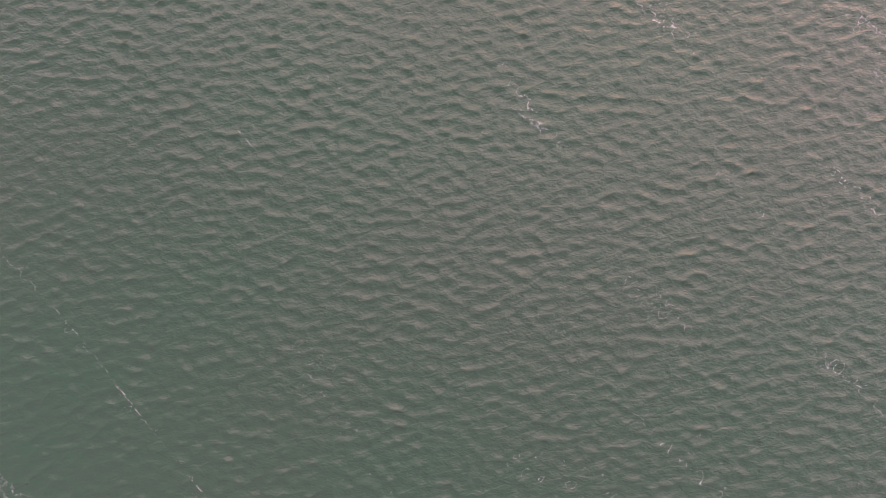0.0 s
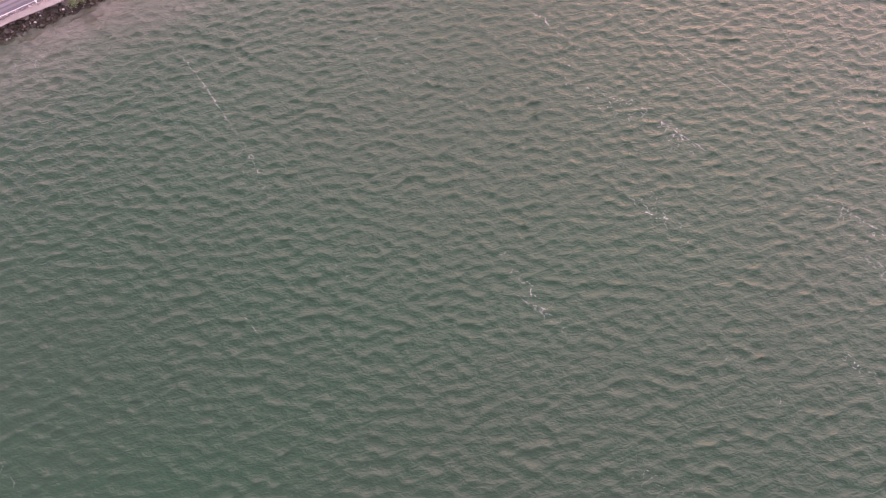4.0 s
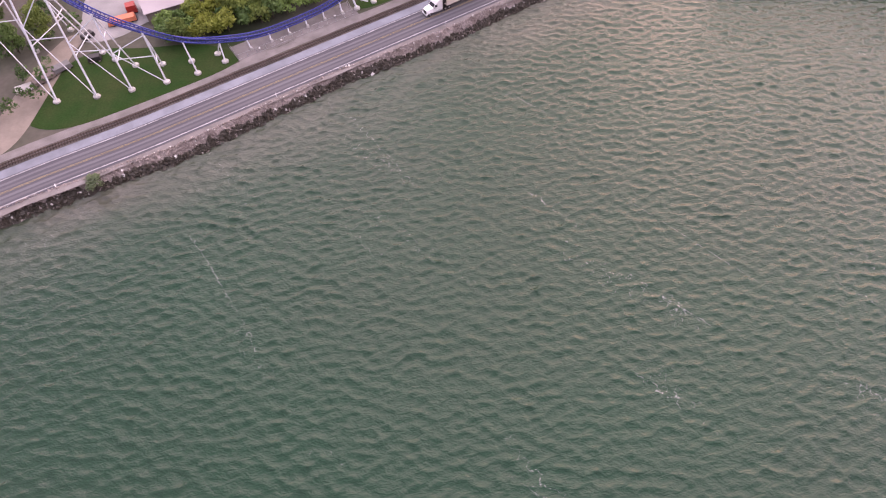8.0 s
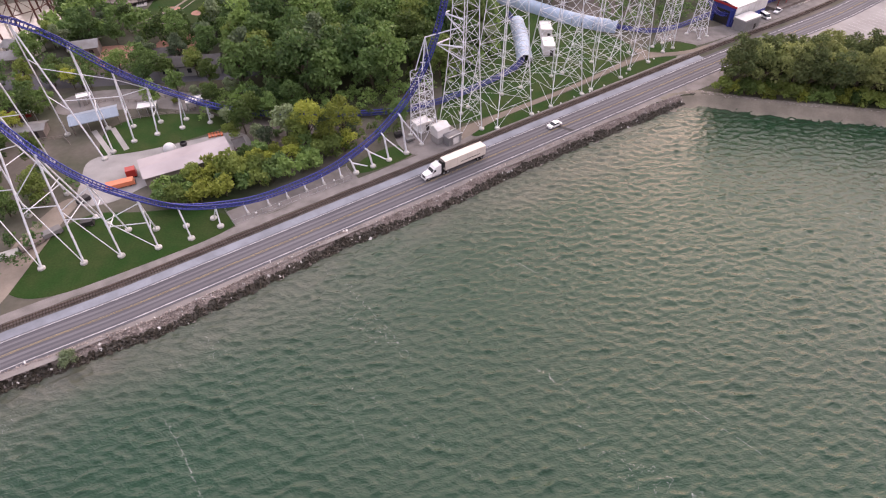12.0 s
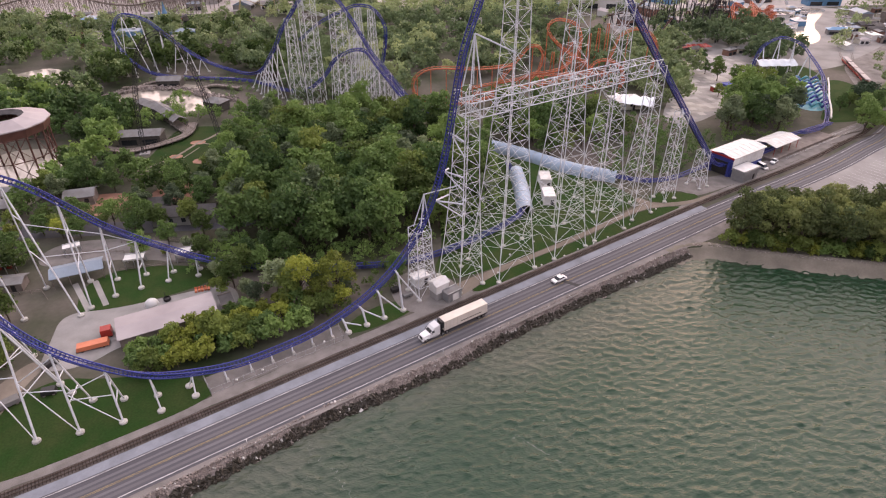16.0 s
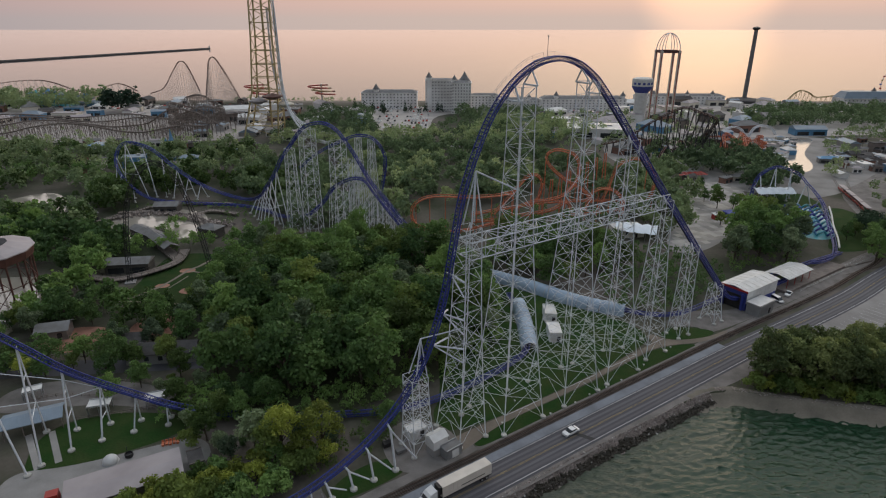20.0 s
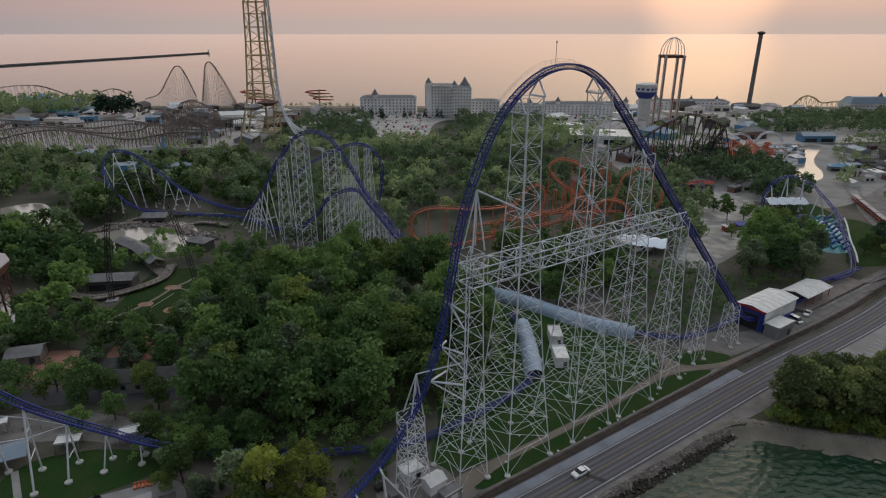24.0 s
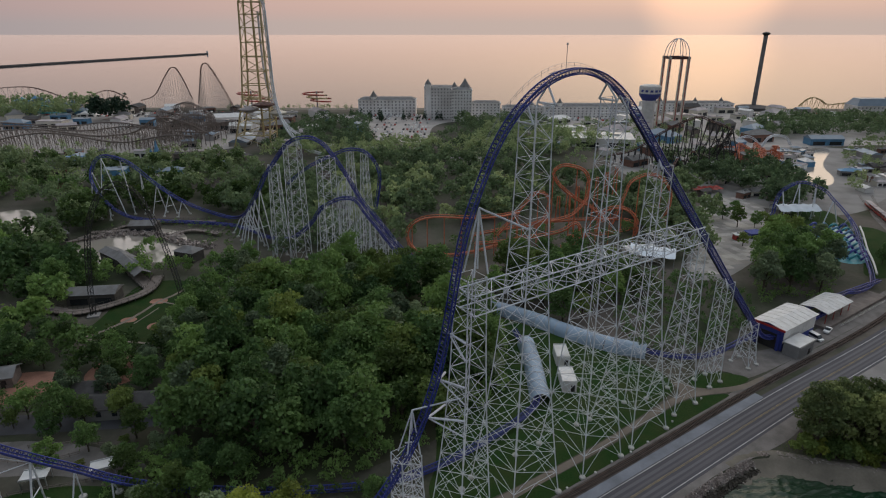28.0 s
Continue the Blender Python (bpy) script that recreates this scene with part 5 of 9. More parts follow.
OAK, MAPLE, WILLOW, YELLOW, POPLAR, CONIFER = M_LEAF
PROTO = {
    "oak": [make_tree(11, 17, 13, "round", OAK, 2050, 0.56, "tall broad dark green deciduous tree in full leaf"), make_tree(12, 14.5, 11, "round", OAK, 1700, 0.54, "rounded dark green deciduous tree in full leaf")],
    "maple": [make_tree(21, 15, 11.5, "round", MAPLE, 1800, 0.54, "fresh green deciduous tree with a rounded crown"), make_tree(22, 11.5, 9, "round", MAPLE, 1350, 0.5, "smaller fresh green deciduous tree")],
    "willow": [make_tree(31, 14, 10, "round", WILLOW, 1650, 0.5, "feathery grey-green deciduous tree"), make_tree(32, 10, 8, "round", WILLOW, 1200, 0.46, "small grey-green feathery tree")],
    "yellow": [make_tree(41, 13, 11, "airy", YELLOW, 2300, 0.33, "yellowing open-crowned deciduous tree")],
    "bush": [make_tree(51, 5.2, 5.8, "bush", MAPLE, 900, 0.36, "dense rounded fresh green shrub"), make_tree(52, 3.6, 4.6, "bush", OAK, 600, 0.33, "low dark green shrub"), make_tree(53, 4.4, 5.2, "bush", YELLOW, 700, 0.33, "loose yellow-green leafy shrub")],
    "poplar": [make_tree(71, 13, 8.5, "airy", POPLAR, 2500, 0.31, "feathery olive-green tree with upright limbs"), make_tree(72, 10.5, 8, "airy", POPLAR, 2000, 0.3, "smaller feathery olive-green tree")],
    "conifer": [make_tree(61, 13, 5.5, "conifer", CONIFER, 1300, 0.42, "dark narrow pointed conifer")],
}
USED = set()
GARDEN = [(-121, 277), (-97, 279), (-90, 262), (-86, 230), (-92, 226), (-121, 227), (-119, 240), (-120, 256)]


def plant(kind, x, y, scale=1.0, r=random, z=G):
    p = r.choice(PROTO[kind])
    s = scale * r.uniform(0.85, 1.15)
    m = pose(x, y, z, r.uniform(-3, 3), r.uniform(-3, 3), r.uniform(0, 360))
    if p.name not in USED:
        USED.add(p.name)
        p.matrix_basis, t = m, p
    else:
        t = copy_thing(p, m)
    t.scale = (s, s, s * r.uniform(0.9, 1.1))
    return t


def grow(poly, spacing, kinds, seed, scale=1.0, keep=1.0, group="trees in the park", z=G):
    """Plants a wood within an outline, no two trees nearer than spacing."""
    r = random.Random(seed)
    xs, ys = [p[0] for p in poly], [p[1] for p in poly]
    area = (max(xs) - min(xs)) * (max(ys) - min(ys))
    done = []
    for _ in range(int(area / spacing ** 2 * 6)):
        x, y = r.uniform(min(xs), max(xs)), r.uniform(min(ys), max(ys))
        if inside(x, y, poly) and not inside(x, y, GARDEN) and all((x - a) ** 2 + (y - b) ** 2 > spacing ** 2 for a, b in done) and r.random() < keep:
            done.append((x, y))
            tagged(plant(r.choice(kinds), x, y, scale, r, z), group=group)


# the wood between the drop and the gardens
grow([(-64, 176), (-72, 215), (-62, 262), (-40, 283), (-4, 276), (14, 240), (16, 206), (2, 186), (-22, 172), (-44, 168)], 6.6, ["oak", "oak", "maple", "maple", "oak", "willow"], 1, 1.2, group="trees of the central wood")
# trees and hedge in front of the low track
grow(uv((9, 137), (24, 131.5), (48, 128.5), (57, 129.5), (60, 138), (46, 142), (14, 144)), 3.0, ["bush"], 2, 1.4, group="hedge trees")
grow(uv((48, 143), (58, 139), (70, 134), (72, 142), (58, 152), (48, 152)), 5.0, ["maple", "willow", "bush"], 3, 0.62, group="hedge trees")
plant("yellow", -37, 148, 1.15)
plant("yellow", -27.5, 149, 1.15)
plant("yellow", -31.5, 145, 0.85)
plant("willow", -44, 149, 0.85)
plant("willow", -49, 146, 0.8)
plant("oak", -12, 158, 0.6)
for kind, x, y, s_ in (("willow", -63, 157, 0.7), ("maple", -57, 152.5, 0.72), ("willow", -52.5, 149, 0.62), ("bush", -60, 150.5, 1.1), ("bush", -66, 161, 1.1), ("maple", -70, 166, 0.6), ("bush", -34, 155, 1.2), ("bush", -26, 146, 1.1)):
    plant(kind, x, y, s_)
lone = make_tree(54, 3.4, 4.6, "bush", WILLOW, 900, 0.24, "pale green shrub on the stone bank")
lone.matrix_basis = pose(*W(-17.5, 100.7, 0.8), 0, 0, 40)
# thicket on the point
grow([(90, 179), (108, 175), (130, 171), (172, 165), (180, 178), (150, 190), (122, 193), (104, 192), (93, 187)], 4.2, ["poplar"], 4, 1.42, group="thicket on the shore", z=1.8)
grow([(88, 176.5), (108, 172.5), (130, 168.5), (190, 160), (192, 163), (130, 172), (108, 176), (90, 180)], 2.6, ["bush"], 5, 1.15, group="thicket on the shore", z=1.2)
# behind and beside the towers
grow([(20, 262), (48, 238), (70, 258), (82, 262), (76, 286), (60, 300), (28, 292)], 7.0, ["oak", "maple"], 6, 1.0)
grow([(120, 264), (148, 270), (164, 292), (168, 312), (152, 316), (130, 290)], 6.4, ["oak", "oak", "willow"], 7, 1.15)
grow([(182, 268), (198, 272), (208, 288), (207, 304), (196, 296)], 5.0, ["oak", "bush"], 8, 0.85)
# gardens and woods on the other side
grow([(-128, 176), (-112, 178), (-70, 196), (-74, 226), (-92, 200), (-128, 188)], 8.5, ["oak", "maple", "willow"], 9, 0.75)
grow([(-142, 192), (-118, 212), (-122, 232), (-138, 238)], 7.5, ["oak", "willow", "maple"], 10, 0.8)
grow([(-162, 262), (-146, 266), (-146, 284), (-160, 284)], 7.0, ["oak", "willow", "conifer"], 11, 0.85)
grow([(-86, 220), (-70, 214), (-66, 268), (-80, 290), (-92, 278)], 7.0, ["willow", "oak"], 12, 0.85)
grow(uv((-30, 150), (-14, 152), (-8, 164), (-12, 190), (-30, 200), (-48, 180)), 7.0, ["oak", "maple"], 13, 0.6)
grow(uv((-40, 185), (-10, 192), (-4, 204), (12, 214), (0, 232), (-36, 222)), 7.0, ["oak", "maple", "yellow"], 14, 0.65)
grow(uv((22, 186), (34, 182), (48, 178), (48, 186), (30, 194), (20, 192)), 5.5, ["oak", "willow", "bush"], 15, 0.55)
grow([(-102, 206), (-84, 199), (-66, 200), (-62, 250), (-76, 244), (-90, 226)], 6.8, ["oak", "maple", "willow"], 16, 0.8)
grow([(-128, 176), (-90, 180), (-64, 176), (-58, 186), (-90, 188), (-128, 184)], 7.0, ["oak", "maple"], 17, 0.6)
grow([(-60, 158), (-46, 156), (-44, 166), (-60, 172)], 5.0, ["oak", "maple"], 18, 0.6)
# shade trees on the midway plaza and beyond the last curve
for kind, x, y, s_ in (("oak", 147.7, 363, 0.75), ("maple", 149.5, 349.5, 0.7), ("oak", 152, 382, 0.75), ("maple", 140, 322, 0.62), ("oak", 157.5, 372, 0.7), ("bush", 143, 369, 1.2), ("oak", 158, 349, 0.65), ("oak", 190, 300, 0.62), ("maple", 197, 305, 0.6), ("oak", 200, 312, 0.55)):
    plant(kind, x, y, s_)


# open places kept free of the far woods: orange coaster, water, lots, plaza
CLEAR = [[(-20, 300), (60, 303), (112, 312), (120, 352), (60, 368), (-12, 345)]]
CLEAR.append([(-252, 338), (-228, 322), (-203, 315), (-194, 330), (-208, 345), (-212, 374), (-232, 382), (-254, 370)])
CLEAR.append([(-188, 210), (-162, 200), (-145, 210), (-144, 242), (-160, 256), (-188, 252)])
CLEAR.append([(-165, 288), (-140, 280), (-116, 288), (-98, 300), (-102, 324), (-160, 324)])
CLEAR.append([(-68, 572), (-14, 562), (-16, 690), (40, 700), (40, 745), (-150, 745), (-150, 700), (-86, 690)])
CLEAR.append([(110, 300), (152, 300), (152, 340), (197, 400), (170, 432), (150, 410), (126, 350)])
CLEAR.append([(216, 430), (246, 425), (300, 520), (322, 556), (300, 562), (212, 450)])
CLEAR.append([(-286, 470), (-250, 470), (-180, 490), (-180, 520), (-230, 520), (-286, 500)])
CLEAR.append([(212, 480), (262, 480), (266, 530), (216, 530)])
CLEAR.append([(-174, 296), (-120, 284), (-84, 300), (-78, 316), (-92, 346), (-112, 364), (-150, 368), (-176, 360)])
CLEAR.append([(-260, 395), (-200, 390), (-190, 412), (-260, 420)])
CLEAR.append([(-330, 440), (-150, 436), (-150, 446), (-330, 452)])



def far_wood(name, poly, spacing, leaf, seed, hs=(9, 15), per=150, keep=1.0, label="distant mixed trees of the park", kinds=("round",), clear=True):
    """A wood too far off to count, as one mesh of many clumps."""
    r = random.Random(seed)
    xs, ys = [p[0] for p in poly], [p[1] for p in poly]
    V, F, n, done = [], [], 0, {}
    for k in range(int((max(xs) - min(xs)) * (max(ys) - min(ys)) / spacing ** 2 * 3)):
        x, y = r.uniform(min(xs), max(xs)), r.uniform(min(ys), max(ys))
        cell = (int(x / spacing), int(y / spacing))
        if cell in done or not inside(x, y, poly) or inside(x, y, GARDEN) or r.random() > keep or (clear and any(inside(x, y, c) for c in CLEAR)):
            continue
        done[cell] = 1
        h = r.uniform(*hs)
        w = h * r.uniform(0.65, 0.95)
        kind = r.choice(kinds)
        v, f = leaf_cloud(seed * 1000 + k, lobes_for(r, h, w if kind != "conifer" else h * 0.42, kind), int(per * 0.85), h * 0.064)
        V.append(v + np.array([x, y, G]))
        F.append(f + n)
        n += len(v)
    ob = part(name, cloud_mesh(name, np.concatenate(V), np.concatenate(F), leaf), None, None)
    return tagged(ob, label, "trees", kind="stuff")


far_wood("far_trees", [(-112, 312), (-90, 300), (-60, 302), (-20, 312), (20, 300), (60, 306), (110, 312), (130, 330), (120, 420), (60, 470), (0, 500), (-60, 500), (-110, 470), (-130, 400)], 10.03, M_HAZYLEAF, 1, (9.5, 16), per=310, keep=0.6, label="dense dark green trees beyond the coaster")
far_wood("far_trees", [(-60, 330), (40, 330), (60, 420), (-20, 470), (-80, 430)], 14.16, M_HAZYLEAF, 2, (9.5, 16), per=270, keep=0.5, label="green trees beyond the coaster, greyed by painted haze")
far_wood("far_trees", [(-300, 290), (-240, 270), (-200, 280), (-160, 300), (-150, 330), (-180, 380), (-130, 420), (-130, 500), (-330, 500), (-400, 420)], 11.21, M_HAZYLEAF, 3, (9.5, 16), per=229, keep=0.42, label="park trees round the ponds")
far_wood("far_trees", [(-300, 290), (-160, 305), (-140, 480), (-330, 480)], 15.34, MAPLE, 4, (9.5, 16), per=256, keep=0.34, label="lighter green park trees")
far_wood("far_trees", [(-220, 200), (-178, 190), (-180, 230), (-205, 240), (-210, 300), (-260, 290), (-300, 240)], 9, OAK, 5, per=220, keep=0.8, label="dark trees beside the round ride")
far_wood("far_trees", [(150, 410), (205, 370), (215, 420), (260, 470), (250, 520), (180, 520), (140, 470)], 11.8, M_HAZYLEAF, 6, (9.5, 16), per=270, keep=0.45, label="trees between the midways")
far_wood("far_trees", [(-140, 500), (60, 505), (140, 560), (100, 640), (40, 640), (20, 560), (-140, 545)], 10, M_HAZYLEAF, 7, per=150, keep=0.6, label="distant trees before the hotels")
far_wood("far_trees", [(-150, 540), (-62, 530), (-64, 570), (-82, 694), (-140, 698)], 9.5, M_HAZYLEAF, 52, (9, 15), per=150, keep=0.85, label="dark wood beside the car park")
far_wood("far_trees", [(-320, 384), (-250, 384), (-212, 384), (-196, 396), (-196, 424), (-320, 424)], 8.5, OAK, 53, (6, 11), per=190, keep=0.72, label="dark park trees behind the pond", clear=False)
far_wood("undergrowth", [(-178, 343), (-150, 351), (-112, 358), (-96, 342), (-100, 318), (-112, 316), (-124, 342), (-150, 347)], 3.4, OAK, 54, (1.6, 3.6), per=90, keep=0.6, label="low shrubs along the raft ride channel", kinds=("bush",), clear=False)
far_wood("far_trees", [(-180, 262), (-158, 256), (-144, 262), (-142, 282), (-156, 288), (-178, 288)], 6.8, OAK, 56, (7, 12), per=260, keep=0.9, label="dark trees behind the boathouse", clear=False)
far_wood("far_trees", [(-216, 366), (-198, 356), (-182, 348), (-184, 334), (-200, 340), (-210, 352)], 6.5, MAPLE, 57, (3, 8), per=170, keep=0.7, label="shrubs and small trees on the pond bank", clear=False)
far_wood("far_trees", [(-141, 302), (-132, 304), (-130, 318), (-138, 322)], 5, OAK, 55, (4, 7), per=200, keep=0.8, label="small dark trees beside the covered bridge", clear=False)
far_wood("far_trees", [(20, 640), (100, 650), (90, 690), (10, 680)], 10, M_HAZYLEAF, 8, per=140, label="distant trees below the hotel tower")
far_wood("far_trees", [(290, 600), (420, 600), (520, 640), (520, 700), (400, 700), (300, 660)], 9.5, M_HAZYLEAF, 9, (11, 18), per=150, keep=0.95, label="distant dark trees on the midway")
far_wood("far_trees", [(-800, 690), (-420, 690), (-400, 770), (-800, 775)], 13, M_HAZYLEAF, 10, (14, 24), per=130, label="distant belt of trees near the lake")
far_wood("far_trees", [(-420, 510), (-130, 505), (-150, 560), (-420, 600)], 16, M_HAZYLEAF, 11, (6, 9), per=120, keep=0.12, label="distant park trees")
far_wood("far_trees", [(-380, 690), (-355, 690), (-345, 720), (-380, 725)], 9, CONIFER, 12, (20, 28), per=150, label="distant clump of tall dark trees")
far_wood("far_trees", [(-260, 770), (-100, 772), (-100, 782), (-260, 782)], 9, M_HAZYLEAF, 13, (6, 10), per=80, label="low trees behind the lake beach")
far_wood("far_trees", [(320, 500), (520, 480), (600, 560), (420, 590), (330, 560)], 16, M_HAZYLEAF, 14, per=140, keep=0.45, label="scattered distant trees")
far_wood("far_trees", [(-110, 690), (-20, 690), (0, 705), (-110, 735)], 12, CONIFER, 15, (9, 13), per=120, keep=0.7, label="dark trees before the hotel", kinds=("conifer",), clear=False)

far_wood("undergrowth", [(118, 258), (146, 264), (166, 290), (170, 316), (150, 318), (128, 288)], 4.5, OAK, 20, (3, 5), per=110, label="dark shrubs under the trees by the station", kinds=("bush",), clear=False)
# undergrowth and park woods that close the gaps
far_wood("undergrowth", [(90, 177), (108, 173.5), (130, 169.5), (190, 160.5), (186, 178), (150, 190), (122, 193), (104, 192), (93, 187)], 2.4, POPLAR, 21, (2.6, 4.6), per=110, label="dense grey-green undergrowth of the shore thicket", kinds=("bush",), clear=False)
far_wood("weeds", [(84, 176), (108, 171.5), (130, 167.5), (190, 158.5), (190, 161), (130, 170.5), (108, 174.5), (84, 180)], 1.1, MAPLE, 22, (0.5, 1.3), per=26, keep=0.7, label="low weeds along the cove bank", kinds=("bush",), clear=False)
far_wood("far_trees", [(-238, 285), (-178, 274), (-172, 300), (-205, 316), (-232, 322)], 8.85, OAK, 23, (9.5, 16), per=405, keep=0.8, label="dense park trees by the pond", clear=False)
far_wood("far_trees", [(-206, 262), (-166, 272), (-146, 268), (-143, 284), (-160, 292), (-176, 300), (-206, 298)], 7.6, OAK, 50, (10, 16), per=360, keep=0.85, label="dense trees between the ponds", clear=False)
far_wood("far_trees", [(-145, 214), (-138, 206), (-134, 240), (-141, 262), (-154, 264), (-144, 244)], 7.0, OAK, 51, (9, 13), per=330, keep=0.8, label="dark trees beside the boathouse deck", clear=False)
far_wood("far_trees", [(-198, 336), (-150, 340), (-118, 342), (-100, 322), (-82, 330), (-92, 400), (-200, 404)], 10.03, MAPLE, 24, (9.5, 16), per=351, keep=0.62, label="fresh green park trees behind the raft ride")
far_wood("far_trees", [(-150, 270), (-112, 282), (-92, 280), (-88, 300), (-122, 292), (-150, 284)], 6, OAK, 25, (5, 9), per=220, keep=0.9, label="park trees between boathouse and wood", clear=False)
far_wood("far_trees", [(-146, 206), (-136, 200), (-128, 236), (-136, 246), (-146, 240)], 7.5, OAK, 26, (8, 12), per=320, keep=0.85, label="dark trees before the boathouse", clear=False)
far_wood("far_trees", [(96, 300), (112, 300), (136, 350), (150, 400), (140, 430), (112, 420), (100, 350)], 9.44, M_HAZYLEAF, 28, (9.5, 16), per=405, keep=0.7, label="trees beside the midway plaza", clear=False)
far_wood("far_trees", [(186, 372), (206, 378), (226, 412), (222, 470), (180, 500), (168, 450), (180, 412)], 10.03, M_HAZYLEAF, 29, (9.5, 16), per=351, keep=0.55, label="trees beyond the midway plaza", clear=False)
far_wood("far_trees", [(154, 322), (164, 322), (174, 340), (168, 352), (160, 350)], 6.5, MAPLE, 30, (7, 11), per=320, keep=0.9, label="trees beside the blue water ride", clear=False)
far_wood("far_trees", [(240, 400), (262, 420), (300, 470), (330, 520), (330, 560), (300, 510), (262, 450)], 10, M_HAZYLEAF, 31, (6, 10), per=160, keep=0.45, label="scattered trees beyond the channel", clear=False)
far_wood("far_trees", [(222, 300), (262, 330), (285, 400), (260, 396), (238, 350), (212, 306)], 7.5, M_HAZYLEAF, 32, (5, 10), per=240, keep=0.4, label="trees by the train sidings", clear=False)
far_wood("far_trees", [(-420, 420), (-250, 410), (-150, 420), (-150, 505), (-420, 515)], 11, M_HAZYLEAF, 33, (7, 12), per=120, keep=0.36, label="park trees before the timber coasters", clear=False)
far_wood("far_trees", [(60, 480), (150, 500), (200, 560), (330, 600), (300, 680), (100, 680)], 13, M_HAZYLEAF, 34, (7, 11), per=110, keep=0.42, label="trees among the midway buildings", clear=False)
far_wood("undergrowth", [(-74, 158), (-44, 160), (-20, 166), (4, 181), (20, 204), (20, 240), (10, 240), (8, 208), (-22, 176), (-44, 170), (-66, 178)], 3.2, OAK, 35, (3, 6), per=130, label="dense dark undergrowth along the wood's edge", kinds=("bush",), clear=False)
far_wood("undergrowth", [(-110, 206), (-84, 204), (-70, 216), (-76, 240), (-92, 236), (-108, 226)], 5.2, MAPLE, 36, (5, 9), per=210, keep=0.75, label="garden trees beside the lawn", clear=False)
far_wood("undergrowth", [(-86, 242), (-76, 240), (-74, 280), (-90, 284)], 5, OAK, 38, (6, 10), per=200, label="dark garden trees beside the wood", clear=False)
far_wood("undergrowth", uv((-34, 134), (-22, 130), (-12, 147), (-4, 156), (-10, 168), (-30, 160)), 5, OAK, 39, (3, 6), per=150, keep=0.7, label="dark shrubs beside the service track", clear=False)
far_wood("undergrowth", uv((60, 128), (78, 130), (92, 142), (80, 146), (60, 156), (50, 154), (52, 146)), 4, MAPLE, 40, (2.5, 5), per=150, keep=0.7, label="shrubs behind the low track", kinds=("bush",), clear=False)
far_wood("far_trees", [(198, 296), (208, 292), (220, 316), (216, 330), (206, 322)], 5, CONIFER, 41, (7, 10), per=260, label="dark trees inside the curve of the railway", clear=False)
far_wood("undergrowth", [(62, 222), (84, 226), (104, 240), (118, 262), (110, 284), (84, 286), (62, 262)], 4.2, OAK, 42, (3, 6), per=150, label="dark shrubs behind the lift towers", kinds=("bush",), clear=False)
far_wood("far_trees", [(-24, 476), (60, 480), (96, 540), (92, 690), (24, 690), (-8, 600)], 10, M_HAZYLEAF, 43, (8, 13), per=130, keep=0.85, label="dark trees before the tall hotel", clear=False)
far_wood("undergrowth", [(-130, 212), (-114, 209), (-108, 224), (-118, 236), (-132, 232)], 5.5, OAK, 44, (6, 10), per=220, keep=0.85, label="dark garden shrubs beside the boathouse", clear=False)
far_wood("undergrowth", [(-150, 176), (-92, 188), (-86, 200), (-112, 206), (-136, 198), (-152, 190)], 5.5, OAK, 45, (3, 6.5), per=150, keep=0.6, label="dark shrubs among the garden paths", clear=False)
far_wood("undergrowth", [(0, 306), (40, 304), (70, 312), (108, 322), (114, 344), (60, 350), (10, 335)], 7, OAK, 46, (3, 7), per=120, keep=0.6, label="low trees under the orange coaster", clear=False)

# ---------------------------------------------------------------- building kit
def local(at, rz):
    """A maker of world points from a thing's own axes."""
    m = pose(*at, 0, 0, rz)
    return lambda x, y, z=0.0: m @ Vector((x, y, z))


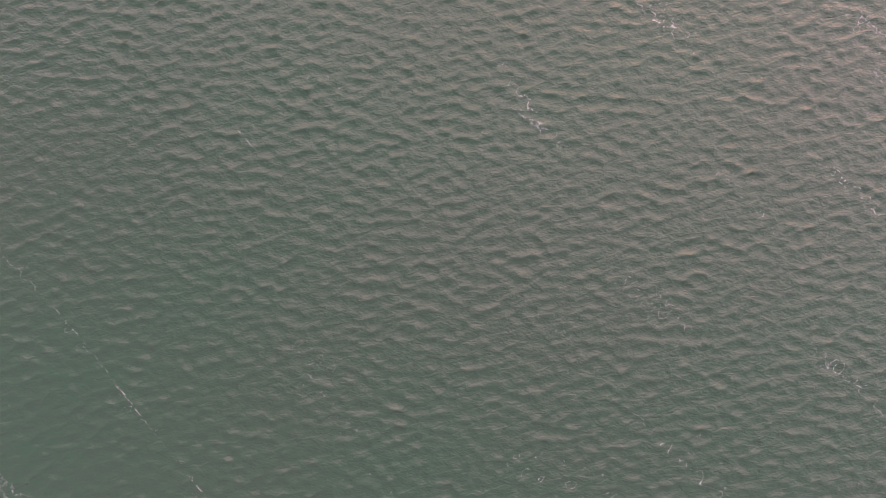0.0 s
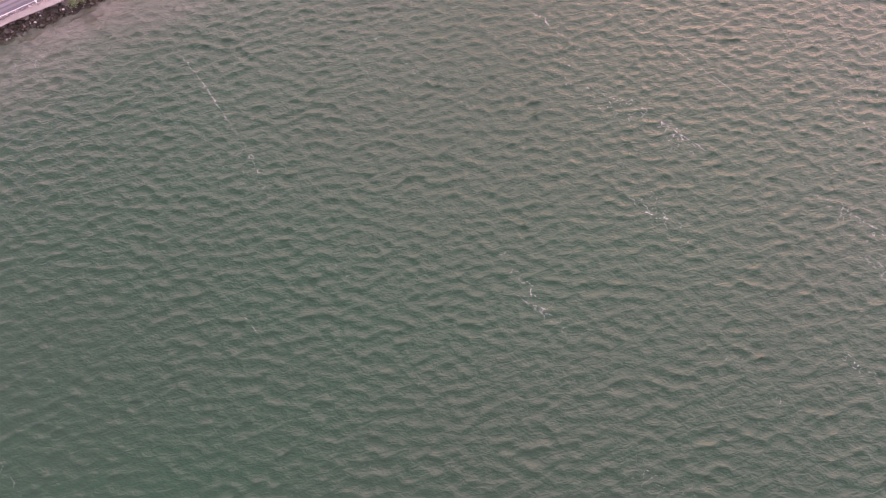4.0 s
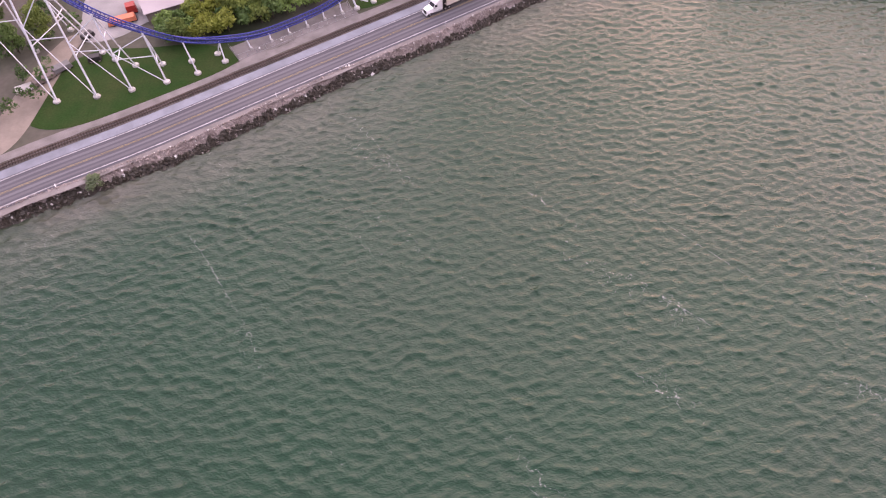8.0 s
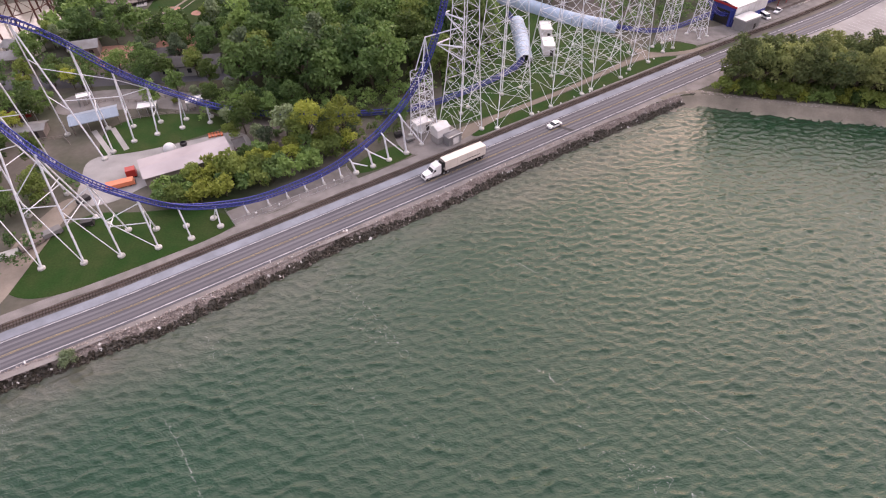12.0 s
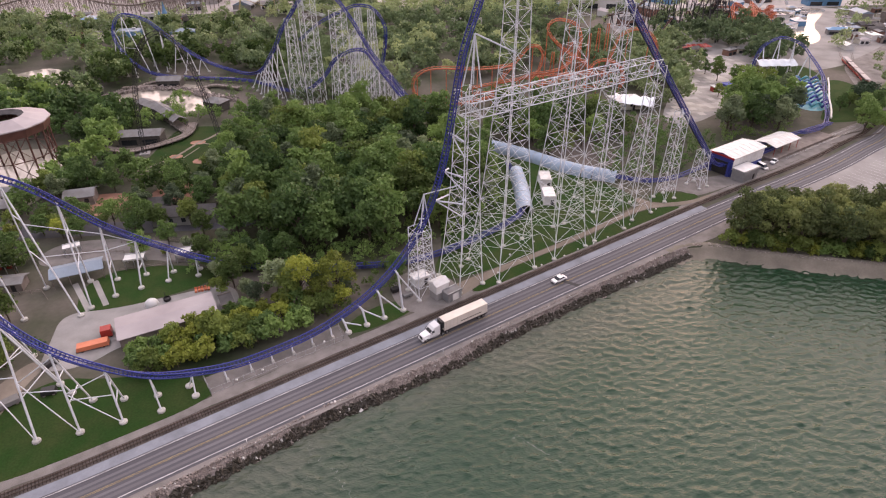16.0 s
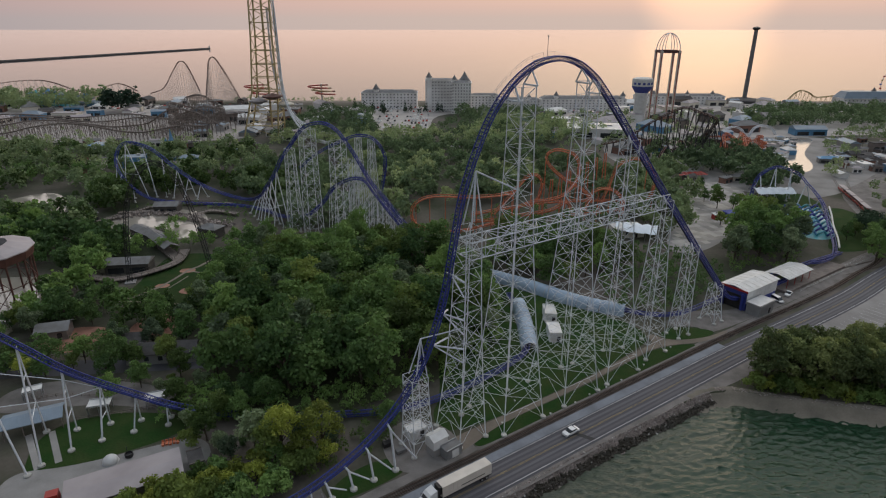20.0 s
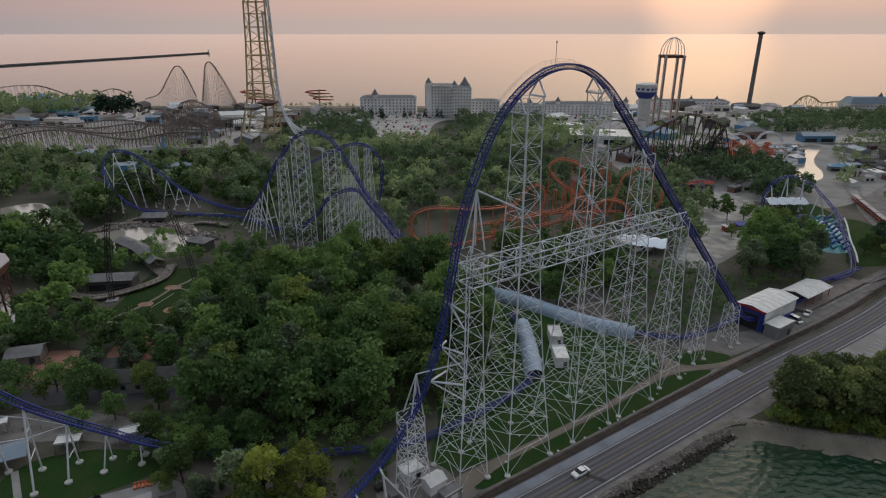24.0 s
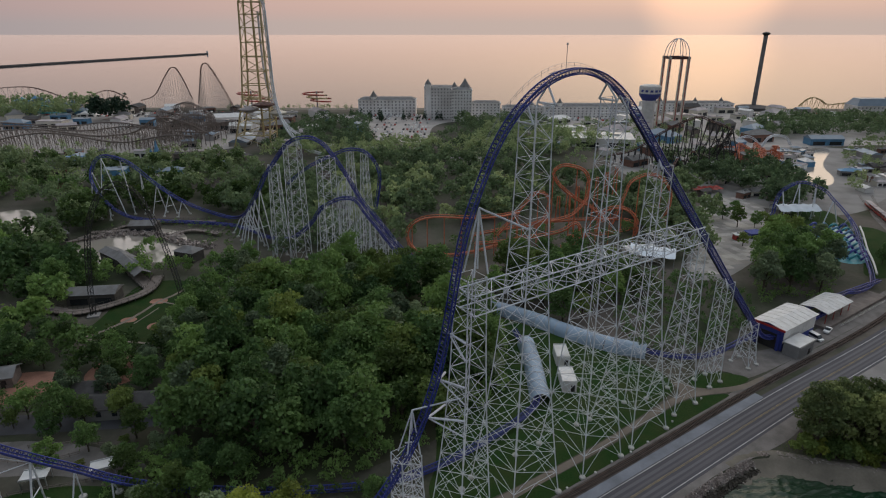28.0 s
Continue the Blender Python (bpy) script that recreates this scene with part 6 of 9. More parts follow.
def house(name, label, category, at, size, rz, wall_mat, roof_mat, roof="gable", rise=1.6, over=0.5, windows=0, door=True, group="", ridge_seams=0, open_sides=False):
    """A building on its base centre: size (length, depth, height of the eaves). Parts: walls, roof slopes, windows, door."""
    t = thing(name, label, category, at, rz, group)
    L, D, H = size
    q = local(at, rz)
    if open_sides:
        n = max(2, round(L / 5))
        for i in range(n + 1):
            for s in (-1, 1):
                x = -L / 2 + L * i / n
                part("post", Geo().strut(q(x, s * D / 2, 0), q(x, s * D / 2, H), 0.13, 4), wall_mat, t)
    else:
        for s in (-1, 1):
            part("wall", Geo().box(q(0, s * (D / 2 - 0.12), 0), (L, 0.24, H), rz), wall_mat, t)
            part("wall", Geo().box(q(s * (L / 2 - 0.12), 0, 0), (0.24, D - 0.5, H), rz), wall_mat, t)
    l, d = L / 2 + over, D / 2 + over
    if roof == "gable":
        for s in (-1, 1):
            a, b, c, e = q(-l, s * d, H - 0.05), q(l, s * d, H - 0.05), q(l, 0, H + rise), q(-l, 0, H + rise)
            up = Vector((0, 0, 0.16))
            g = Geo().add([a, b, c, e, a + up, b + up, c + up, e + up], [(0, 1, 2, 3), (7, 6, 5, 4), (0, 4, 5, 1), (1, 5, 6, 2), (2, 6, 7, 3), (3, 7, 4, 0)])
            part("roof_slope", g, roof_mat, t)
            for k in range(ridge_seams):
                x = -l + 2 * l * (k + 0.5) / ridge_seams
                part("roof_seam", Geo().strut(q(x, s * d, H + 0.14), q(x, 0.02 * s, H + rise + 0.19), 0.05, 4), roof_mat, t)
        if not open_sides:
            for s in (-1, 1):
                x = s * (L / 2 - 0.1)
                part("gable", Geo().add([q(x, -D / 2, H), q(x, D / 2, H), q(x, 0, H + rise), q(x - s * 0.2, -D / 2, H), q(x - s * 0.2, D / 2, H), q(x - s * 0.2, 0, H + rise)],
                                        [(0, 1, 2), (5, 4, 3), (0, 3, 4, 1), (1, 4, 5, 2), (2, 5, 3, 0)]), wall_mat, t)
    elif roof == "hip":
        k = min(L, D) / 2 * 0.9
        a = [q(-l, -d, H), q(l, -d, H), q(l, d, H), q(-l, d, H), q(-l + k, 0, H + rise), q(l - k, 0, H + rise)]
        part("roof", Geo().add(a, [(0, 1, 5, 4), (1, 2, 5), (2, 3, 4, 5), (3, 0, 4), (3, 2, 1, 0)]), roof_mat, t)
    else:
        part("roof", Geo().box(q(0, 0, H), (2 * l, 2 * d, rise), rz), roof_mat, t)
        part("parapet", Geo().box(q(0, -d + 0.1, H + rise), (2 * l, 0.2, 0.25), rz).box(q(0, d - 0.1, H + rise), (2 * l, 0.2, 0.25), rz), wall_mat, t)
    if windows and not open_sides:
        storeys = max(1, round(H / 3.3))
        for s in (-1, 1):
            for f in range(storeys):
                for i in range(windows):
                    x = -L / 2 + L * (i + 0.5) / windows
                    w = part("window", Geo().box(q(x, s * (D / 2 + 0.0), f * H / storeys + H / storeys * 0.35), (min(1.3, L / windows * 0.5), 0.12, H / storeys * 0.42), rz), M_GLASS, t)
    if door and not open_sides:
        part("door", Geo().box(q(L * 0.22, -D / 2 - 0.02, 0), (1.1, 0.12, 2.1), rz), M_DARKSTEEL, t)
    return t


# ---------------------------------------------------------------- vehicles
def wheel(parent, p, rz, r=0.5, w=0.3):
    q = local(p, rz)
    tyre = part("wheel", Geo().strut(q(0, -w / 2, 0), q(0, w / 2, 0), r, 14), M_BLACK, parent)
    part("rim", Geo().strut(q(0, -w / 2 - 0.02, 0), q(0, w / 2 + 0.02, 0), r * 0.55, 10), M_GALV, tyre)


def car(label, at, rz, paint, kind="sedan", group=""):
    t = thing("car" if kind != "van" else "van", label, "car" if kind != "van" else "van", at, rz, group)
    q = local(at, rz)
    L, Wd = (4.7, 1.8) if kind != "van" else (5.2, 1.95)
    lo = [(-L / 2, 0.35), (-L / 2 + 0.1, 0.78), (-L * 0.27, 0.92), (L * 0.33, 0.95), (L / 2 - 0.05, 0.85), (L / 2, 0.4)]
    g = Geo()
    n = len(lo)
    g.add([q(x, -Wd / 2, z) for x, z in lo] + [q(x, Wd / 2, z) for x, z in lo], [tuple(range(n)), tuple(range(n, 2 * n))[::-1]] + [(i, n + i, n + (i + 1) % n, (i + 1) % n) for i in range(n)])
    part("body", g, paint, t)
    if kind == "van":
        cab = [(-L * 0.36, 0.9), (-L * 0.22, 1.85), (L * 0.48, 1.9), (L * 0.5, 0.9)]
    elif kind == "pickup":
        cab = [(-L * 0.2, 0.9), (-L * 0.08, 1.62), (L * 0.12, 1.64), (L * 0.15, 0.9)]
    else:
        cab = [(-L * 0.26, 0.9), (-L * 0.1, 1.42), (L * 0.2, 1.44), (L * 0.36, 0.93)]
    part("cabin_glass", Geo().add([q(x, s * Wd * 0.44, z) for s in (-1, 1) for x, z in cab], [(0, 1, 2, 3), (7, 6, 5, 4), (0, 4, 5, 1), (1, 5, 6, 2), (2, 6, 7, 3)]), M_GLASS, t)
    a, b = cab[1], cab[2]
    part("roof", Geo().add([q(a[0] + 0.05, -Wd * 0.43, a[1] + 0.03), q(b[0], -Wd * 0.43, b[1] + 0.03), q(b[0], Wd * 0.43, b[1] + 0.03), q(a[0] + 0.05, Wd * 0.43, a[1] + 0.03),
                             q(a[0] + 0.05, -Wd * 0.43, a[1] - 0.05), q(b[0], -Wd * 0.43, b[1] - 0.05), q(b[0], Wd * 0.43, b[1] - 0.05), q(a[0] + 0.05, Wd * 0.43, a[1] - 0.05)],
                            [(0, 1, 2, 3), (7, 6, 5, 4), (0, 4, 5, 1), (1, 5, 6, 2), (2, 6, 7, 3), (3, 7, 4, 0)]), paint, t)
    for x in (-L * 0.31, L * 0.3):
        for s in (-1, 1):
            wheel(t, q(x, s * (Wd / 2 - 0.1), 0.34), rz, 0.34, 0.24)
    for s in (-1, 1):
        part("headlight", Geo().box(q(-L / 2 + 0.06, s * Wd * 0.36, 0.6), (0.14, 0.32, 0.16), rz), M_GALV, t)
        part("tail_light", Geo().box(q(L / 2 - 0.03, s * Wd * 0.4, 0.6), (0.1, 0.22, 0.2), rz), M_REDTRIM, t)
    return t


def lorry(at, rz):
    """Articulated lorry heading along its own -x; at: the middle of its length on the road."""
    t = thing("lorry", "white conventional tractor with a long cream box trailer", "lorry", at, rz)
    q = local(at, rz)
    L0, L1 = -3.2, 10.2
    trailer = part("trailer", Geo().box(q((L0 + L1) / 2, 0, 1.15), (L1 - L0, 2.55, 2.85), rz), M_TRAILER, t, "long cream box trailer")
    for k in range(12):
        x = L0 + (L1 - L0) * (k + 0.5) / 12
        for s in (-1, 1):
            part("rib", Geo().box(q(x, s * 1.29, 1.2), (0.07, 0.05, 2.7), rz), M_TRAILER, trailer)
    for s in (-1, 1):
        part("side_rail", Geo().box(q((L0 + L1) / 2, s * 1.28, 1.02), (L1 - L0, 0.1, 0.18), rz), M_DARKSTEEL, trailer)
        part("stripe", Geo().box(q((L0 + L1) / 2 + 1.5, s * 1.3, 2.0), (6.5, 0.02, 0.22), rz), M_DARKSTEEL, trailer)
    part("rear_door", Geo().box(q(L1 + 0.03, 0, 1.25), (0.06, 2.4, 2.6), rz), M_TRAILER, trailer)
    part("cooling_unit", Geo().box(q(L0 - 0.35, 0, 2.0), (0.7, 2.0, 1.9), rz), M_DARKSTEEL, trailer)
    part("chassis", Geo().box(q(-5.2, 0, 0.75), (7.6, 1.0, 0.3), rz).box(q(4.5, 0, 0.85), (11, 1.1, 0.2), rz), M_DARKSTEEL, t)
    cab = [(-7.3, 0.7), (-7.35, 2.0), (-6.75, 2.75), (-6.2, 3.3), (-4.6, 3.75), (-4.55, 0.7)]
    n = len(cab)
    part("cab", Geo().add([q(x, s * 1.18, z) for s in (-1, 1) for x, z in cab], [tuple(range(n))[::-1], tuple(range(n, 2 * n))] + [(i, (i + 1) % n, n + (i + 1) % n, n + i) for i in range(n)]), M_CARWHITE, t)
    hood = [(-9.4, 0.6), (-9.3, 1.55), (-8.9, 1.75), (-7.34, 1.98), (-7.3, 0.6)]
    n = len(hood)
    part("hood", Geo().add([q(x, s * (0.95 if x < -8.8 else 1.08), z) for s in (-1, 1) for x, z in hood], [tuple(range(n))[::-1], tuple(range(n, 2 * n))] + [(i, (i + 1) % n, n + (i + 1) % n, n + i) for i in range(n)]), M_CARWHITE, t)
    part("windscreen", Geo().add([q(-7.33, -1.02, 2.04), q(-7.33, 1.02, 2.04), q(-6.84, 0.98, 2.72), q(-6.84, -0.98, 2.72), q(-7.2, -1.02, 2.0), q(-7.2, 1.02, 2.0), q(-6.7, 0.98, 2.7), q(-6.7, -0.98, 2.7)],
                                 [(0, 1, 2, 3), (7, 6, 5, 4), (0, 4, 5, 1), (1, 5, 6, 2), (2, 6, 7, 3), (3, 7, 4, 0)]), M_GLASS, t)
    part("grille", Geo().box(q(-9.42, 0, 0.75), (0.1, 1.1, 0.75), rz), M_DARKSTEEL, t)
    part("bumper", Geo().box(q(-9.45, 0, 0.4), (0.3, 2.2, 0.32), rz), M_CARWHITE, t)
    for s in (-1, 1):
        part("side_window", Geo().box(q(-6.55, s * 1.18, 2.0), (0.8, 0.06, 0.65), rz), M_GLASS, t)
        part("mudguard", Geo().box(q(-8.5, s * 1.12, 0.95), (1.25, 0.34, 0.25), rz, 0.9), M_CARWHITE, t)
        part("mirror", Geo().box(q(-7.1, s * 1.42, 1.9), (0.15, 0.12, 0.6), rz), M_DARKSTEEL, t)
        part("exhaust", Geo().strut(q(-4.35, s * 0.95, 0.9), q(-4.35, s * 0.95, 3.6), 0.09, 8), M_GALV, t)
        part("fuel_tank", Geo().strut(q(-6.7, s * 1.0, 0.7), q(-5.2, s * 1.0, 0.7), 0.32, 12), M_GALV, t)
        part("headlight", Geo().box(q(-9.36, s * 0.82, 0.95), (0.1, 0.28, 0.22), rz), M_GALV, t)
        wheel(t, q(-8.5, s * 1.02, 0.52), rz, 0.52, 0.3)
        for x in (-3.7, -2.4, 7.6, 8.9):
            wheel(t, q(x, s * 0.98, 0.52), rz, 0.52, 0.55)
    return t


lorry(tuple(RD(81.4, 109.1, G + 0.095)), ROT)
car("white saloon car on the shore road", tuple(RD(118.0, 108.9, G + 0.095)), ROT, M_CARWHITE)
car("white van parked by the ride station", tuple(W(236.5, 119.6, G + 0.07)), ROT + 75, M_CARWHITE, "van")
car("white pickup parked by the ride station", tuple(W(245.0, 119.6, G + 0.07)), ROT + 10, M_CARWHITE, "pickup")

# ---------------------------------------------------------------- ride station and sheds by the lift
st = house("ride_station", "blue ride building with a ribbed white roof and red trim", "ride station", tuple(W(228.6, 126.4, G)), (20, 9.5, 7.6), ROT, M_BLUECLAD, M_WHITE, "gable", 0.8, 0.6, 0, False, ridge_seams=7)
q = local(tuple(W(228.6, 126.4, G)), ROT)
for k in range(5):
    part("wall_panel", Geo().box(q(-8.0 + k * 4.0, -4.82, 3.0), (3.9, 0.14, 4.6), ROT), M_WHITE, st)
part("fascia", Geo().box(q(-10.7, 0, 7.2), (0.25, 10.6, 0.7), ROT), M_REDTRIM, st)
part("portal", Geo().box(q(-10.2, 0, 0.2), (0.3, 6.2, 5.2), ROT), M_DARKSTEEL, st)
for s in (-1, 1):
    part("portal_frame", Geo().box(q(-10.4, s * 3.6, 0), (0.5, 1.0, 6.2), ROT), M_BLUE, st)
house("control_shed", "grey corrugated shed with a flat pale roof", "shed", tuple(W(222.5, 118.4, G)), (9, 5.0, 4.2), ROT, M_GALV, M_WHITE, "flat", 0.3, 0.3, 0, True)
house("loading_platform", "open loading platform with a white roof and red trim", "ride station", tuple(W(256.5, 126.2, G + 0.4)), (17.0, 8.2, 4.6), ROT, M_REDTRIM, M_WHITE, "gable", 0.9, 0.7, 0, False, ridge_seams=8, open_sides=True)
tagged(part("platform_deck", Geo().box(W(268, 123.5, G), (46, 7, 1.1), ROT), M_TIMBER, None), "raised timber queue platform beside the station", "platform")
for k in range(2):
    fence = thing("queue_fence", "galvanised queue fence along the platform", "fence", tuple(W(280, 118.6 + k * 2.0, G)), ROT, "queue fences")
    for z in (0.5, 1.0):
        part("rail", Geo().strut(W(252 + k * 6, 118.6 + k * 2.0, G + z), W(312, 118.6 + k * 2.0, G + z), 0.05, 4), M_GALV, fence)
    for i in range(20):
        u = 252 + k * 6 + (60 - k * 6) * i / 19
        part("post", Geo().strut(W(u, 118.6 + k * 2.0, G), W(u, 118.6 + k * 2.0, G + 1.05), 0.05, 4), M_GALV, fence)

shed = house("machine_shed", "small white gabled machine shed on a grey base", "shed", tuple(W(86.2, 122.0, G + 2.2)), (4.2, 3.4, 2.5), ROT + 4, M_WHITE, M_WHITE, "gable", 0.9, 0.25, 0, False)
part("base", Geo().box(W(86.2, 122.0, G), (4.0, 3.2, 2.2), ROT + 4), M_CONCRETE, shed)
part("window", Geo().box(local(tuple(W(86.2, 122.0, G + 2.2)), ROT + 4)(2.12, 0, 0.9), (0.08, 0.9, 1.0), ROT + 4), M_GLASS, shed)
cab_ = house("equipment_cabin", "grey flat-roofed equipment cabin with a roller door", "cabin", tuple(W(88.6, 119.2, G)), (4.6, 2.6, 2.6), ROT + 4, M_GALV, M_ROOFGREY, "flat", 0.15, 0.15, 0, False)
part("roller_door", Geo().box(local(tuple(W(88.6, 119.2, G)), ROT + 4)(0.2, -1.33, 0.1), (2.0, 0.08, 2.1), ROT + 4), M_WHITE, cab_)
house("machine_shed", "small white flat-roofed shed among the tower feet", "shed", tuple(W(85.2, 130.0, G)), (4.5, 3.2, 2.6), ROT, M_WHITE, M_WHITE, "flat", 0.15, 0.2, 0, True)
for (u, v), s in (((157.5, 157.5), (4.0, 7.5, 3.2)), ((149.5, 147.0), (4.0, 8.0, 3.2))):
    house("white_trailer", "white box trailer parked on the lawn", "trailer", tuple(W(u, v, G)), s, ROT - 35, M_WHITE, M_WHITE, "flat", 0.12, 0.05, 0, True, group="trailers behind the lift hill")

# chain-link fence round the low track
fence = thing("chain_fence", "thin galvanised fence round the low track", "fence", tuple(W(24, 120.2, G)))
FLINE = [(24, 127), (24, 120.4), (56.5, 120.2), (57.5, 125)]
for (a, b), (c, d) in zip(FLINE, FLINE[1:]):
    n = max(1, round(math.hypot(c - a, d - b) / 2.6))
    for z in (0.05, 1.5):
        part("rail", Geo().strut(W(a, b, G + z + 0.06), W(c, d, G + z + 0.06), 0.03, 4), M_GALV, fence)
    for i in range(n + 1):
        p = W(a + (c - a) * i / n, b + (d - b) * i / n, G)
        part("post", Geo().strut(p, p + Vector((0, 0, 1.65)), 0.045, 4), M_GALV, fence)

# ground lamps on the lawns
lamp = thing("ground_lamp", "small white floodlight on the lawn", "lamp", (0, 0, 0), 0, "lawn floodlights")
part("stem", Geo().strut((0, 0, 0), (0, 0, 0.35), 0.06, 6), M_GALV, lamp)
part("head", Geo().lathe((0, 0, 0.32), [(0.12, 0), (0.26, 0.12), (0.28, 0.3), (0.1, 0.42)], 10), M_WHITE, lamp)
spots = [(103, 116.9), (106, 121), (119, 116.8), (128, 116.6), (134, 117), (140.5, 116.7), (147, 116.8), (159, 118.4), (174.5, 120.3), (190, 124.5), (30, 121), (36, 120.8), (52, 121.8), (115, 126.5), (126, 128)]
for i, (u, v) in enumerate(spots):
    m = pose(*W(u, v, G + 0.06))
    if i == 0:
        lamp.matrix_basis = m
    else:
        copy_thing(lamp, m)

# ---------------------------------------------------------------- service yard and pavilions
house("pavilion", "long shed with a plain pinkish metal roof beside a concrete yard", "pavilion", (-68.7, 136.0, G), (22.8, 9.2, 3.3), 29.5, M_TIMBER, M_ROOFPINK, "gable", 0.45, 0.4, 0, True)
house("annex", "small dark-roofed annex at the end of the shed", "shed", (-56.0, 143.4, G), (3.0, 5.0, 2.8), 29.5, M_TIMBER, M_SHINGLE, "flat", 0.2, 0.2)
house("queue_shelter", "open shelter with a blue-grey metal roof", "shelter", (-103.0, 157.0, G), (12.6, 6.2, 3.4), 27, M_TIMBER, M_ROOFBLUE, "gable", 1.1, 0.5, 0, False, ridge_seams=9, open_sides=True)
for (x, y), s, rz in (((-90.0, 164.0), 3.8, 15), ((-76.5, 167.5), 3.6, 24), ((-126, 160.5), 4.0, 20), ((-112, 170), 3.2, 30)):
    house("canopy", "small flat white canopy on thin posts", "canopy", (x, y, G), (s * 1.35, s * 0.9, 2.7), rz, M_GALV, M_WHITE, "flat", 0.12, 0.2, 0, False, group="small canopies", open_sides=True)
for a, b in (((-103, 154), (-92.7, 141.8)), ((-98, 155.5), (-89.2, 144.2))):
    a, b = Vector((*a, G + 0.085)), Vector((*b, G + 0.085))
    s_ = Vector((b.y - a.y, a.x - b.x, 0)).normalized() * 0.75
    tagged(part("concrete_walk", Geo().ribbon([[a + s_, a - s_], [b + s_, b - s_]]), M_CONCRETE, None), "pale concrete walk across the lawn", "walk", kind="structure")
for line in ([(-94, 160), (-84, 163), (-72, 167), (-60, 169)], [(-112, 168), (-104, 171), (-94, 170), (-86, 174)], [(-118, 148), (-110, 150), (-106, 146)], [(-100, 176), (-88, 178), (-74, 176)]):
    fz = thing("timber_fence", "low weathered split-rail fence in the queue yard", "fence", (*line[0], G), group="queue yard fences")
    for (a, b), (c, d) in zip(line, line[1:]):
        n = max(1, round(math.hypot(c - a, d - b) / 2.4))
        for z in (0.5, 1.0):
            part("rail", Geo().strut((a, b, G + z), (c, d, G + z), 0.07, 4), M_TIMBER, fz)
        for i in range(n):
            x, y = a + (c - a) * i / n, b + (d - b) * i / n
            part("post", Geo().strut((x, y, G), (x, y, G + 1.2), 0.09, 4), M_TIMBER, fz)
dome = thing("dome_tent", "white dome tent on the concrete yard", "tent", (-77.0, 144.6, G + 0.06))
part("shell", Geo().lathe((-77.0, 144.6, G + 0.06), [(1.75, 0), (1.7, 0.6), (1.45, 1.15), (1.0, 1.55), (0.45, 1.78), (0.05, 1.82)], 20), M_WHITE, dome, smooth=True)
part("base_ring", Geo().lathe((-77.0, 144.6, G + 0.06), [(1.85, 0), (1.85, 0.15), (1.7, 0.2)], 20), M_GALV, dome)
pit = thing("steel_bin", "dark round steel bin on the concrete yard", "bin", (-73.6, 146.6, G + 0.06))
part("drum", Geo().lathe((-73.6, 146.6, G + 0.06), [(0.9, 0), (1.0, 0.5), (0.95, 0.9), (0.8, 0.95), (0.75, 0.5)], 14), M_DARKSTEEL, pit)
part("post", Geo().strut((-74.4, 147.4, G), (-74.4, 147.4, G + 2.2), 0.07, 5), M_DARKSTEEL, pit)
stack = thing("bench_stack", "stack of bright red-orange benches on the yard", "benches", (-65.8, 151.3, G + 0.06), 20)
for k in range(5):
    q = local((-65.8, 151.3, G + 0.06), 20)
    part("bench", Geo().box(q(-1.6 + k * 0.85, 0.2 * (k % 2), 0), (0.6, 1.5, 0.5), 20).box(q(-1.6 + k * 0.85, 0.6, 0.5), (0.6, 0.12, 0.5), 20), M_ORANGE, stack)
for x, y, l, d, h, rz, mm, lab, nm in ((-84.0, 127.4, 7.2, 2.3, 1.6, 25, M_ORANGE, "rusty orange flatbed trailer in the yard", "flatbed"), (-82.8, 132.0, 2.6, 2.4, 2.4, 25, M_RED, "red tractor cab parked in the yard", "tractor"),
                                       (-79.4, 133.8, 3.0, 2.6, 2.0, 25, M_ROOFGREY, "grey machinery crate beside the shed", "crate"), (-91.0, 121.0, 3.2, 1.8, 1.3, 60, M_DARKSTEEL, "dark utility cart parked on the track", "cart"),
                                       (-96.0, 104.5, 5.5, 2.4, 1.2, 52, M_TIMBER, "pile of weathered timber and pipes", "timber_pile"), (-93.0, 108.5, 4.5, 2.2, 1.4, 45, M_ROOFGREY, "covered grey supply pallet", "pallet"),
                                       (-99.5, 101.0, 4.0, 2.5, 0.9, 30, M_FOOT, "low stack of concrete blocks", "block_stack"), (-86.0, 112.0, 3.0, 1.8, 1.5, 20, M_DARKSTEEL, "dark pump cabinet on the lawn edge", "cabinet"),
                                       (-12.0, 151.0, 2.2, 1.6, 1.4, 30, M_DARKSTEEL, "dark generator box in the gravel yard", "generator"), (-8.5, 149.0, 2.6, 1.4, 1.0, 30, M_ROOFGREY, "grey covered machine in the gravel yard", "generator")):
    t = thing(nm, lab, nm.replace("_", " "), (x, y, G), rz)
    q = local((x, y, G), rz)
    part("body", Geo().box(q(0, 0, 0.45), (l, d, h - 0.45), rz, 0.94), mm, t)
    part("bed", Geo().box(q(0, 0, 0.25), (l * 1.04, d * 0.9, 0.2), rz), M_DARKSTEEL, t)
    for sx in (-0.32, 0.32):
        for s in (-1, 1):
            part("wheel" if nm in ("flatbed", "tractor", "cart") else "skid", Geo().strut(q(l * sx, s * d * 0.42 - 0.12, 0.28), q(l * sx, s * d * 0.42 + 0.12, 0.28), 0.3, 10), M_BLACK if nm in ("flatbed", "tractor", "cart") else M_TIMBER, t)

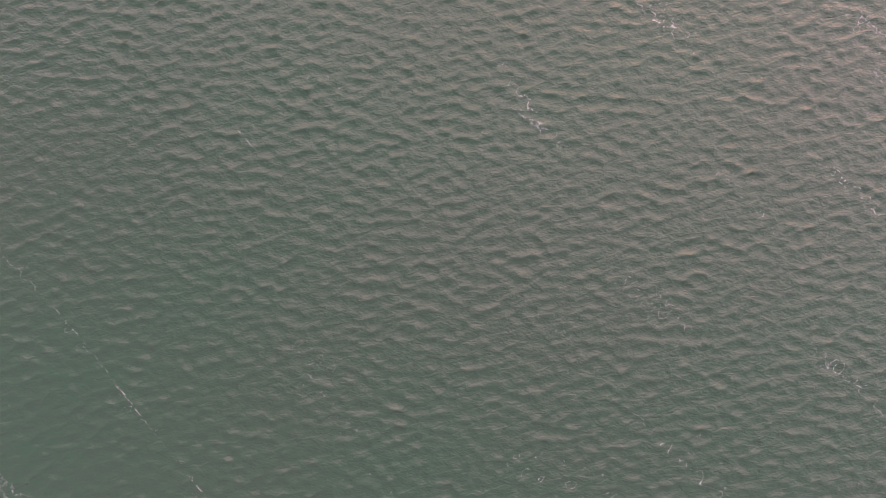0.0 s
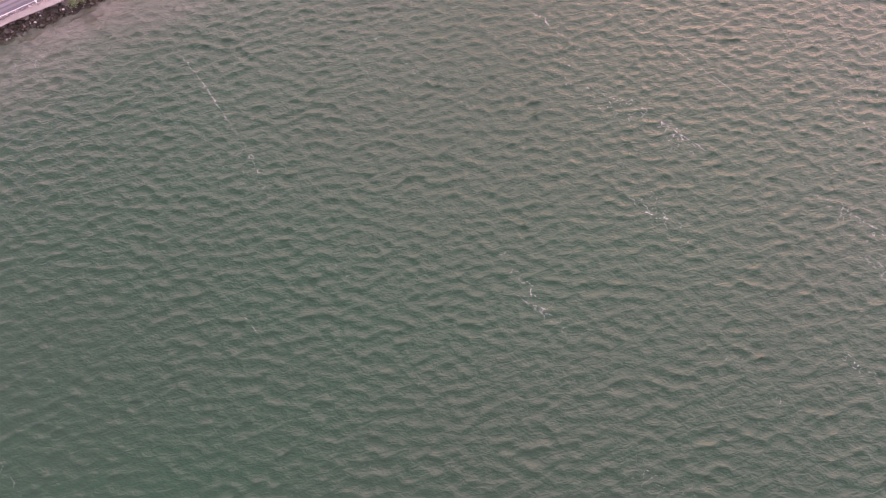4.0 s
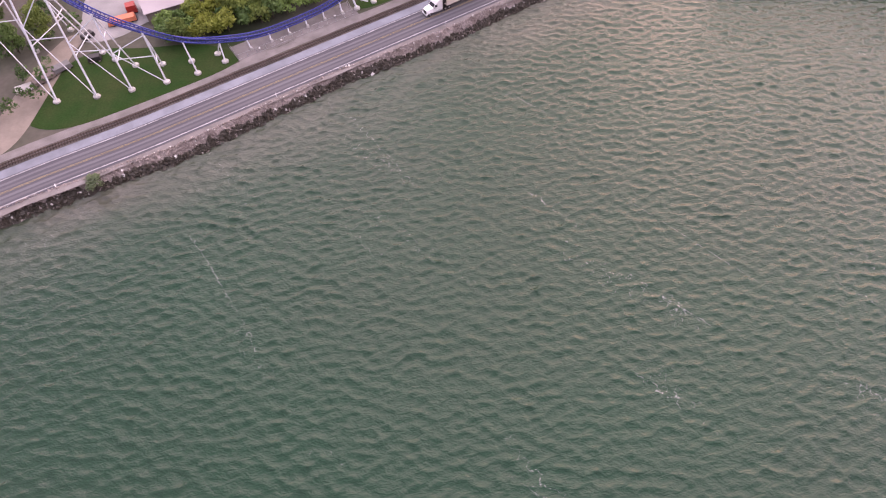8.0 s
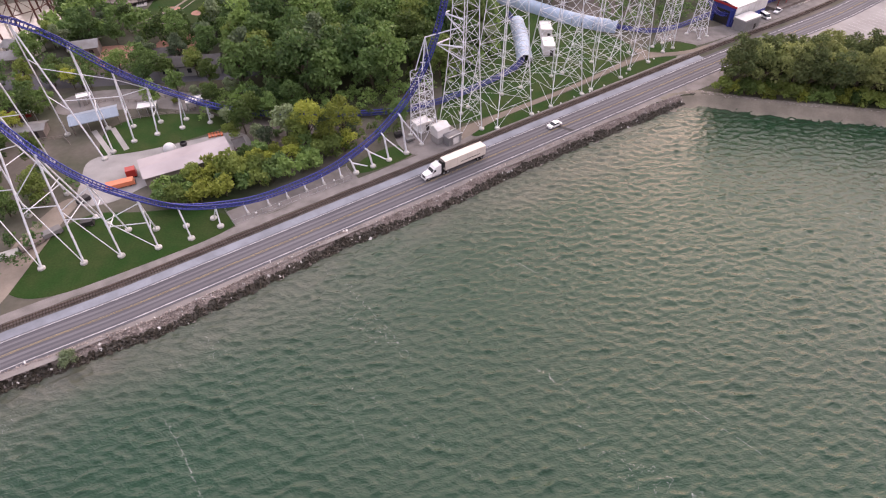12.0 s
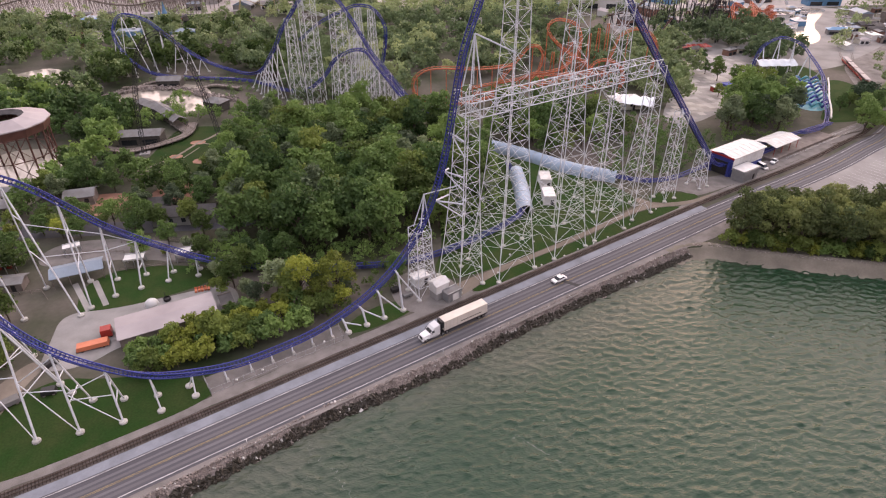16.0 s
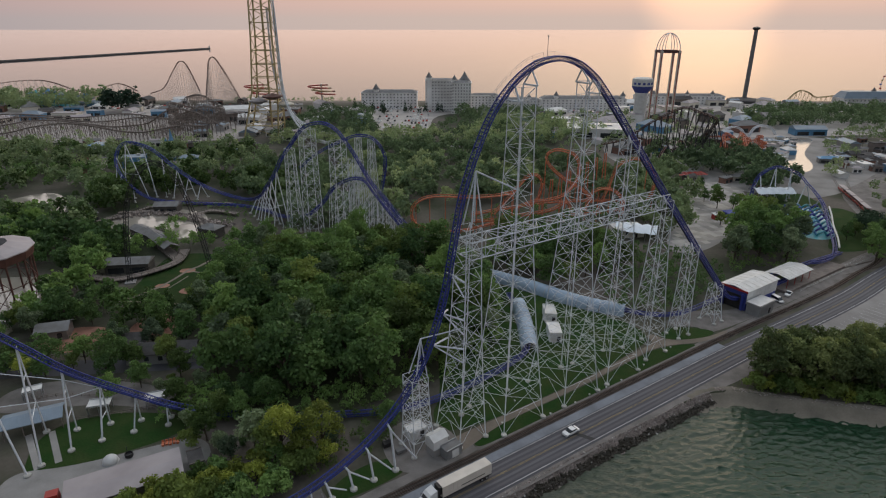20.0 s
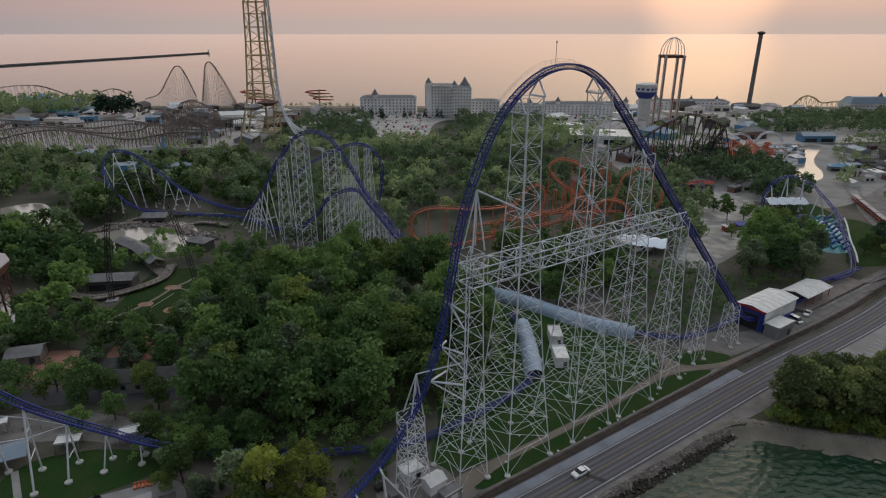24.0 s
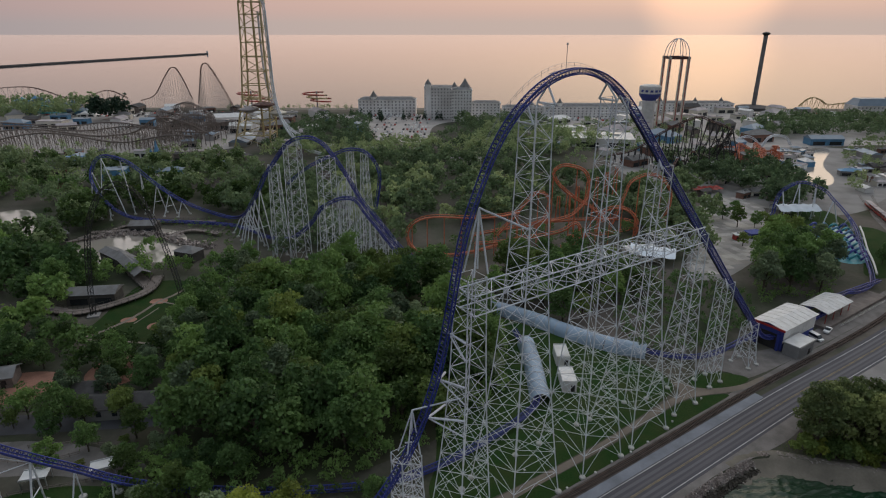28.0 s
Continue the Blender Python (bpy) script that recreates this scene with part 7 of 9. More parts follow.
# red-brown and grey houses of the themed street
for x, y, l, d, h, rz, wm, rm, rs, w in ((-130, 163, 7, 5, 3.0, 20, M_REDTRIM, M_SHINGLE, 1.5, 2), (-120, 152, 8, 4.5, 2.6, 12, M_TIMBER, M_ROOFGREY, 0.8, 0), (-127, 204, 9, 7, 3.4, 18, M_TIMBER, M_ROOFGREY, 1.6, 2),
                                         (-85, 191, 20, 7, 3.6, 8, M_CONCRETE, M_SHINGLE, 2.0, 5), (-98, 197, 10, 6, 3.4, 8, M_TIMBER, M_SHINGLE, 2.0, 2), (-66, 196, 8, 6, 3.2, 10, M_TIMBER, M_SHINGLE, 1.8, 2),
                                         (-58, 244, 6, 6, 4.0, 20, M_TIMBER, M_SHINGLE, 2.4, 1), (-150, 196, 10, 7, 3.2, 15, M_TIMBER, M_ROOFGREY, 1.6, 2), (-165, 172, 14, 8, 3.6, 30, M_BRICK, M_SHINGLE, 2.2, 3),
                                         (-150, 205, 12, 6, 3.0, -10, M_CREAM, M_ROOFGREY, 1.4, 3)):
    house("park_house", "weathered park building with a grey roof among trees", "house", (x, y, G), (l, d, h), rz, wm, rm, "gable", rs, 0.6, w, True, group="themed street houses")

# stage with a curved palisade in the wood
stage = thing("palisade", "tall curved timber palisade beside a paved court", "palisade", (-64, 284, G))
for i in range(26):
    a = radians(200 - i * 5.2)
    p = Vector((-62 + 11 * math.cos(a), 276 + 11 * math.sin(a), G))
    part("stake", Geo().strut(p, p + Vector((0, 0, 4.4 + 0.5 * math.sin(i * 1.7))), 0.3, 6, 0.2), M_TIMBER, stage)
patch("paved_court", [(-74, 270), (-52, 268), (-46, 280), (-58, 286), (-72, 280)], G + 0.07, M_CONCRETE, "grey paved court in the wood", "court")

# slender coaster arch over the gardens
arch = thing("coaster_arch", "slender dark lattice arch of a coaster hill", "roller coaster", (-123, 246, G))
ARCH = [(-123.8, 247, G), (-122.2, 247.4, 19.4), (-119.4, 247.8, 34.6), (-114.6, 248.2, 45.1), (-108.0, 248.5, 50.2), (-102.3, 248.8, 47.4), (-98.0, 249.2, 38.5), (-95.5, 249.8, 27.5), (-93.4, 250.2, 14.5), (-92.4, 250.5, G)]
bow = [Vector(p[:3]) for p in curve([(*p, 0) for p in ARCH], 2.3)]
sides = []
for i, p in enumerate(bow):
    w = (bow[min(i + 1, len(bow) - 1)] - bow[max(i - 1, 0)]).normalized()
    n_ = Vector((-w.z, 0, w.x)).normalized()
    sides.append([p + n_ * 0.75 + Vector((0, 0.8, 0)), p + n_ * 0.75 - Vector((0, 0.8, 0)), p - n_ * 0.75])
for k in range(3):
    part("chord", Geo().tube([q[k] for q in sides], 0.13, 5), M_DARKSTEEL, arch)
g = Geo()
for a, b in zip(sides, sides[1:]):
    for k in range(3):
        g.strut(a[k], b[(k + 1) % 3], 0.07, 3).strut(a[k], a[(k + 1) % 3], 0.07, 3)
tagged(part("lacing", g, M_DARKSTEEL, arch), kind="stuff")
for p in (ARCH[0], ARCH[-1]):
    part("base", Geo().box((p[0], p[1], G), (4, 4, 0.5), 20), M_CONCRETE, arch)

# round ride building on steel legs
rd_c = Vector((-162.5, 227, G))
ring = thing("round_ride_building", "ring-shaped ride building with a pale octagonal roof on tall rusty legs", "ride building", tuple(rd_c))
N = 12


def rd(r, a, z):
    return rd_c + Vector((r * math.cos(a), r * math.sin(a), z))


def shell(r0, z0, r1, z1, a0, a1, depth):
    """A thin sloping panel of the ring between two angles."""
    top = [rd(r0, a0, z0), rd(r0, a1, z0), rd(r1, a1, z1), rd(r1, a0, z1)]
    return Geo().add(top + [p - Vector((0, 0, depth)) for p in top], [(0, 1, 2, 3), (7, 6, 5, 4), (0, 4, 5, 1), (2, 6, 7, 3), (0, 3, 7, 4), (1, 5, 6, 2)])


for k in range(N):
    a0, a1 = math.tau * k / N, math.tau * (k + 1) / N
    part("roof_panel", shell(15.6, 21.4, 7.6, 23.4, a0, a1, 0.4), M_ROOFPINK, ring)
    part("inner_roof", shell(7.5, 23.3, 5.4, 22.2, a0, a1, 0.3), M_SHINGLE, ring)
    part("fascia", shell(15.2, 21.0, 14.6, 18.2, a0, a1, 0.3), M_RUST, ring)
    part("leg", Geo().strut(rd(13.8, a0, 0), rd(13.8, a0, 21.2), 0.34, 6), M_RUST, ring)
    for z0, z1 in ((0.4, 9), (9, 18)):
        if k % 2 == 0:
            part("leg_brace", Geo().strut(rd(13.8, a0, z0), rd(13.8, a1, z1), 0.14, 4).strut(rd(13.8, a1, z0), rd(13.8, a0, z1), 0.14, 4), M_RUST, ring)
        part("ring_beam", Geo().strut(rd(13.8, a0, z1), rd(13.8, a1, z1), 0.18, 4), M_RUST, ring)

# white roofs among the trees and on the midway
house("white_pavilion", "white flat-roofed pavilion among trees", "pavilion", (88, 306, G), (14, 9, 4.6), 10, M_CREAM, M_WHITE, "hip", 1.4, 0.5, 4)
# ---------------------------------------------------------------- further coasters
def UV(x, y):
    return x * CU + y * SU, -x * SU + y * CU


def tower_at(x, y, z1, w0, w1, panels, label, mat_=None, group="far coaster towers", leg_r=0.15, brace_r=0.065, name="lattice_tower"):
    u, v = UV(x, y)
    return lattice_tower(name, label, (u, v, w0, w0), (u, v, w1, w1), G, z1, panels, leg_r, brace_r, group, mat_, 1.4)


def bents(name, label, pts, spacing, mat_, width=3.0, splay=0.18, r=0.13, group="", levels=9.0, skip=1.2, category="trestle", split=False):
    """Trestle bents under a line of (x, y, z): two raking posts, ties and a diagonal, each bent a part."""
    t = thing(name, label, category, (pts[0][0], pts[0][1], G), group=group)
    line = curve([(*p[:3], 0) for p in pts], spacing)
    for i, p in enumerate(line):
        a = line[max(i - 1, 0)]
        b = line[min(i + 1, len(line) - 1)]
        w = Vector((b[0] - a[0], b[1] - a[1], 0))
        w = w.normalized() if w.length > 0.01 else Vector((1, 0, 0))
        s = Vector((w.y, -w.x, 0))
        h = p[2] - 0.6 - G
        if h < skip:
            continue
        g = Geo()
        c = Vector((p[0], p[1], 0))
        foot, head = width / 2 + h * splay, width / 2
        at = lambda q, k: c + s * k * (foot + (head - foot) * q) + Vector((0, 0, G + h * q))
        n = max(1, round(h / levels))
        if split:
            for k in (-1, 1):
                part("post", Geo().strut(at(0, k), at(1, k), r), mat_, t)
            for k in range(n):
                part("tie", Geo().strut(at((k + 1) / n, -1), at((k + 1) / n, 1), r * 0.6), mat_, t)
                part("diagonal", Geo().strut(at(k / n, -1), at((k + 1) / n, 1), r * 0.6), mat_, t)
            continue
        g.strut(at(0, -1), at(1, -1), r).strut(at(0, 1), at(1, 1), r)
        for k in range(n):
            g.strut(at((k + 1) / n, -1), at((k + 1) / n, 1), r * 0.7).strut(at(k / n, -1), at((k + 1) / n, 1), r * 0.7)
        part("bent", g, mat_, t)
    return t


BT = "white lattice tower of the coaster's second hill"
hill2 = [(4, 285, 3.4), (-4, 287, 5), (-11.3, 289, 8.7), (-17.9, 292, 12.6), (-23.3, 294, 19.2), (-28.1, 295, 25.3), (-32.9, 296, 30.8), (-39.8, 297, 43.1), (-46, 297, 52.7), (-50.5, 297.6, 56.3), (-55, 298, 57.5), (-61.2, 299.5, 56.1), (-65.7, 301, 52.4), (-70.5, 303, 46.5), (-75.2, 304, 40.5), (-80.9, 308, 31), (-88, 318, 22.5), (-95.6, 332, 14.5), (-103, 342, 9.5), (-112.8, 352, 6.4),
         (-125.2, 360, 6.6), (-136, 364, 9.1), (-146, 366, 13.6), (-155.7, 368, 19.7), (-163.8, 370, 25.8), (-170.5, 372, 29.9), (-177.7, 374, 31.8), (-184.1, 374, 32.8), (-188.3, 373, 30.7), (-190.3, 371, 25.2), (-189, 368, 20.6), (-184.6, 364, 15.6), (-178.8, 360, 11.4), (-172.2, 357, 7.6), (-164.2, 355, 4.9), (-150, 351.5, 4.4), (-114, 346.5, 4.3), (-96, 336, 5.0),
         (-84, 322, 6.5), (-70, 310, 9.5), (-60.5, 302, 16.4), (-55.1, 299, 22.1), (-50.8, 296, 28.2), (-45.8, 294, 31.6), (-41.6, 293, 33.4), (-37.1, 292, 33.7), (-34.1, 291, 32.2), (-31.1, 290, 28), (-26.3, 289, 22.1), (-21.6, 288, 16), (-16.7, 286, 11.1), (-8, 283.5, 6), (4, 281, 3.2)]
hb = {22: 15, 23: 35, 24: 60, 25: 85, 26: 105, 27: 112, 28: 105, 29: 90, 30: 75, 31: 55, 32: 30, 33: 12}
coaster_track("coaster_track", "blue coaster track over a tall hill and banked turn", [(*p, -hb.get(i, 0)) for i, p in enumerate(hill2)], M_BLUE, M_BLUEDARK, 1.5, 1.0, 0.18, step=2.4)
coaster_track("coaster_track", "blue coaster track over a far hill", [(*p, 0) for p in ((-78, 344, 26), (-66, 344, 35), (-53.3, 345, 40.8), (-47.5, 345, 43.1), (-41.8, 345, 43.1), (-38.4, 345, 42), (-35.1, 345, 39.1), (-32.9, 345, 35.7), (-31.9, 346, 31.3), (-32.4, 347, 26.3), (-33.4, 348, 20), (-36, 351, 8))], M_BLUE, M_BLUEDARK, 1.5, 1.0, 0.18, step=2.4)
for x, y, z, w0, w1 in ((-71, 303, 44.5, 6.5, 3.6), (-61.6, 299.5, 54, 7.2, 5.8), (-47.7, 297, 49, 7.2, 5.8), (-40.6, 297, 41, 6, 3.6), (-45.9, 345, 41.5, 6, 2.6), (-39, 345, 40.5, 6, 2.6), (-33.5, 295.5, 28, 6, 4), (-27.5, 294.5, 22, 6, 4), (-22, 293, 15, 5, 4)):
    tower_at(x, y, z, w0, w1, max(3, round(z / 4.8)), BT, group="second hill towers")
bents("hill_trestle", "dense white steel bents under the camelback and the falling track", [(-51, 296, 26), (-46, 294.5, 30), (-38, 293.5, 32.5), (-32, 292.5, 27), (-26, 291, 20), (-20, 289.5, 13), (-14, 287.5, 8)], 4.0, M_WHITESTEEL, 5.5, 0.14, 0.1, levels=4.2, split=True)
FARLINE = [Vector(p) for p in curve(hill2[14:34], 0.8)]


def far_head(x, y):
    p = min(FARLINE, key=lambda q: (q.x - x) ** 2 + (q.y - y) ** 2)
    return (p.x, p.y, p.z - 0.8)


far_legs = [((-192, 366), (-187, 376), (-190.3, 371)), ((-171, 363), (-187, 367), (-185.5, 374)), ((-168.5, 367), (-176, 380), (-175.5, 374)), ((-163, 367), (-164.5, 374), (-163.8, 370)), ((-158, 365), (-153, 371), (-154.8, 367.8)), ((-151, 363), (-146.5, 369), (-148.5, 366.5)),
            ((-143, 362), (-139, 368), (-141, 365)), ((-182, 358), (-189, 361), (-186, 365)), ((-176, 356), (-180, 364), (-178, 359.5))]
far_legs += [((x - 3.4, y - 2.6), (x + 3.4, y + 2.6), (x, y)) for x, y in ((-79, 306.5), (-83.5, 311), (-87, 316.5), (-90.5, 322.5), (-93.5, 328.5), (-97, 334), (-101, 339.5))]
for a, b, c in far_legs:
    head = far_head(*c)
    t = thing("track_support", "white pipe A-frame under the far coaster track", "support", (*a, G), group="far A-frames")
    post_leg(t, (*a, G), head, 0.24)
    post_leg(t, (*b, G), head, 0.24)
    if head[2] > 12:
        part("brace", Geo().strut(Vector((*a, G)).lerp(Vector(head), 0.45), Vector((*b, G)).lerp(Vector(head), 0.45), 0.14, 5), M_WHITESTEEL, t)

# orange floorless coaster
low_turn = [(34, 318, 20), (24, 309, 21), (12, 306, 21.2), (-3, 306, 21.6), (-11, 306, 19.8), (-15.7, 306, 14.7), (-13.9, 305.5, 7.6), (-5, 303, 4.6), (10, 306, 4.2), (30, 316, 6)]
high_loop = [(36, 319, 12), (43.9, 318, 15.4), (51.4, 320, 15.6), (59.2, 324, 16.6), (64.1, 328, 19.4), (67.4, 331, 22.8), (69, 333, 28.5), (68.3, 334, 32.8), (65.2, 335, 36.2), (57.9, 336, 37.9), (53.2, 335, 36.9), (51.5, 334, 34.4), (53.3, 333, 30.7), (58.4, 334, 25.7), (64.7, 336, 20.9), (70.7, 338, 17.4), (75, 338, 13.9), (78.4, 336, 8.3)]
small_loop = [(24, 314, 10), (30.4, 316, 16.5), (34.4, 318, 20.8), (38.4, 320, 24.9), (40.5, 321, 27.1), (43.5, 322, 28.2), (46.6, 323, 27.4), (48.8, 324, 24.7), (48.6, 325, 20.5), (47.2, 326, 15.1), (43, 328, 9)]
mid_arch = [(70.8, 322, 9.1), (72.4, 323, 15.3), (75.2, 324, 19.2), (80.7, 325, 20.4), (86.5, 326, 18.7), (90.8, 327, 14.4), (92.2, 328, 9.5), (91.6, 330, 5.1)]
corkscrew = [(14, 306, 9), (24, 304, 10.5), (34, 305, 12), (44, 305, 13.6), (52, 305.5, 15.4), (57, 306.5, 18.4), (60, 307.5, 17.6), (60.6, 308.5, 13), (59, 310, 7.4), (52, 314, 5)]
far_turn = [(82, 337, 8), (85.4, 338, 16.6), (87.8, 339, 23.1), (89.8, 340, 28), (94.3, 342, 30.4), (99.3, 344, 31.4), (104.8, 346, 30.3), (109.8, 347, 26.9), (112.4, 347, 22.5), (112.1, 346, 17.7), (110.7, 345, 12.6), (106, 343, 8)]
ground_run = [(14, 326, 6), (36, 336, 7), (60, 346, 7), (90, 352, 6), (96, 344, 5), (80, 334, 5), (58, 327, 5.5)]
loops = [low_turn, high_loop, small_loop, mid_arch, corkscrew, far_turn, ground_run]
for k, lp in enumerate(loops):
    coaster_track("orange_coaster_track", "orange tubular coaster track twisting above the trees", [(*p, (60 if k == 0 else 25)) for p in lp], M_ORANGE, M_ORANGE, 1.2, 1.0, 0.17, step=2.2, spine=True, group="orange coaster")
    t = thing("orange_support", "orange steel columns of the coaster", "support", (lp[3][0], lp[3][1], G), group="orange coaster")
    for i, p in enumerate(curve([(*q_, 0) for q_ in lp], 7.5 if k == 0 else 14)):
        if p[2] > 5:
            part("column", Geo().strut((p[0], p[1], G), (p[0], p[1], p[2] - 1.1), 0.22, 6), M_ORANGE, t)
for k in range(7):
    p = (60 + k * 5.2, 362 + k * 1.5)
    t = thing("orange_support", "tall orange twin column of the coaster lift", "support", (*p, G), group="orange coaster")
    for dx in (-1.2, 1.2):
        part("column", Geo().strut((p[0] + dx, p[1], G), (p[0] + dx * 0.4, p[1], 15 + 2.2 * k), 0.3, 6), M_ORANGE, t)

# rust-red steel coaster with raking columns
rust = [(120, 500, 8), (136, 492, 14), (152, 484, 28), (166, 476, 38), (173, 472, 40.4), (182, 472, 37), (191, 474, 34), (198, 478, 30), (196, 490, 18), (184, 498, 8), (170, 490, 6), (160, 470, 12), (146, 440, 10), (140, 420, 7)]
coaster_track("rust_coaster_track", "rust-red coaster track on dark raking columns", [(*p, 20) for p in rust], M_RUST, M_RUST, 1.3, 1.0, 0.2, step=3, spine=True)
bents("rust_trestle", "dark raking columns of the rust-red coaster", rust, 5.0, M_DARKSTEEL, 2.0, 0.35, 0.36, levels=12)
for x, y, pts in ((248.5, 558, ((-12, 0, 0.5), (-9.5, 0, 6), (-2, 0, 10), (6, 0, 8), (12, 0, 1))), (274, 558, ((-13, 0, 1), (-8.5, 0, 9), (-1, 0, 11.2), (7.5, 0, 8.4), (12.5, 0, 1)))):
    coaster_track("white_coaster_arch", "white tubular coaster arch over the midway", [(x + a, y + b, G + c, 0) for a, b, c in pts], M_WHITESTEEL, M_WHITESTEEL, 1.6, 1.2, 0.3, step=3, group="white coaster arches")
for k in range(6):
    a = k * 1.05
    coaster_track("orange_ride_arm", "small rust-orange family ride track", [(222 + 9 * math.cos(a + q_) + k * 4, 535 + 12 * math.sin(a + q_), G + 2.4 + 2.5 * math.sin(3 * q_ + k), 0) for q_ in (0, 0.5, 1, 1.5, 2, 2.5)], M_ORANGE, M_RUST, 1.2, 0.8, 0.22, step=3, group="small rides")
farcurve = [(420, 560, 8), (440, 548, 18), (462, 545, 28), (486, 552, 33), (512, 566, 30), (540, 590, 20)]
coaster_track("far_coaster_track", "dark red coaster hill at the edge of the park", [(*p, 0) for p in farcurve], M_RUST, M_RUST, 1.5, 1.2, 0.25, step=4)
bents("far_trestle", "steel bents of the dark red coaster hill", farcurve, 6, M_RUST, 3, 0.25, 0.25, levels=12)
yel = [(420, 798, 6), (428, 798, 14), (436, 798, 16.5), (446, 799, 13), (456, 800, 8), (480, 800, 10), (500, 800, 8)]
coaster_track("yellow_coaster_track", "small yellow coaster near the beach", [(*p, 0) for p in yel], M_YELLOWSTEEL, M_YELLOWSTEEL, 1.5, 1.0, 0.3, step=4)
bents("yellow_trestle", "bents of the small yellow coaster", yel, 6, M_YELLOWSTEEL, 2, 0.2, 0.2)

# grey timber racing coasters
for k in range(4):
    y0 = 534 + k * 26
    pts = [(-470 + i * 21, y0 + 8 * math.sin(i * 0.9 + k), 9 + (8.5 - k) * (0.5 + 0.5 * math.sin(i * 1.15 + k * 1.7)) + (10 if (i in (11, 12) and k == 1) else 0)) for i in range(14)]
    coaster_track("timber_coaster_track", "weathered timber racing coaster track", [(*p, 0) for p in pts], M_TIMBER, M_TIMBER, 2.2, 0.5, 0.28, step=4, group="timber coasters")
    bents("timber_trestle", "weathered timber coaster trestle", pts, 4.2, M_TIMBER, 3.2, 0.14, 0.22, "timber coasters", 5.0)
mine = [(-262, 640, 26), (-244, 628, 30), (-226, 620, 24), (-214, 606, 20), (-226, 590, 24), (-246, 586, 18), (-260, 600, 26), (-250, 618, 20), (-228, 612, 14)]
coaster_track("timber_coaster_track", "tangled dark timber coaster", [(*p, 20) for p in mine], M_TIMBER, M_TIMBER, 2.0, 0.6, 0.26, step=3, group="timber coasters")
bents("timber_trestle", "tall dark timber coaster trestle", mine, 3.0, M_TIMBER, 3.0, 0.12, 0.24, "timber coasters", 5.0)

# two peaked hills by the lake
peakA = [(-372, 792, 12), (-356, 795, 18), (-344, 798, 36), (-336, 800, 47.5), (-331, 800, 50), (-326, 800, 47.5), (-320, 801, 34), (-313, 803, 12)]
peakB = [(-306, 800, 8), (-300.5, 800, 34), (-297, 800, 50), (-291.5, 800, 55), (-285, 798, 50), (-272, 790, 32), (-258, 774, 16), (-240, 740, 6)]
for p_ in (peakA, peakB):
    coaster_track("peaked_coaster_track", "red track over a peaked coaster hill by the lake", [(*p, 0) for p in p_], M_RUST, M_RUST, 1.8, 0.7, 0.22, step=3, group="peaked hills")
    bents("peaked_trestle", "pale steel lattice under the peaked hill", p_, 3.4, M_GALV, 3.0, 0.09, 0.1, "peaked hills", 6.0)
low = [(-620, 780, 14), (-560, 784, 24), (-500, 786, 28), (-450, 788, 14), (-410, 790, 24), (-385, 792, 14)]
coaster_track("peaked_coaster_track", "long low coaster run by the lake", [(*p, 0) for p in low], M_RUST, M_RUST, 1.8, 0.7, 0.2, step=5, group="peaked hills")
bents("peaked_trestle", "pale steel lattice under the low run", low, 8, M_GALV, 3.0, 0.16, 0.18, "peaked hills", 8.0)

# very tall yellow launch tower
tt = thing("launch_tower", "very tall faded yellow lattice launch coaster tower", "launch tower", (-163, 565, G))
TW = ((0, 15, 11), (39, 11, 8), (80, 9, 6.5), (113, 8.5, 6), (124, 5, 4))


def tt_corner(k, z):
    for (z0, a0, b0), (z1, a1, b1) in zip(TW, TW[1:]):
        if z <= z1:
            q = (z - z0) / (z1 - z0)
            break
    sx, sy = ((-1, -1), (1, -1), (1, 1), (-1, 1))[k % 4]
    cx = -163 + (6 * q if z0 == 0 else 6 + (2 * min(1, (z - 39) / 74)))
    return Vector((cx + sx * (a0 + (a1 - a0) * q), 565 + sy * (b0 + (b1 - b0) * q), G + z))


lv = [0, 10, 20, 30, 39, 50, 61, 72, 83, 94, 104, 113, 124]
for k in range(4):
    part("leg", Geo().tube([tt_corner(k, z) for z in lv], 0.75, 6), M_YELLOWSTEEL, tt)
for i, (a, b) in enumerate(zip(lv, lv[1:])):
    for k in range(4):
        part("girder", Geo().strut(tt_corner(k, b), tt_corner(k + 1, b), 0.4, 5), M_YELLOWSTEEL, tt)
        if i % 2:
            part("brace", Geo().strut(tt_corner(k, a), tt_corner(k + 1, b), 0.28, 5), M_YELLOWSTEEL, tt)
        else:
            part("brace", Geo().strut(tt_corner(k + 1, a), tt_corner(k, b), 0.28, 5), M_YELLOWSTEEL, tt)
part("central_mast", Geo().strut((-156, 565, G), (-155, 565, 126), 0.9, 8), M_YELLOWSTEEL, tt)
coaster_track("launch_track", "white and red launch track climbing the yellow tower", [(-96, 520, 4, 0), (-112, 530, 7, 0), (-128, 542, 18, 0), (-138, 552, 34, 0), (-142, 557, 52, 0), (-143, 559, 75, 0), (-144, 560, 110, 0), (-146, 561, 124, 0)], M_WHITESTEEL, M_WHITESTEEL, 1.8, 1.4, 0.4, step=4)
coaster_track("launch_track", "red launch track falling from the yellow tower", [(-60, 548, 4, 0), (-100, 552, 6, 0), (-126, 558, 14, 0), (-142, 564, 30, 0), (-150, 568, 60, 0), (-151, 569, 110, 0)], M_WHITESTEEL, M_RED, 1.8, 1.4, 0.4, step=4)
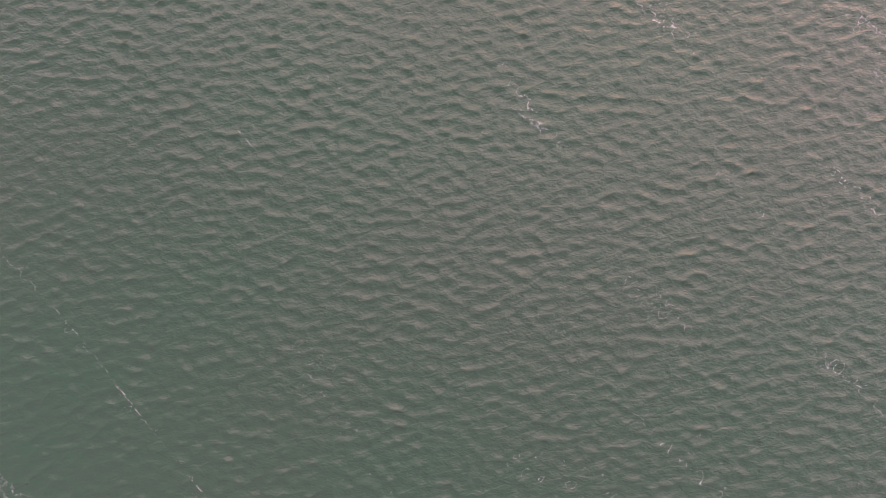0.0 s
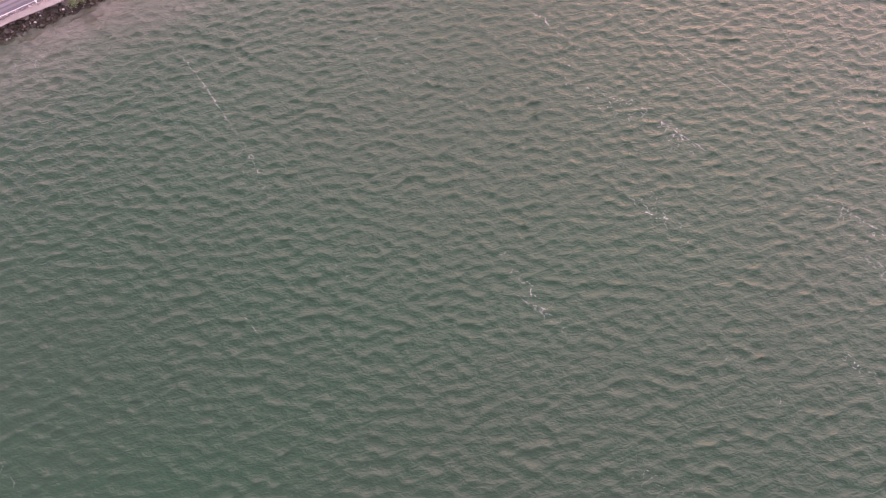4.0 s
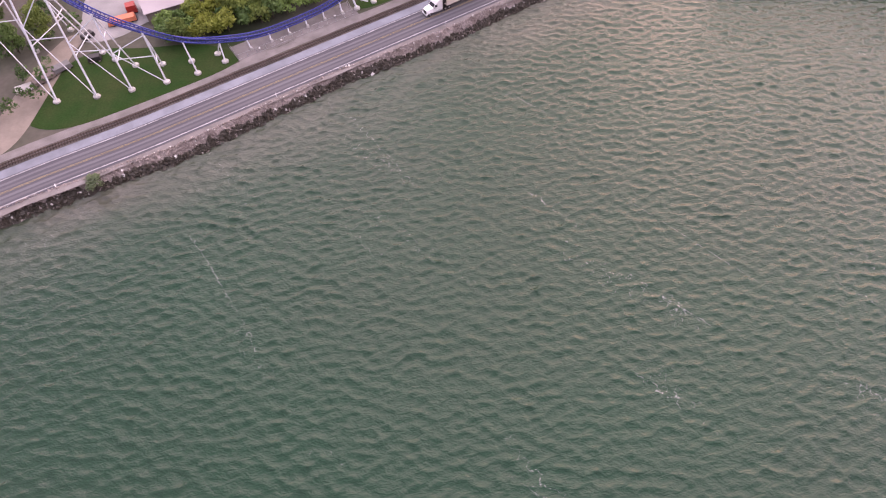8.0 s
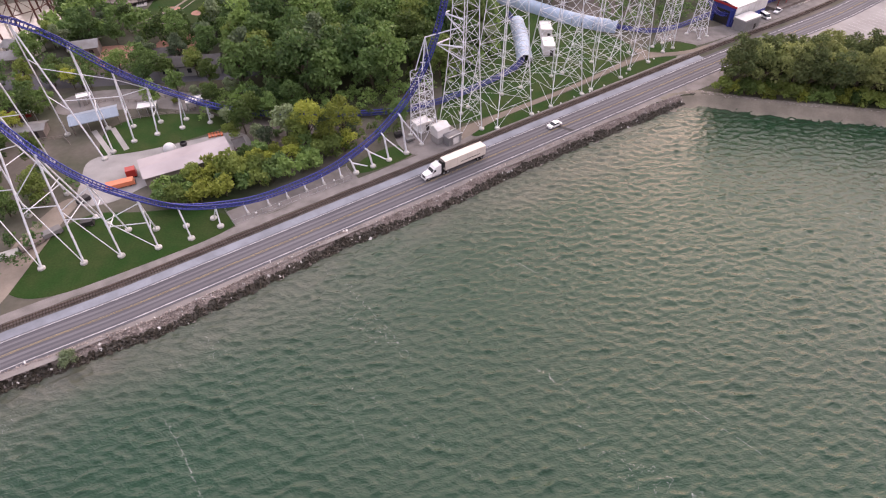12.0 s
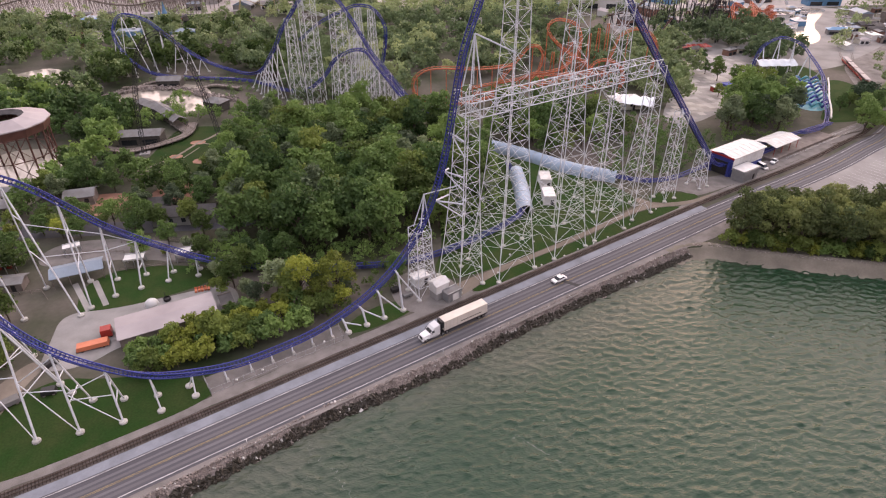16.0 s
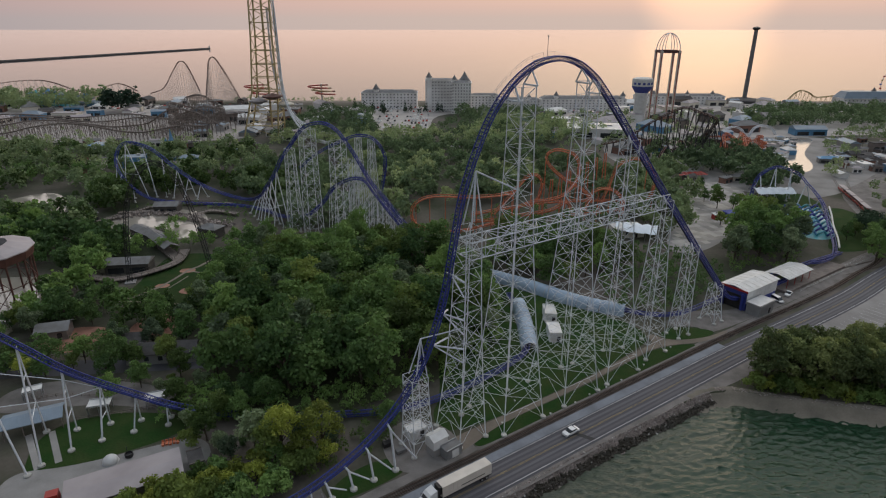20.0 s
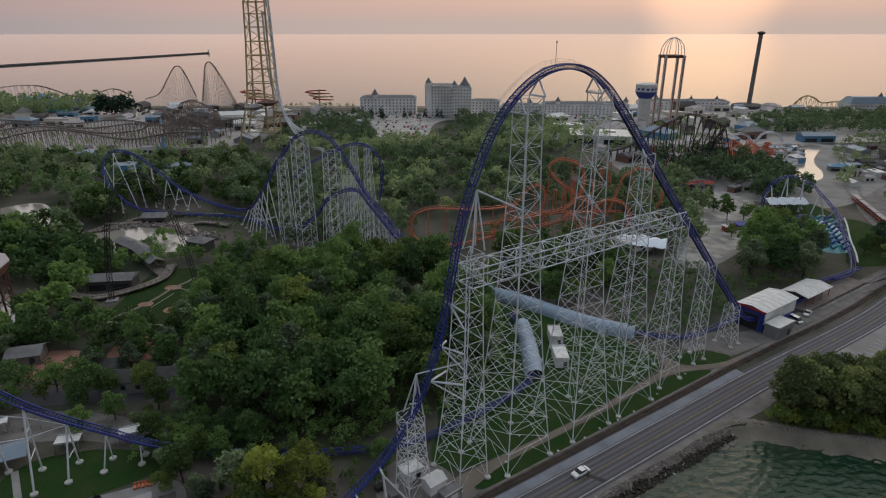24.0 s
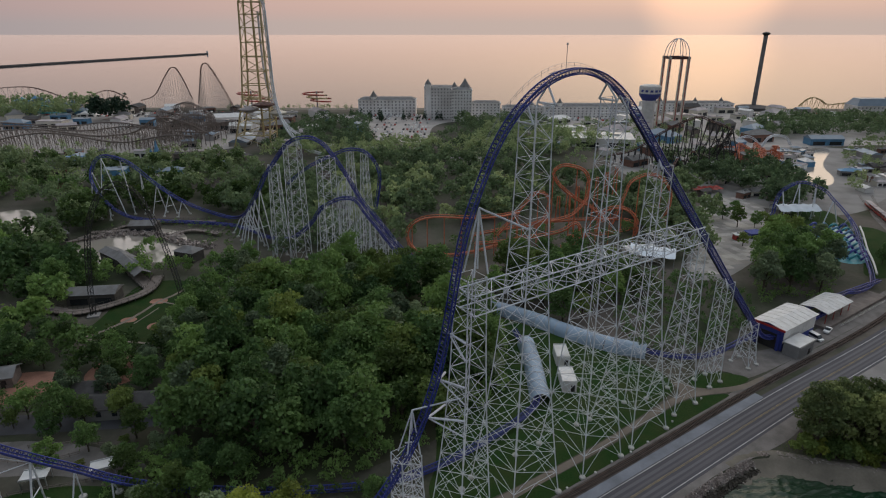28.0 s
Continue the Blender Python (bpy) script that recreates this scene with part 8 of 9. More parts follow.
for k, (x, y, z, r_) in enumerate(((-163, 556, 33, 8), (-150, 554, 37, 9), (-140, 558, 30, 7))):
    part("launch_platform", Geo().lathe((x, y, z), [(r_ * 0.3, -2.4), (r_, 0), (r_, 0.8), (r_ * 0.4, 2.2), (0.2, 3.0)], 14), (M_ROOFPINK, M_RUST, M_CREAM)[k], tt)
for x, y, h in ((-144, 726, 30), (-216, 726, 30)):
    s_ = thing("slide_tower", "red and yellow spiral slide tower", "slide", (x, y, G), group="slide towers")
    part("mast", Geo().strut((x, y, G), (x, y, h), 0.8, 8), M_GALV, s_)
    for k in range(3):
        part("coil", Geo().tube([(x + 4 * k - 4 + 11 * math.cos(a * 0.42), y + 6 * math.sin(a * 0.42), h - 1 - k * 3.4 - a * 0.22) for a in range(16)], 0.8, 6), (M_RED, M_YELLOWSTEEL, M_RED)[k], s_)

# drop tower with four columns, and the observation-high swing
dt = thing("drop_tower", "four white drop towers under a domed white crown", "drop tower", (214, 650, G))
for sx, sy in ((-1, -1), (1, -1), (1, 1), (-1, 1)):
    x, y = 214 + sx * 8.6, 650 + sy * 8.6
    col = part("column", Geo().box((x, y, G), (2.3, 2.3, 68)), M_CREAM, dt)
    part("guide_rail", Geo().box((x, y - 1.3, G), (0.5, 0.3, 66)), M_RED, col)
    arc = [(214 + sx * 8.6 * math.cos(q_), 650 + sy * 8.6 * math.cos(q_), G + 68 + 16 * math.sin(q_)) for q_ in [k * math.pi / 16 for k in range(9)]]
    part("crown_rib", Geo().tube(arc, 0.4, 6), M_WHITESTEEL, dt)
    part("crown_rib", Geo().tube([(214 + (sx * 8.6 if sy > 0 else 0) * math.cos(q_), 650 + (0 if sy > 0 else sx * 8.6) * math.cos(q_), G + 68 + 16 * math.sin(q_)) for q_ in [k * math.pi / 16 for k in range(9)]], 0.3, 6), M_WHITESTEEL, dt)
for x, y, l, d in ((214, 641, 20, 1), (214, 659, 20, 1), (205, 650, 1, 17), (223, 650, 1, 17)):
    part("ring_beam", Geo().box((x, y, 68), (l, d, 2.4)), M_RUST, dt)
ws = thing("swing_tower", "very tall slim dark swing tower by the beach", "swing tower", (367, 800, G))
part("mast", Geo().lathe((367, 800, G), [(3.4, 0), (2.6, 6), (2.2, 84), (2.6, 85)], 16), M_ROOFGREY, ws)
part("crown", Geo().lathe((367, 800, G + 83), [(1.5, 0), (4.4, 2), (4.2, 3.4), (1.2, 4.6)], 16), M_DARKSTEEL, ws)
part("base_ring", Geo().lathe((367, 800, G), [(20, 0), (20, 2.6), (17, 3.4), (6, 4.6)], 24), M_SHINGLE, ws)
wt = thing("water_tower", "white and blue water tower with a rounded tank", "water tower", (193, 650, G))
part("stem", Geo().lathe((193, 650, G), [(6.6, 0), (6.2, 3), (6.0, 25), (6.6, 28)], 20), M_WHITE, wt, smooth=True)
part("blue_band", Geo().lathe((193, 650, G), [(6.6, 28), (9.4, 32), (10.0, 34), (10.0, 34.4)], 24), M_BLUECLAD, wt)
part("tank", Geo().lathe((193, 650, G), [(10.05, 34.4), (10.1, 40), (9.8, 41.4), (6, 42.4), (0.5, 42.8)], 24), M_WHITE, wt)
for k in range(5):
    a = radians(-150 + k * 26)
    part("emblem", Geo().box((193 + 10.1 * math.cos(a), 650 + 10.1 * math.sin(a), G + 36), (2.6, 0.3, 2.0), -150 + k * 26 + 90), M_BLUECLAD, wt)

# big wheel by the lake
bw = thing("ferris_wheel", "pale steel observation wheel beyond the trees", "ferris wheel", (552, 800, G))
for k in range(28):
    a, b = math.tau * k / 28, math.tau * (k + 1) / 28
    pt = lambda r_, q_: Vector((552 + r_ * math.cos(q_), 800, 24 + r_ * math.sin(q_)))
    part("rim", Geo().strut(pt(21, a), pt(21, b), 0.35, 5), M_WHITESTEEL, bw)
    part("spoke", Geo().strut(pt(1, a), pt(21, a), 0.14, 4), M_WHITESTEEL, bw)
    part("gondola", Geo().box(pt(21.5, a) - Vector((0, 0, 1.6)), (1.8, 1.8, 1.7)), (M_RED, M_YELLOWSTEEL, M_BLUECLAD)[k % 3], bw)
for s in (-1, 1):
    part("leg", Geo().strut((552 + s * 11, 797, G), (552, 799, 24), 0.6, 6), M_WHITESTEEL, bw)

# ---------------------------------------------------------------- hotels
def block(name, label, x0, x1, y0, y1, h, floors, bays, roof_rise, turrets=(), group="lakefront hotels", roof=None):
    t = thing(name, label, "hotel", ((x0 + x1) / 2, (y0 + y1) / 2, G), group=group)
    wall = part("wall", Geo().prism([(x0, y0), (x1, y0), (x1, y1), (x0, y1)], G, G + h), M_HOTEL, t)
    part("cornice", Geo().prism([(x0 - 0.5, y0 - 0.5), (x1 + 0.5, y0 - 0.5), (x1 + 0.5, y1 + 0.5), (x0 - 0.5, y1 + 0.5)], G + h, G + h + 0.6), M_HOTEL, t)
    m = min(5, (y1 - y0) / 2.4)
    part("roof", Geo().add([(x0, y0, G + h + 0.6), (x1, y0, G + h + 0.6), (x1, y1, G + h + 0.6), (x0, y1, G + h + 0.6), (x0 + m, y0 + m, G + h + roof_rise), (x1 - m, y0 + m, G + h + roof_rise), (x1 - m, y1 - m, G + h + roof_rise), (x0 + m, y1 - m, G + h + roof_rise)],
                            [(0, 1, 5, 4), (1, 2, 6, 5), (2, 3, 7, 6), (3, 0, 4, 7), (4, 5, 6, 7)]), roof or M_ROOFGREY, t)
    for f in range(floors):
        for b in range(bays):
            x = x0 + (x1 - x0) * (b + 0.5) / bays
            z = G + h * (f + 0.3) / floors
            w = part("window", Geo().box((x, y0 - 0.02, z), (min(1.5, (x1 - x0) / bays * 0.36), 0.16, h / floors * 0.42)), M_HAZYGLASS, wall)
    for tx, ty, tr, th in turrets:
        turret = part("turret", Geo().lathe((tx, ty, G), [(tr, 0), (tr, th), (tr * 1.15, th + 0.3), (tr * 1.2, th + 0.6)], 8), M_HOTEL, t)
        part("turret_roof", Geo().lathe((tx, ty, G + th + 0.6), [(tr * 1.2, 0), (tr * 0.55, tr * 0.9), (0.1, tr * 1.8)], 8), M_ROOFGREY, turret)
    return t


block("hotel", "long five-storey white hotel with a grey roof and turret", -101, -37, 738, 756, 16.6, 5, 16, 3.0, ((-84, 742, 3.6, 20),))
block("hotel", "tall white hotel wing with a corner turret", -26, 4, 712, 734, 33, 10, 9, 1.5, ((-22, 713, 3.2, 36),))
block("hotel", "tall white hotel block with a domed penthouse", 3, 24, 694, 716, 32, 10, 7, 2.5, ((6, 700, 2.6, 35), (17, 706, 5.5, 33)))
block("hotel", "low white hotel wing beside the tower block", 25, 56, 722, 740, 15.5, 5, 8, 2.0)
block("hotel", "long low white lakefront hotel range", 60, 105, 736, 752, 9.0, 3, 11, 2.4, ((92, 738, 2.2, 12),))
block("hotel", "long white hotel range with small turrets", 105, 200, 724, 744, 11.5, 4, 22, 3.0, ((121, 727, 2.8, 15), (196, 727, 2.8, 15)))
block("hotel", "far low white hotel range with a grey roof", 225, 330, 770, 786, 9.5, 3, 22, 2.6, ((245, 772, 2.4, 12), (285, 772, 2.4, 12), (315, 772, 2.4, 12)))
block("pavilion_hall", "pale beach pavilion with a broad blue roof", 468, 532, 765, 788, 7.5, 2, 14, 8.0, ((508, 776, 2.6, 15),), roof=M_ROOFBLUE, group="")

# ---------------------------------------------------------------- jetty in the lake
jet = thing("jetty", "long thin stone breakwater reaching into the lake", "breakwater", (-900, 1260, 0))
a, b = Vector((-1250, 1090, 0)), Vector((-815, 2150, 0))
for k in range(30):
    p, q_ = a.lerp(b, k / 30), a.lerp(b, (k + 1) / 30)
    part("section", Geo().strut(p + Vector((0, 0, -0.5)), q_ + Vector((0, 0, -0.5)), 4.5, 6), M_SHINGLE, jet)
part("beacon", Geo().lathe((-815, 2150, 0), [(3, 0), (2.4, 9), (1.2, 11)], 8), M_WHITE, jet)

# ---------------------------------------------------------------- shops, sheds, rides of the midways
def shop(x, y, l, d, h, rz, wall_mat, roof_mat, style, label, group):
    t = thing("park_building", label, "building", (x, y, G), rz, group)
    q = local((x, y, G), rz)
    wall = part("wall", Geo().box(q(0, 0, 0), (l, d, h), rz), wall_mat, t)
    if style == 0:
        part("roof", Geo().add([q(-l / 2 - 0.5, -d / 2 - 0.5, h), q(l / 2 + 0.5, -d / 2 - 0.5, h), q(l / 2 + 0.5, d / 2 + 0.5, h), q(-l / 2 - 0.5, d / 2 + 0.5, h), q(-l / 2 - 0.5, 0, h + d * 0.22), q(l / 2 + 0.5, 0, h + d * 0.22)],
                                [(0, 1, 5, 4), (2, 3, 4, 5), (1, 2, 5), (3, 0, 4), (3, 2, 1, 0)]), roof_mat, t)
    elif style == 1:
        part("roof", Geo().box(q(0, 0, h + 0.004), (l + 0.8, d + 0.8, 0.4), rz), roof_mat, t)
        part("roof_unit", Geo().box(q(l * 0.2, d * 0.1, h + 0.4), (l * 0.16, d * 0.2, 1.1), rz), M_GALV, t)
    else:
        k = min(l, d) * 0.45
        part("roof", Geo().add([q(-l / 2 - 0.6, -d / 2 - 0.6, h), q(l / 2 + 0.6, -d / 2 - 0.6, h), q(l / 2 + 0.6, d / 2 + 0.6, h), q(-l / 2 - 0.6, d / 2 + 0.6, h), q(-l / 2 + k, 0, h + d * 0.26), q(l / 2 - k, 0, h + d * 0.26)],
                                [(0, 1, 5, 4), (1, 2, 5), (2, 3, 4, 5), (3, 0, 4), (3, 2, 1, 0)]), roof_mat, t)
    for s in (-0.25, 0.25):
        part("shop_front", Geo().box(q(l * s, -d / 2 - 0.03, 0.3), (l * 0.36, 0.12, h * 0.55), rz), M_GLASS, wall)


def scatter(poly, n, seed, lo, hi, label, group, gap=1.25, hs=(3.5, 7.5), kit=None):
    r = random.Random(seed)
    xs, ys = [p[0] for p in poly], [p[1] for p in poly]
    done = []
    kit = kit or [(M_CREAM, M_ROOFGREY), (M_HOTEL, M_WHITE), (M_CONCRETE, M_ROOFBLUE), (M_TIMBER, M_SHINGLE), (M_CREAM, M_ROOFPINK), (M_BRICK, M_ROOFGREY), (M_SKYBLUE, M_ROOFBLUE), (M_HOTEL, M_ROOFPINK)]
    for _ in range(n * 40):
        if len(done) >= n:
            break
        x, y, l = r.uniform(min(xs), max(xs)), r.uniform(min(ys), max(ys)), r.uniform(lo, hi)
        if inside(x, y, poly) and all(math.hypot(x - a, y - b) > (l + c) * 0.5 * gap for a, b, c in done):
            done.append((x, y, l))
            wm, rm = r.choice(kit)
            shop(x, y, l, l * r.uniform(0.45, 0.75), r.uniform(*hs), r.choice((0, 8, 15, 35, 90, 125)), wm, rm, r.randrange(3), label, group)


scatter([(-560, 610), (-240, 650), (-200, 700), (-215, 770), (-560, 775)], 42, 1, 12, 30, "low pale park building on a distant midway", "buildings by the lake")
scatter([(-240, 545), (-130, 545), (-110, 610), (-70, 640), (-130, 730), (-230, 740)], 22, 2, 12, 26, "low park building below the launch tower", "buildings by the launch tower")
scatter([(60, 560), (200, 565), (330, 600), (420, 720), (380, 780), (210, 765), (190, 700), (60, 690)], 46, 3, 12, 30, "pale low building on the main midway", "main midway buildings", hs=(4, 8))
scatter([(150, 440), (205, 455), (250, 540), (240, 580), (150, 560), (120, 520)], 16, 4, 8, 18, "small coloured ride building by the channel", "small rides buildings")
scatter([(231, 470), (231, 487), (253, 532), (296, 546), (280, 520), (262, 490), (240, 462)], 20, 15, 5, 11, "low pale pavilion beside the channel", "channel pavilions", hs=(2.6, 4.5), kit=[(M_WHITE, M_ROOFGREY), (M_SKYBLUE, M_WHITE), (M_CREAM, M_ROOFBLUE), (M_HOTEL, M_ROOFPINK)])
scatter([(290, 455), (320, 520), (400, 560), (520, 600), (560, 540), (420, 500)], 14, 5, 10, 20, "low building beyond the paved loop", "buildings beyond the loop")
scatter([(-360, 415), (-230, 420), (-150, 425), (-140, 500), (-300, 520)], 26, 6, 7, 15, "park building showing between trees", "buildings among trees", kit=[(M_TIMBER, M_SHINGLE), (M_CREAM, M_ROOFGREY), (M_BRICK, M_ROOFGREY), (M_HOTEL, M_ROOFPINK), (M_SKYBLUE, M_ROOFBLUE), (M_BRICK, M_SHINGLE)])
for x, y, l, d, h, rz, st in ((-130, 259.5, 17, 8, 4.2, 8, 0), (-137, 294, 29, 6.5, 4.2, -37, 0), (-167, 298, 9, 7, 4, 20, 2), (-112, 302, 10, 7, 4.5, -20, 2), (-150, 340, 12, 8, 4, 5, 0), (-184, 322, 9, 6, 4, 60, 0)):
    shop(x, y, l, d, h, rz, M_BOARD, M_ROOFGREY, st, "weathered dark timber raft ride building with a grey roof", "raft ride buildings")
scatter([(420, 600), (620, 640), (620, 760), (440, 760)], 16, 8, 12, 26, "distant pale building at the park's edge", "distant buildings")
scatter([(205, 405), (300, 430), (335, 480), (300, 470), (262, 440), (228, 428)], 12, 9, 5, 11, "small kiosk beside the paved loop", "kiosks by the loop", hs=(2.8, 4.5))
shop(322, 575, 28, 12, 5.5, 0, M_SKYBLUE, M_ROOFBLUE, 0, "long blue building with a blue-grey roof", "main midway buildings")
umbrella = thing("market_umbrella", "red fabric umbrella over the midway tables", "umbrella", (0, 0, 0), 0, "midway umbrellas")
part("pole", Geo().strut((0, 0, 0), (0, 0, 3.0), 0.06, 5), M_GALV, umbrella)
part("canopy", Geo().lathe((0, 0, 2.5), [(2.3, 0), (2.25, 0.08), (1.2, 0.6), (0.1, 1.0)], 8), M_RED, umbrella)
for k in range(10):
    m = pose(153 + 3.9 * (k % 5) - 0.5 * (k // 5), 414 + 0.8 * (k % 5) + 4.4 * (k // 5), G)
    if k:
        copy_thing(umbrella, m)
    else:
        umbrella.matrix_basis = m
shop(141, 331, 2.4, 3.2, 2.6, 10, M_RED, M_WHITE, 1, "small red food cart with a white roof", "")
shop(151, 335, 6.5, 5.0, 2.8, 10, M_BLUECLAD, M_BLUECLAD, 2, "dark blue canopy stall on the plaza", "")
shop(276, 462, 15, 6, 3.5, -12, M_CONCRETE, M_SKYBLUE, 2, "bright blue canopy by the water channel", "")

shop(132, 572, 50, 34, 7.5, -10, M_HOTEL, M_WHITE, 1, "long low hall with a flat white roof", "main midway buildings")
shop(14, 492, 22, 9, 4.0, 0, M_CREAM, M_ROOFPINK, 0, "long pale shed among the trees", "")
shop(-60, 520, 24, 10, 4.5, 8, M_CREAM, M_ROOFGREY, 0, "long pale shed among the trees", "")

scatter([(150, 405), (200, 395), (232, 440), (226, 470), (180, 440), (150, 430)], 12, 21, 5, 11, "small dark-roofed stall on the midway", "midway stalls", hs=(2.6, 4.2), kit=[(M_TIMBER, M_SHINGLE), (M_CREAM, M_ROOFGREY), (M_BRICK, M_ROOFGREY), (M_CONCRETE, M_ROOFPINK)])
scatter([(262, 430), (300, 430), (345, 480), (350, 560), (322, 545), (290, 480)], 22, 22, 5, 12, "low stall beyond the water channel", "channel stalls", hs=(2.6, 4.6), kit=[(M_CREAM, M_ROOFGREY), (M_CONCRETE, M_ROOFBLUE), (M_TIMBER, M_SHINGLE), (M_HOTEL, M_ROOFPINK), (M_BRICK, M_ROOFGREY)])
wild = [(216 + 4.6 * i, 496 + 9 * math.sin(i * 1.9) + 0.8 * i, 6.5 + 5.5 * math.sin(i * 1.25) ** 2) for i in range(9)]
for k in range(2):
    run = [(x + 3 * k, y + 13 * k, z + 2.5 * k) for x, y, z in wild]
    coaster_track("orange_family_coaster", "rusty orange family coaster on close-set posts", [(*p, 0) for p in run], M_ORANGE, M_RUST, 1.6, 0.8, 0.24, step=3, group="small rides")
    bents("orange_trestle", "rusty orange posts under the family coaster", run, 3.4, M_ORANGE, 2.4, 0.06, 0.2, "small rides", 3.5)
for k, (x, y, h_) in enumerate(((-470, 748, 17), (-452, 742, 14), (-488, 752, 15), (-430, 752, 12))):
    t = thing("water_slide", "faded blue spiral water slide on a steel tower", "water slide", (x, y, G), 0, "water slides")
    part("tower", Geo().box((x, y, G), (4, 4, h_)), M_GALV, t)
    part("flume", Geo().tube([(x + (7 + 0.45 * q) * math.cos(q * 0.5 + k), y - 2 + (5 + 0.2 * q) * math.sin(q * 0.5 + k), G + h_ - q * h_ / 26) for q in range(25)], 1.3, 7), (M_SKYBLUE, M_TEAL, M_SKYBLUE, M_ROOFBLUE)[k], t, smooth=True)
    part("canopy", Geo().lathe((x, y, G + h_), [(4, 0), (3.8, 0.3), (0.2, 3.2)], 8), (M_SKYBLUE, M_ROOFBLUE, M_TEAL, M_SKYBLUE)[k], t)
t = thing("spire_ride", "pale blue pointed spire of a children's ride", "ride", (-219, 503, G))
part("spire", Geo().lathe((-219, 503, G), [(4.2, 0), (3.4, 4), (1.4, 9), (0.1, 16)], 10), M_SKYBLUE, t)
part("wing", Geo().lathe((-224, 504, G), [(2.6, 0), (2.0, 4), (0.1, 9)], 8), M_SKYBLUE, t)
for k in range(5):
    shop(-214 + k * 6.5, 508 + (k % 2) * 4, 5.5, 4, 2.6, 10 * k, M_ORANGE if k % 2 else M_CREAM, M_RUST, 2, "small rust-orange ride pavilion", "children's ride pavilions")
t = thing("paddle_boat", "white and blue paddle steamer moored in the lagoon", "boat", (-270, 485, G), 12)
q = local((-270, 485, G), 12)
part("hull", Geo().box(q(0, 0, 0), (22, 6, 1.6), 12, 0.94), M_SKYBLUE, t)
for k in range(2):
    part("deck", Geo().box(q(0, 0, 1.7 + k * 2.6), (18 - 4 * k, 5 - k, 2.2), 12), M_WHITE, t)
    part("deck_roof", Geo().box(q(0, 0, 3.95 + k * 2.6), (19 - 4 * k, 5.8 - k, 0.25), 12), M_SKYBLUE, t)
part("funnel", Geo().lathe(tuple(q(3, 0, 6.5)), [(0.6, 0), (0.6, 3), (0.75, 3.1)], 10), M_WHITE, t)

# winding timber boardwalk and rockwork of the raft ride
def boardwalk(points, width, label):
    """A plank deck on stub posts with a slim handrail each side."""
    t = thing("boardwalk", label, "boardwalk", points[0])
    line = [Vector(p[:3]) for p in curve([(*p, 0) for p in points], 2.4)]
    deck, rails, posts = [], ([], []), Geo()
    for i, p in enumerate(line):
        w = (line[min(i + 1, len(line) - 1)] - line[max(i - 1, 0)]).normalized()
        s = Vector((w.y, -w.x, 0)) * width / 2
        deck.append([p - s, p + s, p + s - Vector((0, 0, 0.35)), p - s - Vector((0, 0, 0.35)), p - s])
        for k, q in ((0, p - s), (1, p + s)):
            rails[k].append(q + Vector((0, 0, 1.05)))
            posts.strut((q.x, q.y, G - 0.3), q + Vector((0, 0, 1.05)), 0.08, 4)
    part("deck", Geo().ribbon(deck), M_TIMBER, t)
    for r_ in rails:
        part("handrail", Geo().tube(r_, 0.07, 4), M_BOARD, t)
    tagged(part("substructure", posts, M_BOARD, t), kind="stuff")


boardwalk([(-212, 318, G + 1.2), (-198, 300, G + 1.2), (-180, 296, G + 1.4), (-166, 286, G + 1.2)], 3.0, "curving grey timber boardwalk by the pond")
boardwalk([(-174, 334, G + 1.3), (-152, 337, G + 1.3), (-136, 327, G + 1.4), (-126, 338, G + 1.5), (-108, 332, G + 1.5)], 3.2, "railed timber boardwalk behind the raft ride")
boardwalk([(-142, 250, G + 1.3), (-128, 248, G + 1.4), (-114, 264, G + 1.4), (-116, 282, G + 1.4)], 4.0, "broad railed timber deck beside the boathouse")
house("covered_bridge", "covered timber footbridge with a long grey roof", "bridge", (-129.5, 286, G + 1.2), (30, 5.6, 3.0), -47, M_TIMBER, M_ROOFGREY, "gable", 1.6, 0.5, 0, False, ridge_seams=6, open_sides=True)
boardwalk([(-141.5, 299, G + 1.2), (-118, 273.5, G + 1.2), (-113, 268, G + 1.3)], 4.6, "plank deck of the covered footbridge")
boardwalk([(-178, 320, G + 1.1), (-168, 331, G + 1.1), (-160, 347, G + 1.2), (-136, 352.5, G + 1.2), (-118, 352.5, G + 1.2)], 2.6, "pale timber walkway along the raft channel")
rocks, rk = Geo(), random.Random(77)
for i in range(420):
    q_ = rk.random()
    p = Vector((-172 + 66 * q_, 326 + 9 * math.sin(q_ * 5) + rk.uniform(-3, 3), G + rk.uniform(-0.2, 1.4)))
    s_ = rk.uniform(0.6, 1.9)
    lump(rocks, Matrix.LocRotScale(p, Euler((rk.uniform(0, 6), rk.uniform(0, 6), rk.uniform(0, 6))), (s_, s_ * 0.8, s_ * 0.8)), rk)
tagged(part("rock_wall", rocks, M_ROCK, None), "low artificial rock wall by the raft ride water", "rocks", kind="stuff")

